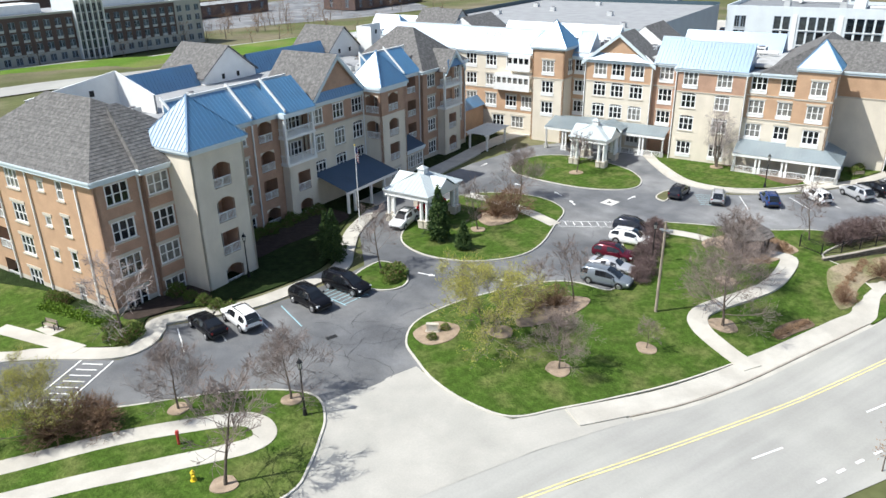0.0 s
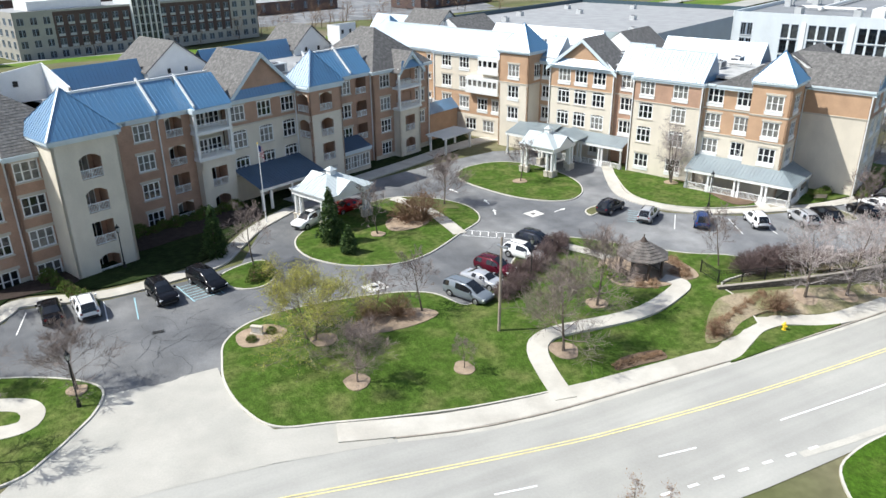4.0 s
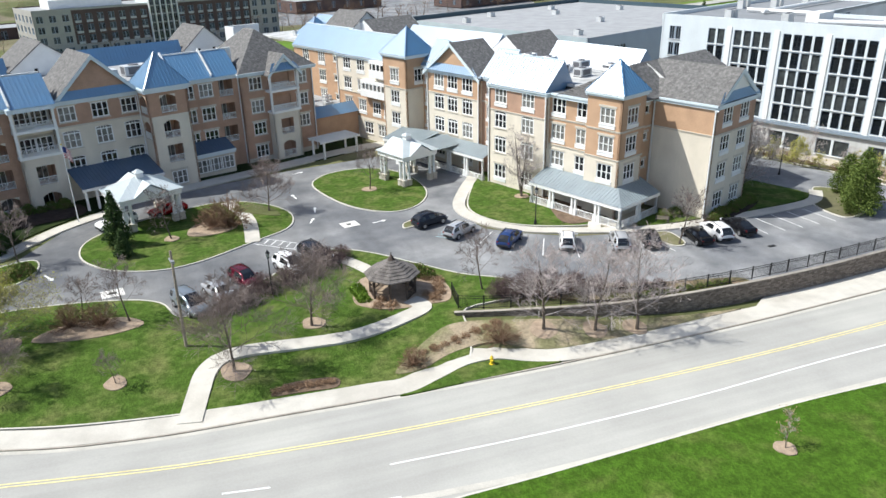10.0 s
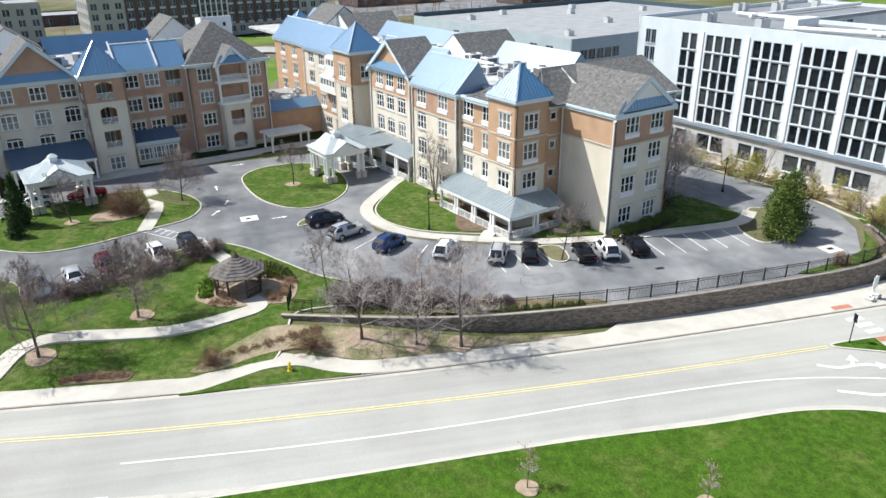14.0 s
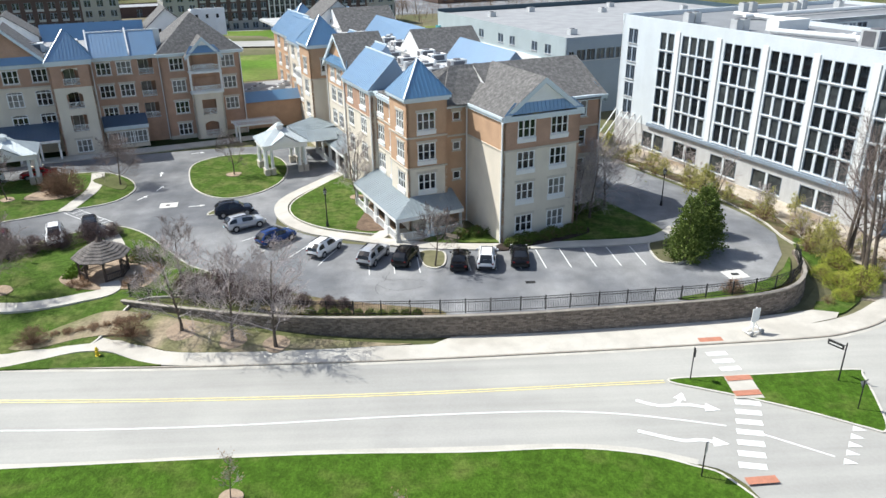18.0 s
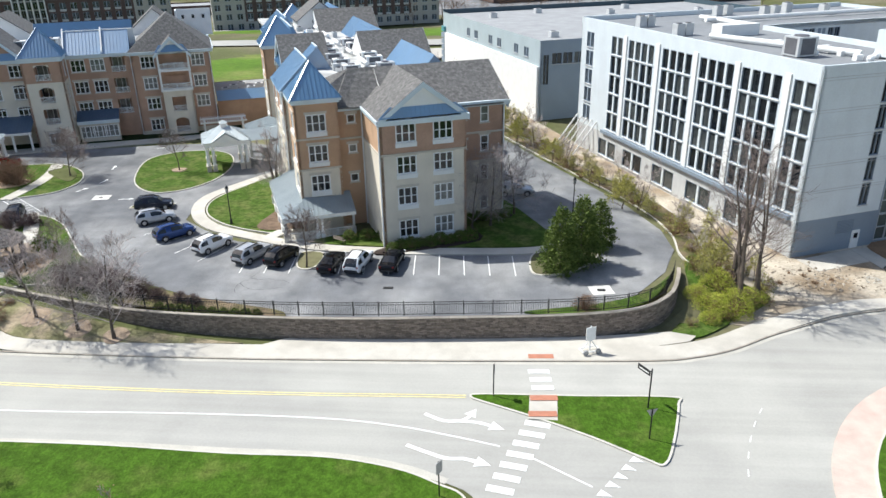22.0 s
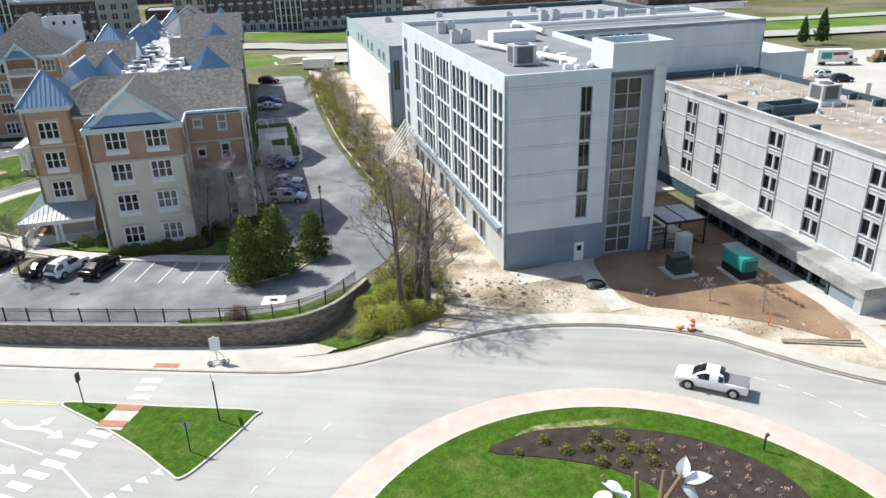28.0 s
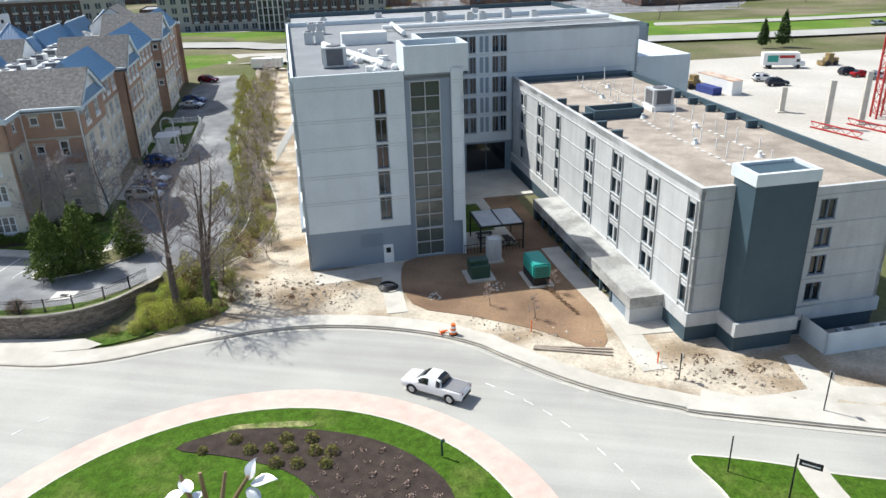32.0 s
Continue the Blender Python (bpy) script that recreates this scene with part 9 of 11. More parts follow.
def evergreen(seed, h, r, mat, label, n=4200, plump=0.55, size=0.28):
    """A conifer: a trunk, whorls of boughs, and many drooping sprays."""
    rng = random.Random(seed)
    ob = thing("evergreen_tree", label, "evergreen tree")
    V, F, LV, LF = [], [], [], []
    tube(V, F, [Vector((0, 0, -0.2)), Vector((0, 0, h * 0.5)), Vector((0.05, 0, h * 0.97))], [h * 0.022, h * 0.013, 0.02], 7)
    hang("trunk", mesh_from("trunk", V, F, BARK), ob)
    boughs = int(26 + h * 6)
    for k in range(boughs):
        f = (k + rng.random()) / boughs
        a = k * 2.399
        prof = (1 - f) ** plump * (0.55 + 0.45 * min(1, f / 0.12))
        L = r * prof * rng.uniform(0.78, 1.16)
        d = Vector((math.cos(a), math.sin(a), 0))
        base = Vector((0, 0, h * (0.03 + 0.95 * f)))
        cnt = max(8, int(n / boughs * (0.35 + 1.3 * (1 - f))))
        for j in range(cnt):
            s = rng.random() ** 0.6
            wob = 0.42 * L * (1.0 - 0.5 * s)
            p = base + d * L * s + Vector((rng.gauss(0, wob * 0.5), rng.gauss(0, wob * 0.5), L * (0.32 * s - 0.34 * s * s) + rng.gauss(0, 0.13 + 0.05 * h * 0.3)))
            if p.z < 0.05:
                p.z = rng.uniform(0.05, 0.4)
            o = len(LV)
            out = (d * rng.uniform(0.4, 1.2) + Vector((rng.gauss(0, 0.5), rng.gauss(0, 0.5), rng.gauss(-0.1 if plump > 0.7 else 0.35, 0.4)))).normalized() * size * rng.uniform(0.7, 1.5)
            sd = out.cross(Vector((rng.gauss(0, 1), rng.gauss(0, 1), rng.gauss(0, 1)))).normalized() * size * 0.3
            LV.extend((p, p + out * 0.45 + sd, p + out, p + out * 0.45 - sd))
            LF.extend(((o, o + 1, o + 2), (o, o + 2, o + 3)))
    hang("foliage", mesh_from("foliage", LV, LF, mat), ob)["kind"] = "stuff"
    return ob


def shrub(seed, w, h, twig, leafmat, label, stems=60, n_leaf=500, size=0.09, name="shrub", category="shrub", length=1.0):
    """A shrub: stems that fan out from the base, side twigs, small leaves in an uneven dome."""
    rng = random.Random(seed)
    ob = thing(name, label, category)
    V, F, LV, LF = [], [], [], []
    lump = [rng.uniform(0.75, 1.15) for _ in range(9)]
    def dome(a, e):
        k = a / math.tau * 9
        m = lump[int(k) % 9] * (1 - k % 1) + lump[(int(k) + 1) % 9] * (k % 1)
        return Vector((math.cos(a) * math.cos(e) * w * m, math.sin(a) * math.cos(e) * w * m, math.sin(e) * h * (0.85 + 0.2 * m)))
    for k in range(stems):
        a, e = rng.uniform(0, math.tau), math.asin(rng.uniform(0.05, 1.0))
        tip = dome(a, e) * rng.uniform(0.8, 1.08)
        p0 = Vector((tip.x * 0.12, tip.y * 0.12, 0))
        mid = p0.lerp(tip, 0.5) + Vector((0, 0, 0.12 * h))
        tube(V, F, [p0, mid, tip], [0.022, 0.014, 0.006], 3)
        for j in range(4):
            f = rng.uniform(0.35, 1)
            q = mid.lerp(tip, f)
            e2 = q + Vector((rng.gauss(0, 0.2) * w, rng.gauss(0, 0.2) * w, abs(rng.gauss(0.1, 0.12)) * h)) * 0.8
            tube(V, F, [q, e2], [0.011, 0.005], 3)
    hang("stem_clump", mesh_from("stem_clump", V, F, twig), ob)["kind"] = "stuff"
    if leafmat:
        for k in range(n_leaf):
            a, e = rng.uniform(0, math.tau), math.asin(rng.uniform(0.0, 1.0))
            p = dome(a, e) * rng.uniform(0.72, 1.04)
            p.z = max(0.02, p.z)
            leaf(LV, LF, p, size * rng.uniform(0.6, 1.4), rng, length)
        hang("foliage", mesh_from("foliage", LV, LF, leafmat), ob)["kind"] = "stuff"
    return ob


def at(x, y, yaw=0.0, s=1.0, sz=None, z=None):
    return Matrix.Translation((x, y, (height(x, y) if z is None else z) + 0.1)) @ Matrix.Rotation(radians(yaw), 4, "Z") @ Matrix.Diagonal((s, s, sz or s, 1))


rp = random.Random(77)


def spread_out(master, places, group, label=None, first=True):
    """The first plant takes the first place, copies the others: (x, y, scale, height scale)."""
    for k, pl in enumerate(places):
        x, y, s = pl[:3]
        m = at(x, y, rp.uniform(0, 360), s, pl[3] if len(pl) > 3 else None)
        if k == 0 and first:
            master.matrix_basis = m
            master["group"] = group
        else:
            c = copy_thing(master, m)
            if group:
                c["group"] = group


# leafless trees on the lawns
T_ROUND = bare_tree(1, 7.6, 4.8, 0.17, 20, (13, 12), TWIG, "leafless round-crowned tree with dense grey-brown twigs on the lawn")
spread_out(T_ROUND, [(57.3, 33.2, 1.08), (65, 38, 0.93), (38.8, 36.3, 0.66), (18.4, 45, 0.7), (10.9, 49, 0.68), (65.6, 71.6, 0.82)], "bare lawn trees")
T_THIN = bare_tree(2, 5.0, 2.3, 0.28, 15, (8, 6), TWIG, "slim young leafless tree with a straight trunk", r0=0.07)
spread_out(T_THIN, [(83.1, 39.2, 1.4), (48.8, 44.5, 0.94), (44.5, 46, 0.75), (53, 65.3, 0.95), (37, 62.1, 1.05), (47.8, 34.5, 0.5), (109, 41.1, 1.06), (80.7, 75.6, 1.0), (10.7, 38.7, 1.3), (17.1, 76.2, 0.6)], "young bare trees")
T_PALE = bare_tree(3, 7.4, 3.9, 0.16, 18, (10, 8), PALETWIG, "leafless spreading tree with pale pinkish twigs below the retaining wall")
spread_out(T_PALE, [(85.4, 29.9, 1.2), (90.2, 28.5, 1.02), (94.2, 27.5, 1.1), (10.4, 63.8, 0.88), (126.5, 51.4, 0.95), (128.6, 53.4, 1.12), (131.5, 57.5, 1.05)], "pale bare trees")
T_SAP = bare_tree(4, 3.7, 1.0, 0.25, 12, (5, 4), PALETWIG, "small sapling just coming into leaf on the grass", leaves=STRAW, n_leaf=220, leaf_size=0.08, r0=0.05)
spread_out(T_SAP, [(94.2, 8.6, 1.0), (105.3, 4.6, 0.95), (48.6, 14.4, 1.0), (51.0, 13.4, 0.8)], "saplings by the road")
T_BUD = bare_tree(5, 5.2, 5.0, 0.06, 12, (10, 8), TWIG, "broad low domed tree with new yellow-green leaves", stems=2, leaves=TREEBUD, n_leaf=30000, leaf_size=0.06, r0=0.09)
spread_out(T_BUD, [(37.4, 43.9, 1.05), (0.9, 52.8, 0.75)], "leafing trees")
T_MULTI = bare_tree(6, 10.5, 3.0, 0.2, 11, (8, 6), PALETWIG, "tall many-stemmed leafless tree beside the porch", stems=4, r0=0.12)
spread_out(T_MULTI, [(99.6, 63.7, 1.03)], "")
T_BIG = bare_tree(7, 16.0, 5.8, 0.3, 11, (7, 5), TWIG, "tall leafless tree with a long bare trunk by the building site", r0=0.23, stems=2)
spread_out(T_BIG, [(152.9, 35.5, 1.1), (153.5, 40, 0.97), (155, 37.4, 0.88)], "tall bare trees")
T_STRIP = bare_tree(8, 6.0, 2.0, 0.15, 10, (6, 5), PALETWIG, "thin leafless tree in the overgrown strip", stems=2, r0=0.06)
T_STRIPG = bare_tree(9, 5.0, 2.1, 0.12, 10, (5, 5), TWIG, "thin tree with sparse yellow-green leaves in the overgrown strip", stems=2, leaves=TREEBUD, n_leaf=1500, leaf_size=0.11, r0=0.06)
strip_places = []
for k in range(64):
    v = -20 + 128 * ((k + rp.random()) / 64)
    u = 161.2 + rp.uniform(-2.0, 2.2) - (3.5 if v < -12 else 0)
    p = FRAME @ Vector((u, v, 0))
    strip_places.append((p.x, p.y, rp.uniform(0.65, 1.15)))
spread_out(T_STRIP, strip_places[0::2], "strip trees")
spread_out(T_STRIPG, strip_places[1::2] + [(151.2, 41.2, 1.0), (153.6, 44.4, 1.1), (155.8, 41.0, 0.9), (150.2, 39.0, 0.8)], "strip trees")
# far trees along the highway
T_YELLOW = bare_tree(12, 5.6, 2.9, 0.1, 11, (6, 5), TWIG, "young tree in new yellow-green leaf beside the service lane", stems=2, leaves=TREEBUD, n_leaf=3600, leaf_size=0.12, r0=0.07)
strip = [(157.6, 2, 0.75), (158.4, 24, 0.85), (157.8, 36, 0.95), (158.8, 46, 1.0), (158.0, 54, 1.05), (157.4, 62, 1.0), (158.2, 70, 1.1), (157.0, 78, 1.0), (156.6, 87, 0.95)]
ca, sa = math.cos(radians(ANGLE)), math.sin(radians(ANGLE))
spread_out(T_YELLOW, [(u * ca - v * sa, u * sa + v * ca, k) for u, v, k in strip], "yellow-green strip trees")
T_FAR = bare_tree(31, 6.0, 3.4, 0.12, 9, (5, 3), BROWNTWIG, "leafless brown tree beyond the highway", r0=0.12)
far_spots = []
for k in range(110):
    if k < 40:
        u, v = rp.uniform(212, 300), rp.uniform(222, 300)
    elif k < 60:
        u, v = rp.uniform(-60, 15), rp.uniform(232, 330)
    elif k < 96:
        u, v = rp.uniform(20, 430), rp.uniform(245, 318)
    else:
        u, v = rp.uniform(160, 330), rp.uniform(199, 207)
    if v < 245 and 15 < u < 210:
        u, v = u, rp.uniform(240, 300)
    p = FRAME @ Vector((u, v, 0))
    far_spots.append((p.x, p.y, rp.uniform(0.6, 1.5)))
spread_out(T_FAR, far_spots, "far trees")

# bare woods in the distance, joined
WV, WF = [], []
crown = [o_ for o_ in T_FAR.children if o_.name.startswith("crown")][0].data
cv, cf = [v.co.copy() for v in crown.vertices], [tuple(p.vertices) for p in crown.polygons]
for k in range(150):
    u, v = rp.uniform(-120, 460), rp.uniform(300, 560)
    if k < 60:
        u, v = rp.uniform(214, 460), rp.uniform(262, 330)
    p = FRAME @ Vector((u, v, 0))
    m = at(p.x, p.y, rp.uniform(0, 360), rp.uniform(0.9, 1.9))
    o = len(WV)
    WV += [m @ q for q in cv]
    WF += [tuple(i + o for i in f) for f in cf]
tagged(new("far_woods", mesh_from("far_woods", WV, WF, BROWNTWIG)), "bare brown woods along the horizon", "woods", "", "stuff")

# evergreens
EV = evergreen(11, 6.7, 1.75, NEEDLE, "dark green conical spruce on the drop-off island", 4200, 0.85)
spread_out(EV, [(47.1, 65.4, 1.0), (47.8, 61.4, 0.72, 0.5), (33.9, 67, 0.9), (34.6, 70.2, 0.7)], "spruces")
JU = evergreen(12, 7.4, 2.6, JUNIPER, "bushy green juniper tree at the end of the parking bays", 6500, 0.5, 0.26)
spread_out(JU, [(135.9, 40.4, 0.96), (138.2, 42.5, 1.06), (140.7, 47.1, 0.86, 0.78)], "junipers")
for x, y, s in ((242.1, 211.3, 1.1), (247.9, 213.1, 1.4)):
    c = copy_thing(EV, at(x, y, s * 90, s, z=0))
    tagged(c, "dark spruce on the far verge", "evergreen tree", "far spruces")

# shrubs
S_PURP = shrub(21, 1.5, 1.75, PURPLETWIG, PURPLETWIG, "leafless purple-brown shrub with dense twigs", 230, 1500, 0.055)
spread_out(S_PURP, [(57.5, 43.6, 1.0), (59.6, 44.6, 1.1), (61.6, 46.6, 1.2), (64.2, 47.8, 1.1), (66.6, 49.4, 1.2), (69.3, 51.2, 1.25), (71.2, 52.6, 0.9), (84.6, 36.7, 1.3), (86.8, 36.3, 1.45), (89.2, 35.7, 1.4), (91.6, 35.0, 1.25), (93.8, 34.2, 1.0), (96, 33.4, 0.7), (98.4, 32.9, 0.6), (100, 32.4, 0.6)], "shrubs along the parking row")
S_BROWN = shrub(22, 1.5, 1.5, BROWNTWIG, BROWNTWIG, "leafless brown shrub with dense twigs", 140, 700, 0.05)
spread_out(S_BROWN, [(58.2, 67.9, 1.6, 1.9), (60.1, 67.2, 1.2, 1.4), (2.4, 51.4, 1.0), (4.2, 51.0, 1.05), (5.6, 50.3, 0.9), (80.9, 29.6, 0.75, 0.7), (72.2, 29.3, 0.6), (43.5, 45.2, 0.8), (46.3, 44.6, 0.8), (137.6, 32.5, 0.5)], "brown shrubs")
S_STRAW = shrub(23, 0.55, 0.5, STRAW, STRAW, "low dry reddish-brown clump", 60, 200, 0.05, "dry_clump", "dry clump")
places = [(71.9, 39.4, 1.3), (73.2, 38.9, 1.2), (77.7, 39, 1.2), (78.6, 40, 1.2), (79, 41.3, 1.1), (79.4, 42.6, 1.2), (78.4, 43.6, 1.0), (72.6, 40.6, 1.0), (77.2, 40.2, 0.9)]
places += [(73.7 + 1.1 * k, 30.6 + 0.2 * k, 0.7 + 0.2 * (k % 2)) for k in range(8)]
places += [(60.3 + 0.9 * k, 29.3 + 0.12 * math.sin(k), 0.8) for k in range(6)]
places += [(156.6 + 1.1 * k + 0.6 * math.sin(5 * k), 42.6 + 1.6 * math.sin(2.3 * k), 0.3 + 0.12 * (k % 3)) for k in range(8)]
spread_out(S_STRAW, places, "dry clumps")
S_HEDGE = shrub(24, 0.7, 0.85, BROWNTWIG, HEDGE, "clipped rounded green shrub", 30, 900, 0.09)
places = [(36, 58.6, 1.3), (37.2, 59.2, 1.35), (37.9, 60.3, 1.1), (36.9, 60.2, 1.1), (9.4, 63.2, 1.0), (10.1, 62.2, 1.1), (11.1, 62.8, 1.2), (6.5, 75.2, 1.0), (7.4, 74.2, 1.0), (9.9, 65.4, 1.0), (32.6, 46.1, 0.6), (34.6, 46.9, 0.6)]
places += [(112.2 + 2.0 * k, 48.6 + 0.5 * k, 1.1) for k in range(8)]
places += [(97 + 1.1 * k, lerp_table(97 + 1.1 * k, WALL) + 1.5, 0.6) for k in range(10)]
places += [(76.8, 45.4, 1.4), (78, 44.9, 1.3), (78.8, 44.1, 1.1)]
for v in range(8):
    p = FRAME @ Vector((41.6, 48 + v * 1.9, 0))
    places.append((p.x, p.y, rp.uniform(0.8, 1.2)))
spread_out(S_HEDGE, places, "clipped shrubs")
S_PER = shrub(25, 0.32, 0.34, HEDGE, BRIGHT, "small clump of fresh green perennial leaves", 12, 130, 0.1, "perennial", "perennial plant", 1.8)
places = [(70.6 + 0.5 * (k % 2), 41 + 0.55 * (k // 2), 1.2) for k in range(14)]
places += [(5.4 + 0.42 * k + 0.6 * j, 73.9 - 0.75 * k + 0.35 * j, 1.1) for k in range(10) for j in range(2)]
places += [(86.4 + 0.6 * k, 37.4 - 0.1 * k, 1.0) for k in range(4)]
spread_out(S_PER, places, "perennials")
S_GREEN = shrub(26, 2.1, 3.6, BROWNTWIG, FRESH, "large bright green leafy bush on the bank", 110, 5200, 0.09)
spread_out(S_GREEN, [(152.2, 35.0, 1.0, 0.7), (150.2, 35.2, 0.9, 0.6), (154.2, 37.0, 0.8, 0.6), (151.2, 38.0, 0.9, 0.85), (149.6, 33.4, 0.55, 0.4), (148.9, 36.6, 0.6, 0.5)], "green bushes")
S_OLIVE = shrub(27, 1.2, 1.5, BROWNTWIG, BUDS, "wild shrub with sparse yellow-green leaves", 50, 300, 0.11)
places = []
for k in range(44):
    v = -24 + 130 * ((k + rp.random()) / 44)
    p = FRAME @ Vector((161.0 + rp.uniform(-1.9, 2.0) - (4 if v < -12 else 0), v, 0))
    places.append((p.x, p.y, rp.uniform(0.6, 1.35)))
places += [(153.4, 35.6, 0.7), (151.2, 33.8, 0.6), (147.6, 32.6, 0.5), (155.8, 38.4, 0.6), (149.8, 41.5, 1.0), (151.6, 43.6, 1.2), (154.6, 42.2, 1.0), (156.4, 39.4, 0.9), (152.2, 38.6, 0.8), (155.6, 36.8, 0.7)]
spread_out(S_OLIVE, places, "strip shrubs")
# roundabout planting
S_ROUND = shrub(28, 0.42, 0.5, BROWNTWIG, OLIVELEAF, "small round yellow-green shrub in dark mulch", 20, 420, 0.07)
rows = [(x, y, 1.25) for x, y in ((164.4, 17.5), (166.2, 19.0), (167.8, 18.1), (169.2, 18.4), (169.9, 19.7), (170.6, 18.7), (171.8, 20.0), (172.5, 18.7), (173.7, 18.8), (170.2, 17.0), (171.7, 17.2), (173.7, 17.5))]
spread_out(S_ROUND, rows, "roundabout shrubs")
S_TUFT = shrub(29, 0.24, 0.24, TUFTM, TUFTM, "tiny dry pinkish-tan tuft in dark mulch", 14, 90, 0.07, name="tuft", category="tuft")
rows = []
for k in range(8):
    for j in range(6):
        rows.append((173.4 + 1.25 * k + 0.5 * (j % 2) + rp.uniform(-0.2, 0.2), 19.9 - 1.15 * j - 0.16 * k * (1 + 0.1 * k) + rp.uniform(-0.2, 0.2), rp.uniform(1.0, 1.5)))
rows = [r for r in rows if (r[0] - 171.4) ** 2 + (r[1] - 6.3) ** 2 < 14.6 ** 2]
spread_out(S_TUFT, rows, "roundabout tufts")

# ---------- small things ----------
def rod(bm, a, b, r, seg=8, r2=None, mi=0):
    a, b = Vector(a), Vector(b)
    res = bmesh.ops.create_cone(bm, cap_ends=True, segments=seg, radius1=r, radius2=r if r2 is None else r2, depth=(b - a).length, matrix=Matrix.Translation((a + b) / 2) @ (b - a).to_track_quat("Z", "Y").to_matrix().to_4x4())
    for f in {f for v in res["verts"] for f in v.link_faces}:
        f.material_index = mi


def on(x, y, yaw=0.0, up=0.1):
    return pose(x, y, height(x, y) + up, 0, 0, yaw)


LAMPGLASS = material("frosted lamp glass", (0.6, 0.6, 0.55), 0.3, 0.05)
GALV = material("galvanised steel", (0.36, 0.37, 0.38), 0.5, 0.1, metal=0.6)
POLEWOOD = material("weathered pole timber", (0.3, 0.25, 0.2), 0.95, 0.2, 0.8, 9.0)
REDPAINT = material("red paint", (0.4, 0.03, 0.025), 0.6, 0.1)
ORANGEP = material("orange plastic", (0.85, 0.16, 0.02), 0.5, 0.06)
YELLOWP = material("yellow paint", (0.75, 0.52, 0.03), 0.5, 0.08)
TEAL = material("teal sheet metal", (0.02, 0.3, 0.25), 0.45, 0.05)
DGREEN = material("dark green sheet metal", (0.02, 0.06, 0.04), 0.5, 0.08)
BRONZE = material("bronze-coloured metal", (0.3, 0.2, 0.11), 0.5, 0.12, metal=0.3)
ALU = material("brushed pale metal", (0.78, 0.8, 0.82), 0.4, 0.05, metal=0.4)

# street lamps
lamp = thing("street_lamp", "black iron street lamp with a lantern head", "street lamp")
bm = bmesh.new()
rod(bm, (0, 0, 0), (0, 0, 0.5), 0.2, 10, 0.13)
rod(bm, (0, 0, 0.5), (0, 0, 0.62), 0.15, 10)
part("base", bm, BLACKMETAL, lamp)
bm = bmesh.new()
rod(bm, (0, 0, 0.6), (0, 0, 4.1), 0.075, 8, 0.055)
rod(bm, (0, 0, 4.1), (0, 0, 4.2), 0.14, 8)
part("pole", bm, BLACKMETAL, lamp)
bm = bmesh.new()
rod(bm, (0, 0, 4.2), (0, 0, 4.65), 0.13, 6, 0.2)
part("lantern", bm, LAMPGLASS, lamp, "frosted lantern glass")
for k in range(6):
    a = k * math.tau / 6
    bm = bmesh.new()
    rod(bm, (0.13 * math.cos(a), 0.13 * math.sin(a), 4.2), (0.205 * math.cos(a), 0.205 * math.sin(a), 4.66), 0.02, 4)
    part("lantern_bar", bm, BLACKMETAL, lamp)
bm = bmesh.new()
rod(bm, (0, 0, 4.65), (0, 0, 4.9), 0.25, 6, 0.08)
rod(bm, (0, 0, 4.9), (0, 0, 5.1), 0.06, 6, 0.01)
part("lantern_cap", bm, BLACKMETAL, lamp)
places = [(18.4, 42.6), (24.4, 68.4), (62.4, 45.9), (96.5, 53.5), (118.8, 49.6), (138.8, 57.1), (126.4, 85.9)]
for k, (x, y) in enumerate(places):
    if k == 0:
        lamp.matrix_basis = on(x, y)
        lamp["group"] = "street lamps"
    else:
        copy_thing(lamp, on(x, y, 20 * k))["group"] = "street lamps"

up = thing("utility_pole", "bare weathered timber utility pole", "utility pole", on(53.6, 38.2, 10))
bm = bmesh.new()
rod(bm, (0, 0, -0.2), (0.1, 0, 9.4), 0.15, 10, 0.1)
part("pole", bm, POLEWOOD, up)
bm = bmesh.new()
box(bm, -0.1, -0.5, 8.5, 0.18, 0.5, 8.6)
box(bm, 0.0, -0.75, 8.45, 0.2, -0.45, 8.7)
part("bracket", bm, GALV, up)

fp = thing("flagpole", "white flagpole with a striped flag hanging limp", "flagpole", on(41.9, 75.3, 40))
bm = bmesh.new()
rod(bm, (0, 0, 0), (0, 0, 10.3), 0.08, 10, 0.04)
part("pole", bm, WHITE, fp)
bm = bmesh.new()
bmesh.ops.create_uvsphere(bm, u_segments=8, v_segments=6, radius=0.1, matrix=Matrix.Translation((0, 0, 10.36)))
part("finial", bm, YELLOWP, fp)
FLAGR, FLAGB = material("flag red", (0.45, 0.03, 0.05), 0.9, 0.06), material("flag blue", (0.03, 0.05, 0.2), 0.9, 0.06)
bm = bmesh.new()
for k in range(13):
    z1 = 10.1 - 0.11 * k
    for j in range(5):
        x0, x1 = 0.05 + 0.2 * j, 0.25 + 0.2 * j
        sag = lambda x: 0.9 * x * x
        f = poly(bm, [(x0, 0.12 * math.sin(x0 * 9), z1 - sag(x0)), (x1, 0.12 * math.sin(x1 * 9), z1 - sag(x1)), (x1, 0.12 * math.sin(x1 * 9), z1 - 0.11 - sag(x1)), (x0, 0.12 * math.sin(x0 * 9), z1 - 0.11 - sag(x0))])
        f.material_index = 2 if (j < 2 and k < 7) else (0 if k % 2 == 0 else 1)
part("flag", bm, [FLAGR, WHITE, FLAGB], fp, "red and white striped flag with a blue corner")

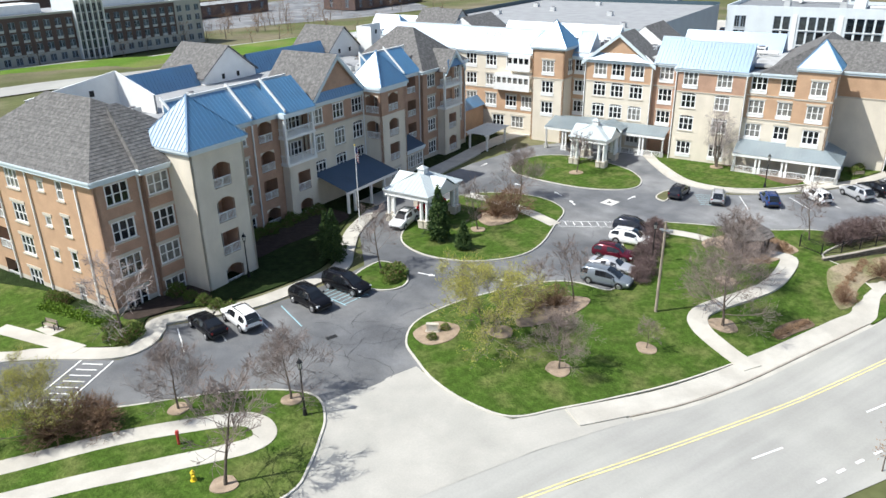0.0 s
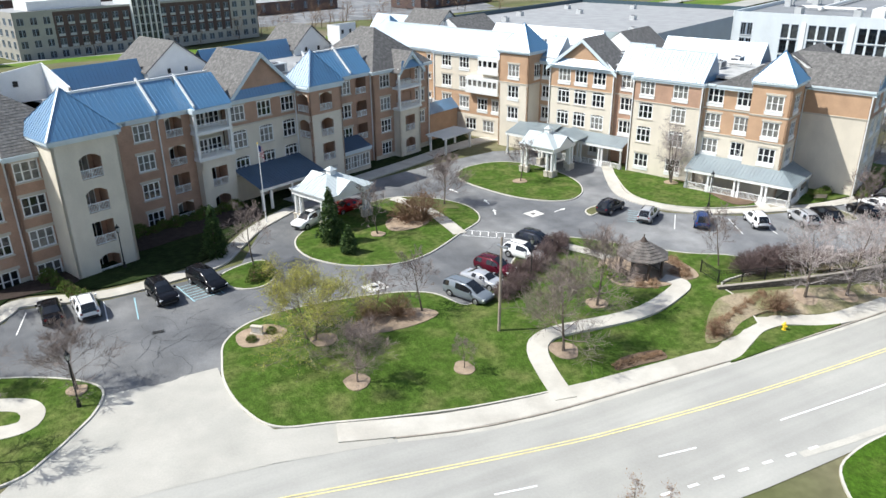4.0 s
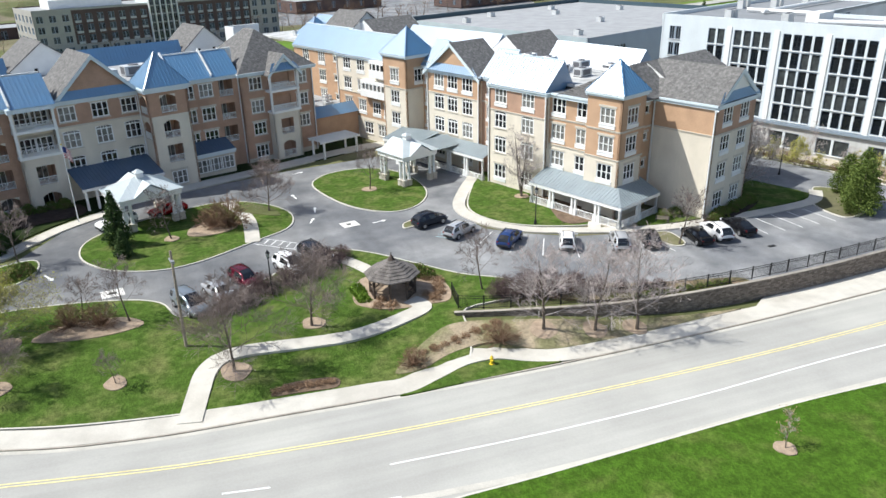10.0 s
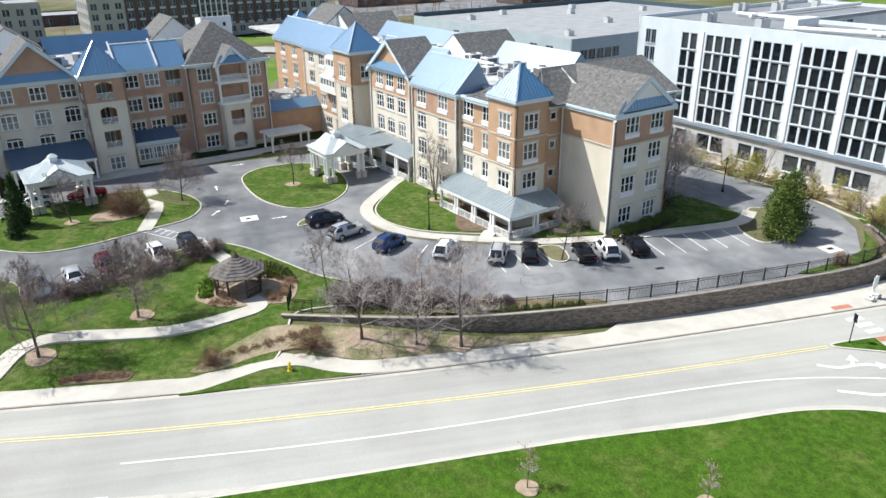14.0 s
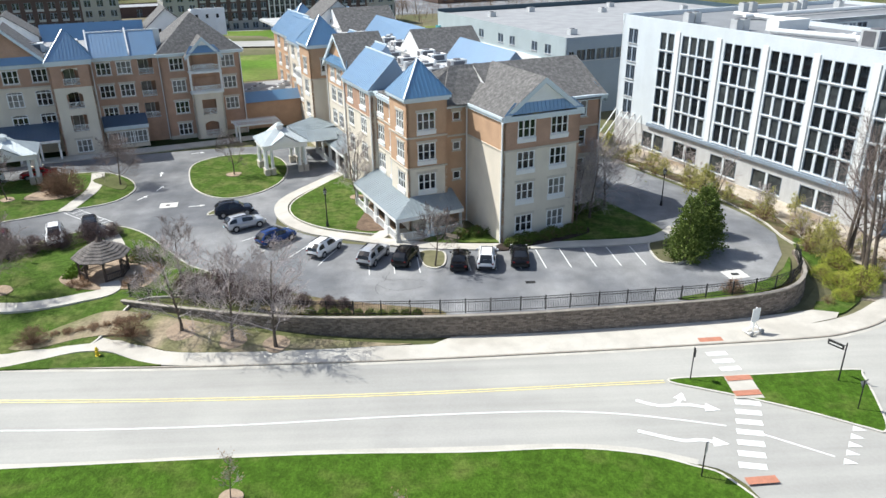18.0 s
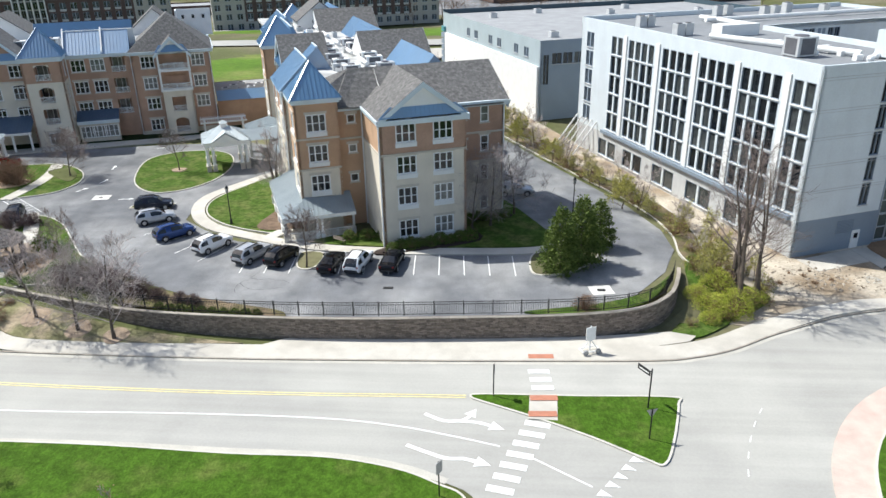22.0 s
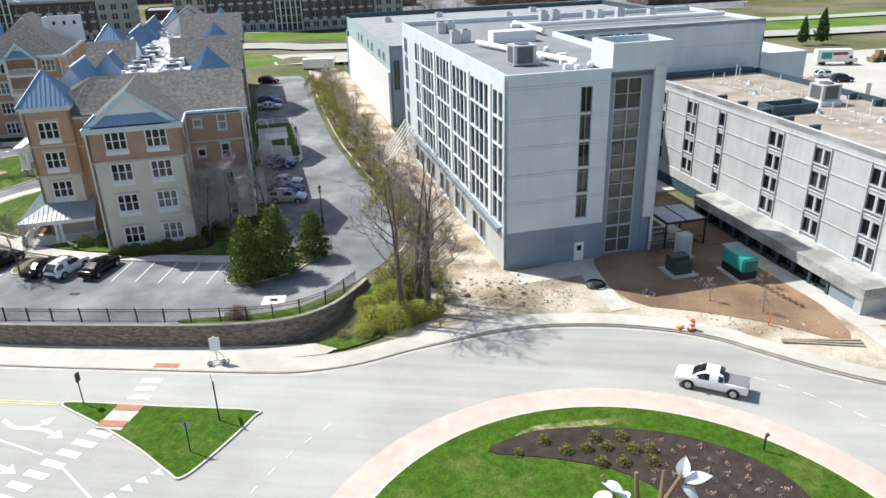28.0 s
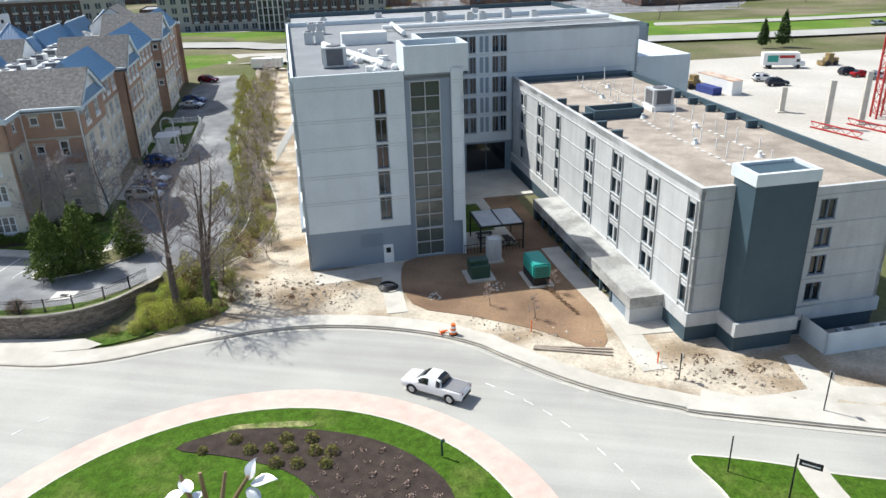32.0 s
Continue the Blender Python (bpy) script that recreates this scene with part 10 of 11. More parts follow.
st = thing("entrance_sign", "low pale stone entrance sign on the lawn", "sign", on(33.4, 47.2, -40, 0.15) @ Matrix.Scale(0.75, 4))
bm = bmesh.new()
box(bm, -0.85, -0.3, 0, 0.85, 0.3, 0.16)
part("plinth", bm, STONE, st)
bm = bmesh.new()
box(bm, -0.7, -0.2, 0.16, 0.7, 0.2, 1.0)
box(bm, -0.76, -0.26, 1.0, 0.76, 0.26, 1.12)
part("slab", bm, STONE, st)
bm = bmesh.new()
for k in range(3):
    box(bm, -0.45, -0.225, 0.35 + 0.18 * k, 0.45, -0.2, 0.43 + 0.18 * k)
part("lettering", bm, GREYPANEL, st)

# hydrants
hy = thing("fire_hydrant", "yellow fire hydrant on the grass", "fire hydrant", on(9.2, 40.4))
bm = bmesh.new()
rod(bm, (0, 0, 0), (0, 0, 0.08), 0.22, 10)
rod(bm, (0, 0, 0.08), (0, 0, 0.7), 0.15, 10, 0.13)
rod(bm, (0, 0, 0.7), (0, 0, 0.9), 0.17, 10, 0.05)
part("barrel", bm, YELLOWP, hy)
for s in (-1, 1):
    bm = bmesh.new()
    rod(bm, (0, 0.1 * s, 0.5), (0, 0.28 * s, 0.5), 0.08, 8)
    part("nozzle", bm, YELLOWP, hy)
copy_thing(hy, on(78.8, 27.0))

rv = thing("riser_post", "red fire riser post with a round cap", "post", on(9.6, 44.8))
bm = bmesh.new()
rod(bm, (0, 0, 0), (0, 0, 1.0), 0.1, 8)
part("post", bm, REDPAINT, rv)
bm = bmesh.new()
rod(bm, (0, 0, 1.0), (0, 0, 1.2), 0.16, 8, 0.1)
part("cap", bm, REDPAINT, rv)

# benches
bn = thing("bench", "dark metal garden bench beside the path", "bench")
for s in (-0.75, 0.75):
    bm = bmesh.new()
    box(bm, s - 0.03, -0.25, 0, s + 0.03, -0.19, 0.62)
    box(bm, s - 0.03, 0.19, 0, s + 0.03, 0.25, 0.9)
    box(bm, s - 0.03, -0.25, 0.56, s + 0.03, 0.25, 0.62)
    part("leg", bm, BLACKMETAL, bn)
for k in range(4):
    bm = bmesh.new()
    box(bm, -0.8, -0.24 + 0.11 * k, 0.42, 0.8, -0.15 + 0.11 * k, 0.45)
    part("seat_slat", bm, POLEWOOD, bn)
for k in range(3):
    bm = bmesh.new()
    box(bm, -0.8, 0.2, 0.55 + 0.13 * k, 0.8, 0.23, 0.65 + 0.13 * k)
    part("back_slat", bm, POLEWOOD, bn)
bn.matrix_basis = on(5.3, 68.9, -60, 0.18)
copy_thing(bn, on(111.3, 47.6, 150, 0.18))

# traffic signs
def post_sign(x, y, yaw, h, plate, label, mat, w=0.6, hh=0.75):
    ob = thing("traffic_sign", label, "traffic sign", on(x, y, yaw))
    bm = bmesh.new()
    rod(bm, (0, 0, 0), (0, 0, h), 0.05, 6)
    part("post", bm, BLACKMETAL, ob)
    if plate:
        bm = bmesh.new()
        if plate == "diamond":
            poly(bm, [(0, -0.06, h), (w, -0.06, h - w), (0, -0.06, h - 2 * w), (-w, -0.06, h - w)])
            poly(bm, [(0, -0.03, h), (-w, -0.03, h - w), (0, -0.03, h - 2 * w), (w, -0.03, h - w)])
        elif plate == "triangle":
            poly(bm, [(-w, -0.06, h), (0, -0.06, h - 1.6 * w), (w, -0.06, h)])
            poly(bm, [(w, -0.03, h), (0, -0.03, h - 1.6 * w), (-w, -0.03, h)])
        else:
            box(bm, -w / 2, -0.07, h - hh, w / 2, -0.04, h)
        part("plate", bm, mat, ob)
    return ob


post_sign(129.2, 20.4, 85, 3.0, "board", "black sign post on the splitter island", BLACKMETAL, 0.5, 0.8)
post_sign(125.7, 8.9, 55, 2.9, "board", "speed sign seen from its edge beside the road", GALV, 0.6, 0.9)
post_sign(140.6, 15.6, 200, 2.6, "triangle", "give way sign on the splitter island", GALV, 0.45)
post_sign(201.0, 21.0, 150, 3.0, "", "dark bare sign post on the grass", BLACKMETAL)
post_sign(209.1, 28.7, 110, 3.4, "board", "thin grey sign post on the pavement", GALV, 0.5, 0.6)
post_sign(198.9, 31.3, 90, 2.4, "board", "small sign at the crossing", GALV, 0.45, 0.6)
ns = thing("street_sign", "street name board on a bracket arm", "street sign", on(141.2, 19.4, -58))
bm = bmesh.new()
rod(bm, (0, 0, 0), (0, 0, 3.6), 0.06, 8)
rod(bm, (0, 0, 3.3), (-1.5, 0, 3.3), 0.03, 6)
part("post", bm, BLACKMETAL, ns)
bm = bmesh.new()
box(bm, -1.5, -0.02, 2.85, -0.15, 0.02, 3.25)
part("board", bm, BLACKMETAL, ns)
bm = bmesh.new()
box(bm, -1.35, -0.026, 3.0, -0.3, 0.026, 3.1)
part("lettering", bm, WHITE, ns, "pale bar of lettering")
copy_thing(ns, on(204.4, 18.9, 160))

ws = thing("sign_trailer", "white metal frame sign on a wheeled base", "display stand", on(137.6, 27.4, 20, 0.17))
bm = bmesh.new()
rod(bm, (-0.8, -0.4, 0.25), (0.8, -0.4, 0.25), 0.06, 6)
rod(bm, (-0.8, 0.4, 0.25), (0.8, 0.4, 0.25), 0.06, 6)
rod(bm, (-0.8, -0.4, 0.25), (-0.8, 0.4, 0.25), 0.06, 6)
rod(bm, (0.8, -0.4, 0.25), (0.8, 0.4, 0.25), 0.06, 6)
rod(bm, (0, 0, 0.2), (0, 0, 2.6), 0.07, 8)
rod(bm, (-0.7, 0, 0.3), (0, 0, 1.3), 0.04, 6)
rod(bm, (0.7, 0, 0.3), (0, 0, 1.3), 0.04, 6)
part("frame", bm, WHITE, ws)
for s in (-0.6, 0.6):
    bm = bmesh.new()
    rod(bm, (s, -0.55, 0.25), (s, -0.42, 0.25), 0.25, 12)
    part("wheel", bm, GALV, ws)
bm = bmesh.new()
box(bm, -0.45, -0.08, 1.2, 0.45, -0.02, 2.5)
part("panel", bm, WHITE, ws, "white blank panel")

# roundabout: sculpture and post
sc_ = thing("leaf_sculpture", "metal sculpture of bronze stems with pale leaves", "sculpture", Matrix.Translation((171.4, 6.1, -1.0)) @ Matrix.Scale(1.3, 4))
rs = random.Random(5)
stems = (((0, 0), (-0.5, 0.4), (-1.7, 1.3), 5.2), ((0.15, 0.1), (0.3, 0.5), (1.5, 1.2), 5.6), ((-0.1, 0.2), (-0.2, 0.6), (-0.4, 0.8), 5.9), ((0.2, -0.1), (0.5, 0.0), (0.7, 0.9), 6.0))
for (x0, y0), (x1, y1), (x2, y2), h in stems:
    V, F = [], []
    tube(V, F, [Vector((x0, y0, 0)), Vector(((x0 + x1) / 2, (y0 + y1) / 2, h * 0.35)), Vector((x1, y1, h * 0.65)), Vector((x2, y2, h))], [0.2, 0.17, 0.13, 0.08], 8)
    hang("stem", mesh_from("stem", V, F, BRONZE), sc_)
for (x, y, z, yaw, tilt, L) in ((1.5, 1.2, 5.4, 70, 55, 0.95), (1.6, 1.1, 5.3, 10, 12, 1.2), (1.5, 1.0, 5.2, -30, -35, 0.95), (-0.9, 0.7, 4.9, 150, 5, 0.95), (-1.3, 0.8, 4.8, 215, -25, 1.2), (-0.7, 0.6, 4.6, 100, -15, 0.8)):
    bm = bmesh.new()
    rim = []
    for k in range(13):
        s = k / 12
        rim.append((s * L, 0.62 * L * 0.5 * math.sin(math.pi * s ** 0.8), 0.12 * math.sin(math.pi * s)))
    for a, b in zip(rim, rim[1:]):
        for sg in (-1, 1):
            q = [(a[0], 0, a[2] - 0.08), (b[0], 0, b[2] - 0.08), (b[0], sg * b[1], b[2]), (a[0], sg * a[1], a[2])]
            try:
                poly(bm, q if sg > 0 else q[::-1])
            except ValueError:
                pass
    lf = part("leaf", bm, ALU, sc_, "pale pierced metal leaf")
    lf.matrix_local = Matrix.Translation((x, y, z)) @ Matrix.Rotation(radians(yaw), 4, "Z") @ Matrix.Rotation(radians(-tilt), 4, "Y")
gp = thing("bollard_light", "slim green bollard light in the grass", "bollard", pose(181.6, 19.5, -0.95))
bm = bmesh.new()
rod(bm, (0, 0, 0), (0, 0, 1.2), 0.08, 8)
rod(bm, (0, 0, 1.2), (0.15, 0, 1.35), 0.13, 8)
part("post", bm, DGREEN, gp)

# courtyard
YZ = -0.75
def yard_thing(name, label, cat, x, y, yaw=22):
    return thing(name, label, cat, pose(x, y, YZ, 0, 0, yaw))


pad = WALKC
tf = yard_thing("transformer", "dark green transformer cabinet on a concrete pad", "transformer", 180.3, 48.3)
bm = bmesh.new()
box(bm, -1.5, -1.5, -0.1, 1.5, 1.5, 0.16)
part("pad", bm, pad, tf)
bm = bmesh.new()
box(bm, -1.0, -0.3, 0.16, 1.0, 1.0, 1.9)
part("tank", bm, DGREEN, tf)
bm = bmesh.new()
box(bm, -1.0, -1.0, 0.16, 1.0, -0.3, 1.55)
part("cabinet_door", bm, DGREEN, tf)
for k in range(7):
    bm = bmesh.new()
    box(bm, -0.9 + 0.29 * k, 1.0, 0.4, -0.85 + 0.29 * k, 1.18, 1.6)
    part("fin", bm, DGREEN, tf)
gn = yard_thing("generator", "teal standby generator on a black base", "generator", 186.4, 48.2, 22)
bm = bmesh.new()
box(bm, -1.3, -2.0, -0.1, 1.3, 2.0, 0.14)
part("pad", bm, pad, gn)
bm = bmesh.new()
box(bm, -0.9, -1.7, 0.14, 0.9, 1.7, 1.0)
part("base_tank", bm, BLACKMETAL, gn)
bm = bmesh.new()
box(bm, -0.95, -1.8, 1.0, 0.95, 1.8, 2.5)
bmesh.ops.bevel(bm, geom=bm.edges[:], offset=0.14, segments=2, affect="EDGES")
part("canopy", bm, TEAL, gn)
bm = bmesh.new()
for k in range(6):
    box(bm, -0.7, -1.83, 1.2 + 0.18 * k, 0.7, -1.79, 1.28 + 0.18 * k)
part("grille", bm, DGREEN, gn)
cb = yard_thing("switch_cabinet", "tall pale grey switch cabinet on a pad", "cabinet", 181.4, 52.6)
bm = bmesh.new()
box(bm, -1.0, -0.9, -0.1, 1.0, 0.9, 0.14)
part("pad", bm, pad, cb)
bm = bmesh.new()
box(bm, -0.75, -0.6, 0.14, 0.75, 0.6, 2.7)
bmesh.ops.bevel(bm, geom=bm.edges[:], offset=0.04, segments=1, affect="EDGES")
part("body", bm, GREYPANEL, cb)
for s in (-0.37, 0.37):
    bm = bmesh.new()
    box(bm, s - 0.33, -0.63, 0.3, s + 0.33, -0.6, 2.5)
    part("door", bm, GREYPANEL, cb)
sh = yard_thing("shade_canopy", "flat shade canopy on a dark frame over tables", "canopy", 181.1, 57.7, 22)
bm = bmesh.new()
box(bm, -2.5, -2.4, 3.15, 2.5, 2.4, 3.2)
part("roof", bm, GREYPANEL, sh, "pale translucent roof sheet")
for q in (-2.5, 0, 2.5):
    bm = bmesh.new()
    box(bm, q - 0.09, -2.5, 2.98, q + 0.09, 2.5, 3.24)
    part("rafter", bm, BLACKMETAL, sh)
for q in (-2.5, 2.5):
    bm = bmesh.new()
    box(bm, -2.6, q - 0.09, 2.95, 2.6, q + 0.09, 3.15)
    part("beam", bm, BLACKMETAL, sh)
    for p in (-2.5, 2.5):
        bm = bmesh.new()
        box(bm, p - 0.08, q - 0.08, 0, p + 0.08, q + 0.08, 3.0)
        part("post", bm, BLACKMETAL, sh)
for k, (x, y) in enumerate(((179.6, 58.6), (182.4, 57.4))):
    tb = yard_thing("picnic_table", "dark table with benches under the canopy", "table", x, y, 22 + 90 * k)
    bm = bmesh.new()
    box(bm, -0.9, -0.4, 0.72, 0.9, 0.4, 0.77)
    part("tabletop", bm, BLACKMETAL, tb)
    for s in (-0.7, 0.7):
        bm = bmesh.new()
        box(bm, -0.9, s - 0.14, 0.43, 0.9, s + 0.14, 0.47)
        part("bench_seat", bm, BLACKMETAL, tb)
        bm = bmesh.new()
        box(bm, s - 0.05, -0.8, 0, s + 0.05, 0.8, 0.06)
        box(bm, s - 0.05, -0.05, 0.06, s + 0.05, 0.05, 0.72)
        part("leg", bm, BLACKMETAL, tb)
low_fence = yard_thing("low_fence", "low dark metal fence round the terrace", "fence", 181.1, 54.9, 22)
for k in range(19):
    bm = bmesh.new()
    box(bm, -3.4 + 0.38 * k, -0.02, 0, -3.36 + 0.38 * k, 0.02, 1.1)
    part("bar", bm, BLACKMETAL, low_fence)
bm = bmesh.new()
box(bm, -3.45, -0.03, 1.08, 3.55, 0.03, 1.14)
part("rail", bm, BLACKMETAL, low_fence)
def flat(name, pts, lift, mat, label, cat):
    ob = link(name, sheet(pts, lift, 3.0, lambda x, y: YZ, 0.2), mat)
    tagged(ob, label, cat, "", "structure")
    return ob


def luv(u, v):
    p = FRAME @ Vector((u, v, 0))
    return (p.x, p.y)


flat("planting_strip", [luv(191.9, -17.5), luv(196.2, -17.5), luv(196.2, 12.4), luv(191.9, 12.4)], 0.03, BAREEARTH, "bare brown planting strip in the courtyard", "earth")
flat("courtyard_lawn", [luv(186.6, -10.5), luv(190.4, -10.5), luv(190.4, -1.0), luv(186.6, -1.0)], 0.05, GRASS, "small bright lawn in the courtyard", "lawn")
flat("courtyard_paving", [luv(185.6, -15.0), luv(186.5, -15.0), luv(186.5, -0.9), luv(190.5, -0.9), luv(190.5, -15), luv(191.9, -15), luv(191.9, 0.9), luv(185.6, 0.9)], 0.04, WALKC, "pale paved walk in the courtyard", "paving")
flat("entrance_terrace", [luv(185.6, 1.0), luv(199.2, 1.0), luv(199.2, 12.6), luv(185.6, 12.6)], 0.042, WALKC, "pale paved terrace before the hotel doors", "paving")
flat("terrace_paving", [luv(186.5, -15), luv(190.5, -15), luv(190.5, -10.6), luv(186.5, -10.6)], 0.045, WALKC, "paved terrace under the canopy", "paving")
hc = thing("hose_coil", "coil of black drainage pipe on the walk", "hose coil", pose(171.4, 44.3, YZ + 0.12))
bm = bmesh.new()
for k in range(4):
    pts = [Vector(((1.0 - 0.08 * k) * math.cos(a * math.tau / 20) * (1 + 0.1 * math.sin(k)), (0.9 - 0.08 * k) * math.sin(a * math.tau / 20), 0.06 + 0.09 * k)) for a in range(21)]
    for a, b in zip(pts, pts[1:]):
        rod(bm, a, b, 0.07, 5)
part("coil", bm, BLACKMETAL, hc)
# construction clutter
br = thing("traffic_barrel", "orange and white construction barrel", "traffic barrel", pose(179.6, 36.2, -0.95))
for k, m in enumerate((BLACKMETAL, ORANGEP, WHITE, ORANGEP, WHITE, ORANGEP)):
    bm = bmesh.new()
    z = 0 if k == 0 else 0.1 + 0.2 * (k - 1)
    r = 0.42 if k == 0 else 0.33 - 0.02 * k
    rod(bm, (0, 0, z), (0, 0, z + (0.1 if k == 0 else 0.2)), r, 12, r - 0.015)
    part("base" if k == 0 else "band", bm, m, br)
rc = thing("traffic_cone", "fallen orange traffic cone", "traffic cone", pose(178.4, 36.2, -0.85, 0, 80, 30))
bm = bmesh.new()
rod(bm, (0, 0, 0), (0, 0, 0.7), 0.18, 10, 0.04)
part("cone", bm, ORANGEP, rc)
bm = bmesh.new()
box(bm, -0.2, -0.2, -0.04, 0.2, 0.2, 0)
part("base", bm, ORANGEP, rc)
for x, y in ((186.6, 37.4), (197.4, 33.4)):
    sp = thing("marker_post", "slim orange-red marker post", "post", pose(x, y, -0.95))
    bm = bmesh.new()
    rod(bm, (0, 0, 0), (0, 0, 1.3), 0.06, 6)
    part("post", bm, ORANGEP, sp)
for k in range(3):
    tm = thing("timber_baulk", "long dark timber lying on the dirt", "timber", pose(190.4, 34.3 + 0.35 * k, -0.85, 0, 0, -2 + 3 * k))
    bm = bmesh.new()
    box(bm, -3.4, -0.1, 0, 3.4, 0.1, 0.16)
    part("beam", bm, POLEWOOD, tm)
for x, y, r in ((201.2, 34.6, 0.9), (205.2, 33.7, 0.8), (203.0, 32.8, 0.5), (176.6, 43.2, 0.9), (182.6, 46.0, 1.2), (168.2, 42.2, 0.9)):
    rb = thing("rubble_heap", "small heap of stones and rubble on the dirt", "rubble", pose(x, y, -0.85))
    V, F = [], []
    for k in range(26):
        a, q = rs.uniform(0, math.tau), r * rs.random() ** 0.5
        p = Vector((q * math.cos(a), q * math.sin(a), 0.2 * (1 - q / r) + 0.03))
        o = len(V)
        s = rs.uniform(0.06, 0.17)
        for d in ((1, 0, 0), (0, 1, 0), (-1, 0, 0), (0, -1, 0), (0.2, 0.1, 0.8), (0, 0, -0.5)):
            V.append(p + Vector(d) * s * rs.uniform(0.7, 1.3))
        F += [(o, o + 1, o + 4), (o + 1, o + 2, o + 4), (o + 2, o + 3, o + 4), (o + 3, o, o + 4), (o + 1, o, o + 5), (o + 2, o + 1, o + 5), (o + 3, o + 2, o + 5), (o, o + 3, o + 5)]
    hang("rubble", mesh_from("rubble", V, F, MULCH if x > 190 else KERB), rb)["kind"] = "stuff"
for x, y in ((182.3, 41.9), (186.8, 39.9), (188.4, 45.6)):
    copy_thing(T_SAP, at(x, y, x * 7, 0.75, z=YZ))["label"] = "bare sapling planted in the courtyard earth"
for k in range(10):
    copy_thing(S_STRAW, at(187.2 + 0.38 * k, 46.8 - 0.62 * k, 37 * k, 0.38, z=YZ))["label"] = "small dry clump along the courtyard walk"

# far building site
bt = thing("box_truck", "white box truck with a red stripe and blue picture", "truck", pose(239.8, 177.8, -0.9, 0, 0, 4))
bm = bmesh.new()
box(bm, -5.0, -1.25, 0.9, 2.6, 1.25, 3.9)
box(bm, 2.6, -1.25, 2.6, 3.6, 1.25, 3.9)
part("cargo_box", bm, WHITE, bt)
bm = bmesh.new()
box(bm, 2.6, -1.1, 0.6, 5.2, 1.1, 1.6)
box(bm, 2.6, -1.1, 1.6, 4.0, 1.1, 2.55)
part("cab", bm, WHITE, bt)
bm = bmesh.new()
box(bm, 3.0, -1.12, 1.65, 3.8, 1.12, 2.35)
part("cab_window", bm, GLASSC, bt)
bm = bmesh.new()
box(bm, -1.2, -1.27, 2.6, 2.5, -1.24, 3.3)
part("stripe", bm, REDPAINT, bt, "red stripe")
bm = bmesh.new()
box(bm, -4.0, -1.27, 1.7, -1.4, -1.24, 3.3)
part("picture", bm, TEAL, bt, "blue-green picture panel")
for x in (-3.2, 3.6):
    for s in (-1, 1):
        bm = bmesh.new()
        rod(bm, (x, s * 1.25, 0.5), (x, s * 0.9, 0.5), 0.5, 14)
        part("wheel", bm, BLACKMETAL, bt)
cr = thing("tower_crane", "red lattice mast of a crane on the building site", "crane", pose(244.5, 124.2, -1, 0, 0, 10))
for p, q in ((-1, -1), (1, -1), (1, 1), (-1, 1)):
    bm = bmesh.new()
    box(bm, p - 0.14, q - 0.14, 0, p + 0.14, q + 0.14, 46)
    part("chord", bm, REDPAINT, cr)
for k in range(22):
    bm = bmesh.new()
    z = 1 + 2.05 * k
    s = 1 if k % 2 else -1
    for (p, q), (p2, q2) in (((-1, -1), (1, -1)), ((1, -1), (1, 1)), ((1, 1), (-1, 1)), ((-1, 1), (-1, -1))):
        rod(bm, (p, q, z if s > 0 else z + 2.05), (p2, q2, z + 2.05 if s > 0 else z), 0.07, 4)
        rod(bm, (p, q, z), (p2, q2, z), 0.07, 4)
    part("lacing", bm, REDPAINT, cr)
for x, y, h in ((233.2, 116.1, 8.5), (239.9, 119.3, 9.5), (228.5, 128, 5)):
    cc = thing("concrete_column", "free-standing pale concrete column", "column", pose(x, y, -1))
    bm = bmesh.new()
    box(bm, -0.45, -0.45, 0, 0.45, 0.45, h)
    box(bm, -0.9, -0.9, -0.1, 0.9, 0.9, 0.4)
    part("shaft", bm, KERB, cc)
for (a, b) in (((230.7, 116), (236.5, 108)), ((237.8, 118.5), (243, 111))):
    tr_ = thing("steel_truss", "red-brown steel truss lying on the ground", "truss", pose((a[0] + b[0]) / 2, (a[1] + b[1]) / 2, -0.9, 0, 0, math.degrees(math.atan2(b[1] - a[1], b[0] - a[0]))))
    for z in (0.1, 1.1):
        bm = bmesh.new()
        box(bm, -5, -0.15, z, 5, 0.15, z + 0.18)
        part("chord", bm, REDPAINT, tr_)
    for k in range(10):
        bm = bmesh.new()
        rod(bm, (-5 + k, 0, 0.2 if k % 2 else 1.1), (-4 + k, 0, 1.1 if k % 2 else 0.2), 0.06, 4)
        part("strut", bm, REDPAINT, tr_)
tl = thing("site_container", "long pale site container with a rust-coloured roof", "container", pose(220.2, 149, -0.9, 0, 0, -62))
bm = bmesh.new()
box(bm, -6, -1.3, 0, 6, 1.3, 3.0)
part("body", bm, WHITE, tl)
bm = bmesh.new()
box(bm, -6.05, -1.35, 3.0, 6.05, 1.35, 3.1)
part("roof", bm, material("rust-streaked container roof", (0.55, 0.44, 0.36), 0.8, 0.2, 0.3, 2.0, second=(0.42, 0.2, 0.1), mix_scale=0.4), tl)
sk = thing("skip", "blue waste skip on the building site", "skip", pose(217.6, 146, -0.9, 0, 0, -62))
bm = bmesh.new()
box(bm, -3, -1.1, 0, 3, 1.1, 1.6)
part("hull", bm, FLAGB, sk)
ld = thing("wheel_loader", "dusty yellow-brown loader on the building site", "loader", pose(215, 151, -0.9, 0, 0, 30))
bm = bmesh.new()
box(bm, -2, -0.9, 0.7, 1.2, 0.9, 1.9)
box(bm, -0.6, -0.8, 1.9, 0.8, 0.8, 3.0)
box(bm, 1.8, -1.2, 0.2, 2.6, 1.2, 1.2)
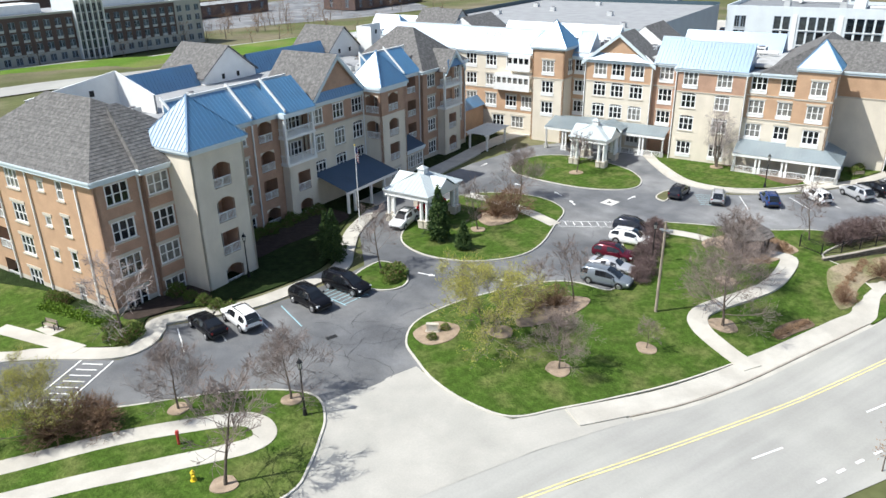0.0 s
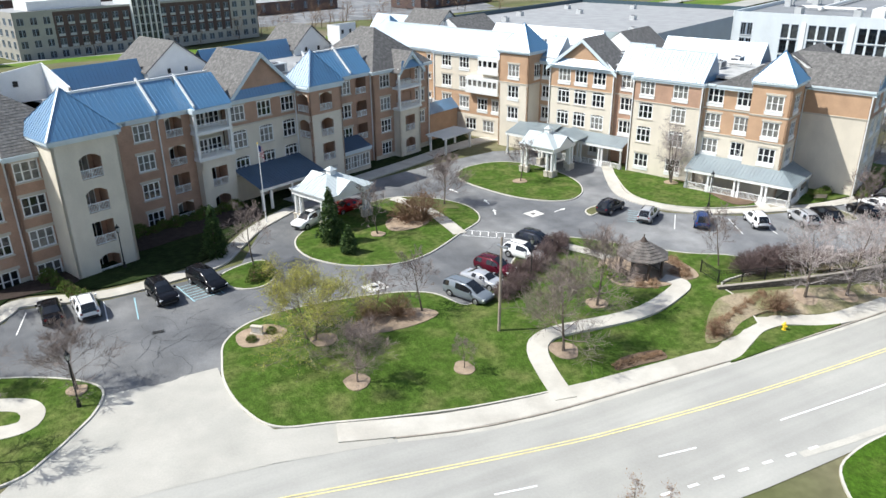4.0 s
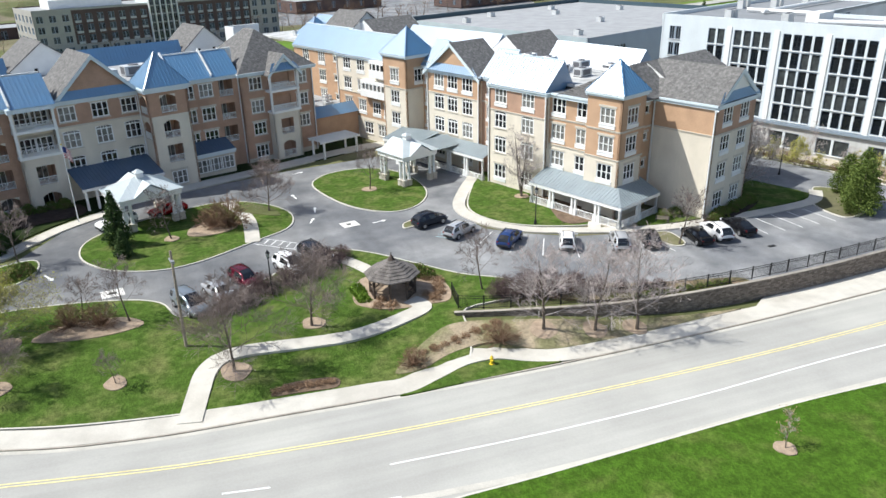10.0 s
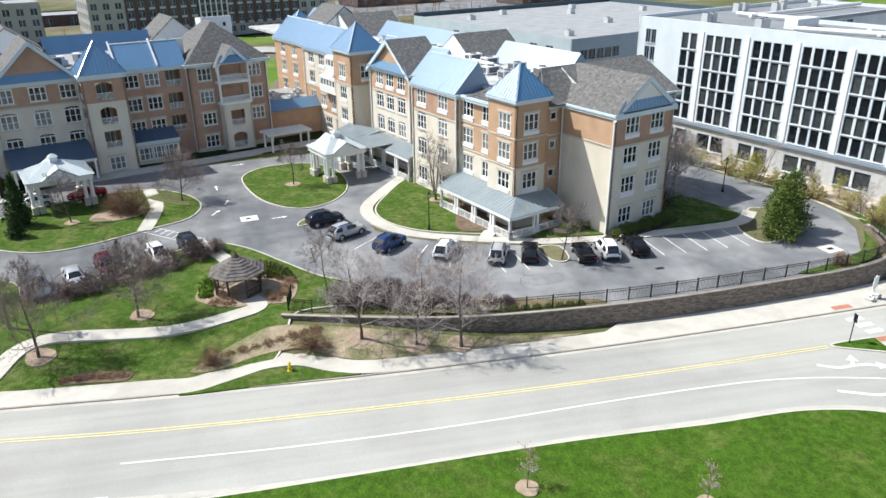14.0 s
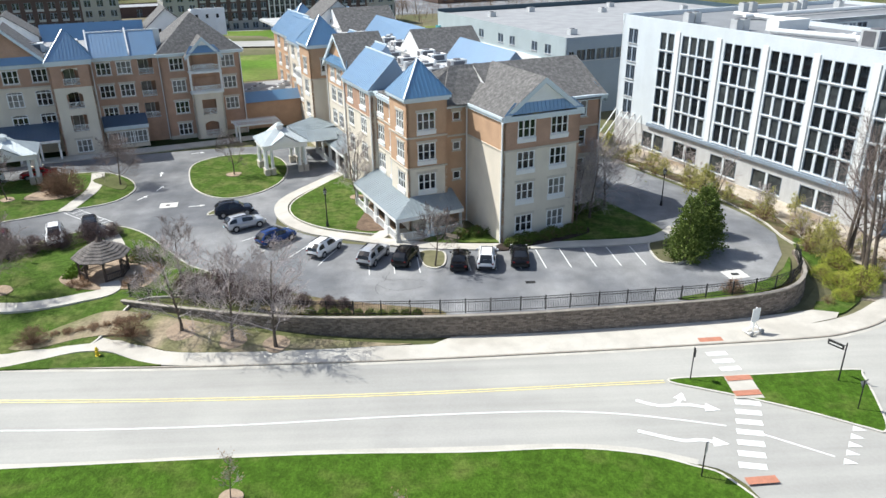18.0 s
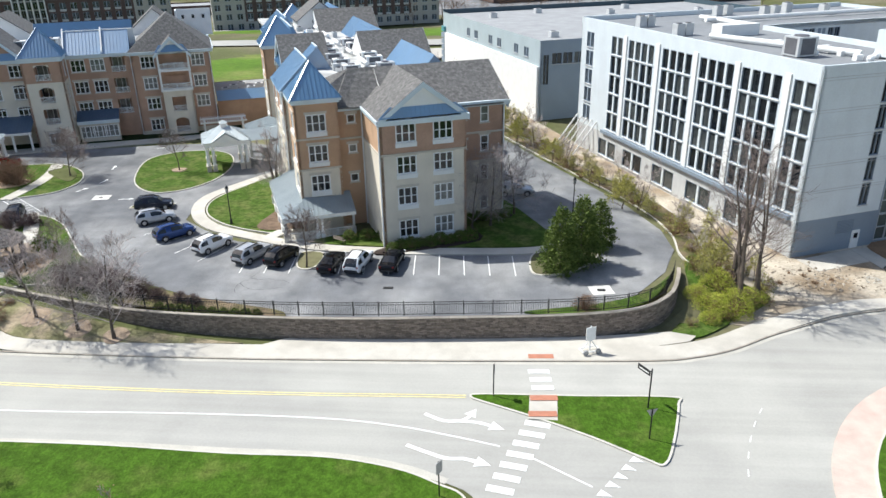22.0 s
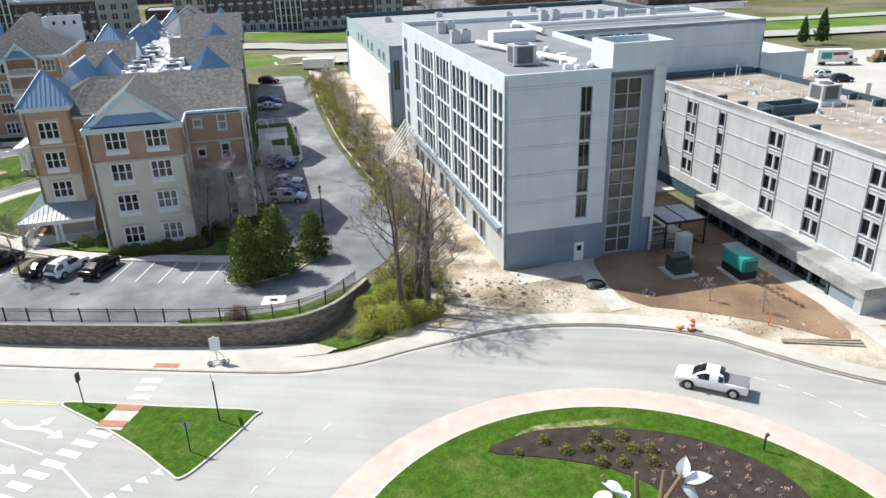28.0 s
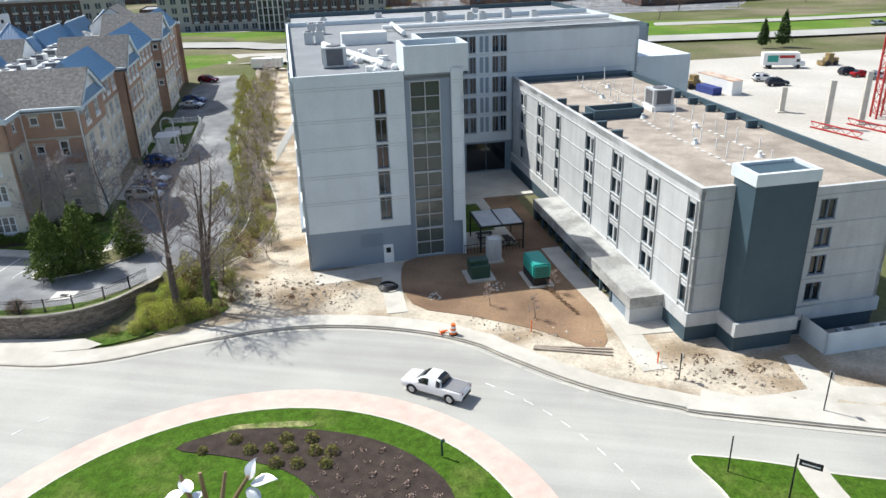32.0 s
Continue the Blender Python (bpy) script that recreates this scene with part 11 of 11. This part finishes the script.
box(bm, 1.0, -0.2, 0.8, 2.0, 0.2, 1.2)
part("body", bm, material("dusty loader paint", (0.3, 0.21, 0.07), 0.7, 0.2, 0.3, 4.0, second=(0.16, 0.12, 0.07), mix_scale=1.5), ld)
for x in (-1.3, 1.0):
    for s in (-1, 1):
        bm = bmesh.new()
        rod(bm, (x, s * 1.1, 0.65), (x, s * 0.7, 0.65), 0.65, 12)
        part("wheel", bm, BLACKMETAL, ld)
c = copy_thing(ld, pose(252, 182, -0.9, 0, 0, 200))

# walled garden on the east side of the residence
PZ = height(*luv(146, 42)) + 0.06
gd = thing("garden_fence", "white picket fence round the residents' garden", "fence")
ring = [luv(143.6, 29.2), luv(149.4, 29.2), luv(149.9, 31), luv(149.9, 55), luv(149.2, 57), luv(143.6, 57)]
bm = bmesh.new()
box(bm, -0.03, -0.012, 0.1, 0.03, 0.012, 1.15)
WPICKET = bpy.data.meshes.new("picket")
bm.to_mesh(WPICKET)
bm.free()
WPICKET.materials.append(WHITE)
for p, q in zip(ring, ring[1:]):
    a, b = Vector(p), Vector(q)
    L = (b - a).length
    n = max(1, round(L / 2.4))
    for k in range(n):
        s = a.lerp(b, k / n)
        W = L / n
        bm = bmesh.new()
        box(bm, 0, -0.02, 0.3, W, 0.02, 0.38)
        box(bm, 0, -0.02, 0.95, W, 0.02, 1.03)
        o_ = part("fence_panel", bm, WHITE, gd)
        o_.matrix_local = Matrix.Translation((s.x, s.y, PZ)) @ Matrix.Rotation(math.atan2(b.y - a.y, b.x - a.x), 4, "Z")
        j = 0.12
        while j < W:
            pk = new("picket", WPICKET)
            pk.parent = o_
            pk.location = (j, 0, 0)
            j += 0.17
        bm = bmesh.new()
        box(bm, -0.07, -0.07, 0, 0.07, 0.07, 1.3)
        part("post", bm, WHITE, gd).location = (s.x, s.y, PZ)
for u, v in ((144.2, 50.6), (144.4, 33.4)):
    ab = thing("garden_arch", "white rounded garden arch", "garden arch", pose(*luv(u, v), PZ, 0, 0, 22))
    for y in (-0.5, 0.5):
        bm = bmesh.new()
        pts = [Vector((-1.1, y, 0)), Vector((-1.1, y, 1.5))] + [Vector((-1.1 * math.cos(a * math.pi / 8), y, 1.5 + 1.1 * math.sin(a * math.pi / 8))) for a in range(1, 8)] + [Vector((1.1, y, 1.5)), Vector((1.1, y, 0))]
        for a, b in zip(pts, pts[1:]):
            rod(bm, a, b, 0.06, 6)
        part("hoop", bm, WHITE, ab)
    for k in range(9):
        a = k * math.pi / 8
        bm = bmesh.new()
        rod(bm, (-1.1 * math.cos(a), -0.5, 1.5 + 1.1 * math.sin(a)), (-1.1 * math.cos(a), 0.5, 1.5 + 1.1 * math.sin(a)), 0.035, 5)
        part("rung", bm, WHITE, ab)
gp_ = thing("garden_pergola", "white pergola over a paved garden seat", "pergola", pose(*luv(146.4, 36.5), PZ, 0, 0, 22))
for x in (-1.4, 1.4):
    for y in (-1.6, 1.6):
        bm = bmesh.new()
        box(bm, x - 0.12, y - 0.12, 0, x + 0.12, y + 0.12, 2.5)
        part("post", bm, WHITE, gp_)
for x in (-1.4, 1.4):
    bm = bmesh.new()
    box(bm, x - 0.08, -2.0, 2.5, x + 0.08, 2.0, 2.7)
    part("beam", bm, WHITE, gp_)
for k in range(14):
    bm = bmesh.new()
    box(bm, -1.8, -1.95 + 0.3 * k, 2.7, 1.8, -1.75 + 0.3 * k, 2.8)
    part("rafter", bm, WHITE, gp_)
def gflat(name, pts, lift, mat, label, cat):
    tagged(link(name, sheet([luv(*p) for p in pts], lift, 3.0, lambda x, y: PZ, 0.1), mat), label, cat, "", "structure")


gflat("garden_lawn", [(142.4, 29), (149.8, 29), (149.8, 57), (142.4, 57)], 0.02, GRASS, "lawn of the residents' garden", "lawn")
gflat("garden_paving", [(143.4, 31.5), (148.6, 31.5), (148.6, 40), (145.6, 41), (145.6, 46.5), (148.6, 48), (148.6, 54), (143.4, 54)], 0.05, WALKC, "pale winding garden paving", "paving")
gflat("house_walk", [(142.5, 7), (143.7, 7), (143.7, 28.5), (142.5, 28.5)], 0.03, WALKC, "pale walk along the residence", "sidewalk")

# paths and paved ground at the edges of the place
path([(1.4, 72.0), (5.1, 65.8), (6.6, 63.2)], 1.6, "pale concrete path past a bench", lift=0.18)
path([(2.4, 72.6), (4.4, 74.8), (6.2, 76.0)], 1.3, "pale concrete path to a side door")
link_ = link("bench_pad", sheet([(4.1, 69.6), (5.0, 67.4), (6.3, 67.9), (5.4, 70.0)], 0.19, skirt=0.1), WALKC)
tagged(link_, "small concrete pad under a bench", "paving", "", "structure")
pv = link("yard_apron", sheet([(200, 28.2), (204.4, 27.5), (207, 27.5), (213.5, 28.6), (224, 29), (224, 33), (214.7, 32.2), (211.2, 32.0), (209.0, 36.4), (207.8, 36), (208.6, 31.2), (206.1, 30.2), (203.6, 29.6), (200.5, 30.2)], 0.12, skirt=0.2), WALKC)
tagged(pv, "pale concrete apron at the service yard", "paving", "", "structure")
path([(208.6, 15.5), (207.4, 19), (206.8, 21.2), (206.6, 22.4)], 1.9, "pale path across the splitter island", lift=0.2)

# white downpipes on the two residences
def downpipe(parent, u, v, z0, z1):
    bm = bmesh.new()
    box(bm, u - 0.07, v - 0.07, z0, u + 0.07, v + 0.07, z1)
    box(bm, u - 0.1, v - 0.1, z1 - 0.25, u + 0.1, v + 0.1, z1)
    part("downpipe", bm, WHITE, parent)


for u, v in ((35.68, 61.6), (35.68, 69.6), (35.68, 75.5), (40.38, 58.78), (50.52, 63.38), (59.6, 63.38), (69.1, 63.18), (80.5, 63.18), (86.72, 64.68), (96.9, 64.68), (110.1, 64.08)):
    downpipe(A, u, v, 0.3, EA - 0.6)
for u, v in ((117.78, 19.4), (117.78, 29.9), (120.18, 34.5), (120.18, 46.1), (120.48, 55.4), (120.48, 71.8), (125.58, 7.9), (125.6, -0.5), (135.6, 4.58), (142.1, 4.58)):
    downpipe(B, u, v, 0.2, EA - 0.6)
# planting beds at the foot of the residence
bed([luv(125.2, -2.6), luv(136.4, -2.6), luv(137, 2.5), luv(142.4, 3.0), luv(142.4, 4.4), luv(135.8, 4.4), luv(135.6, -0.8), luv(125.6, -0.8)], DARKMULCH, "dark planting bed at the foot of the building", 0.16)
for k in range(9):
    x, y = luv(126.2 + 1.15 * k, -1.7 + 0.25 * (k % 2))
    copy_thing(S_HEDGE, at(x, y, 41 * k, 0.85 + 0.15 * (k % 3)))["group"] = "clipped shrubs"
for k in range(5):
    x, y = luv(137.4 + 1.1 * k, 3.6)
    copy_thing(S_HEDGE, at(x, y, 77 * k, 0.9 + 0.1 * (k % 2)))["group"] = "clipped shrubs"
# two dark mulch beds whose colour supplies the building's shade on the lawn
bed([luv(50.7, 63.2), luv(50.7, 57.5), luv(57, 57.2), luv(64, 56.6), luv(69, 57.4), luv(69, 62.0), luv(64, 62.0), luv(63.6, 63.2)], DARKMULCH, "dark mulch bed put in for the building's shade", 0.16)
bed([luv(36.4, 58.6), luv(36.2, 56.4), luv(43.2, 54.6), luv(43.4, 58.0)], DARKMULCH, "dark mulch bed put in for the building's shade", 0.16)
for k in range(12):
    x, y = luv(51.6 + 1.45 * k, 62.0 - 0.5 * (k % 2))
    copy_thing(S_HEDGE, at(x, y, 53 * k, 0.8 + 0.2 * (k % 3)))["group"] = "clipped shrubs"
# white trailer at the end of the service lane
wt = thing("cargo_trailer", "white box trailer at the end of the service lane", "trailer", pose(104.4, 172.7, -0.85, 0, 0, 12))
bm = bmesh.new()
box(bm, -4.2, -1.2, 0.9, 4.2, 1.2, 3.4)
bmesh.ops.bevel(bm, geom=bm.edges[:], offset=0.06, segments=1, affect="EDGES")
part("box_body", bm, WHITE, wt)
bm = bmesh.new()
box(bm, -4.1, -0.5, 0.65, 4.1, 0.5, 0.9)
part("chassis", bm, BLACKMETAL, wt)
for q in (-3.0, -2.0, 2.6):
    for s in (-1, 1):
        bm = bmesh.new()
        rod(bm, (q, s * 1.1, 0.45), (q, s * 0.8, 0.45), 0.45, 12)
        part("wheel", bm, BLACKMETAL, wt)

# rough stone steps from the car park down to the building site
ss = thing("stone_steps", "rough grey stone steps down the bank beside the site", "steps", pose(154.3, 42.6, 0, 0, 0, 45))
for k in range(5):
    bm = bmesh.new()
    box(bm, -0.9 + 0.05 * (k % 2), -0.25, -0.5, 0.9 + 0.04 * (k % 3), 0.25, 0.0)
    bmesh.ops.bevel(bm, geom=bm.edges[:], offset=0.03, segments=1, affect="EDGES")
    d = 0.42 * (k - 2)
    part("step", bm, CAPM, ss).location = (0, -d, height(154.3 + 0.7 * d, 42.6 - 0.7 * d) + 0.45 - 0.08 * k)

# clods and broken stones strewn over the churned dirt, joined
CLODS = plant_mat("clods and stones", (0.14, 0.105, 0.075), (0.5, 0.44, 0.36), 0.95)
rd = random.Random(404)
V, F = [], []
for k in range(900):
    if k < 520:
        x, y = rd.uniform(157, 172), rd.gauss(42.2, 2.2)
    elif k < 760:
        x, y = rd.uniform(195, 209), rd.gauss(32.6, 1.5)
    else:
        x, y = rd.uniform(172, 193), rd.gauss(38.8 - 0.1 * (x - 172), 0.8)
    if y < lerp_table(x, NKERB) + 2.8 or (169 < x < 175 and 38 < y < 47):
        continue
    z = height(x, y) + 0.1
    r = rd.uniform(0.05, 0.12) + 0.16 * rd.random() ** 6
    o = len(V)
    for dx, dy, dz in ((1, 0, 0), (0, 1, 0), (-1, 0, 0), (0, -1, 0), (0.1, 0.1, 0.7), (0, 0, -0.6)):
        V.append(Vector((x + dx * r * rd.uniform(0.6, 1.5), y + dy * r * rd.uniform(0.6, 1.5), z + dz * r * rd.uniform(0.7, 1.2))))
    F += [(o, o + 1, o + 4), (o + 1, o + 2, o + 4), (o + 2, o + 3, o + 4), (o + 3, o, o + 4), (o + 1, o, o + 5), (o + 2, o + 1, o + 5), (o + 3, o + 2, o + 5), (o, o + 3, o + 5)]
tagged(new("debris", mesh_from("debris", V, F, CLODS)), "brown clods and broken stones on the site dirt", "debris", "", "stuff")
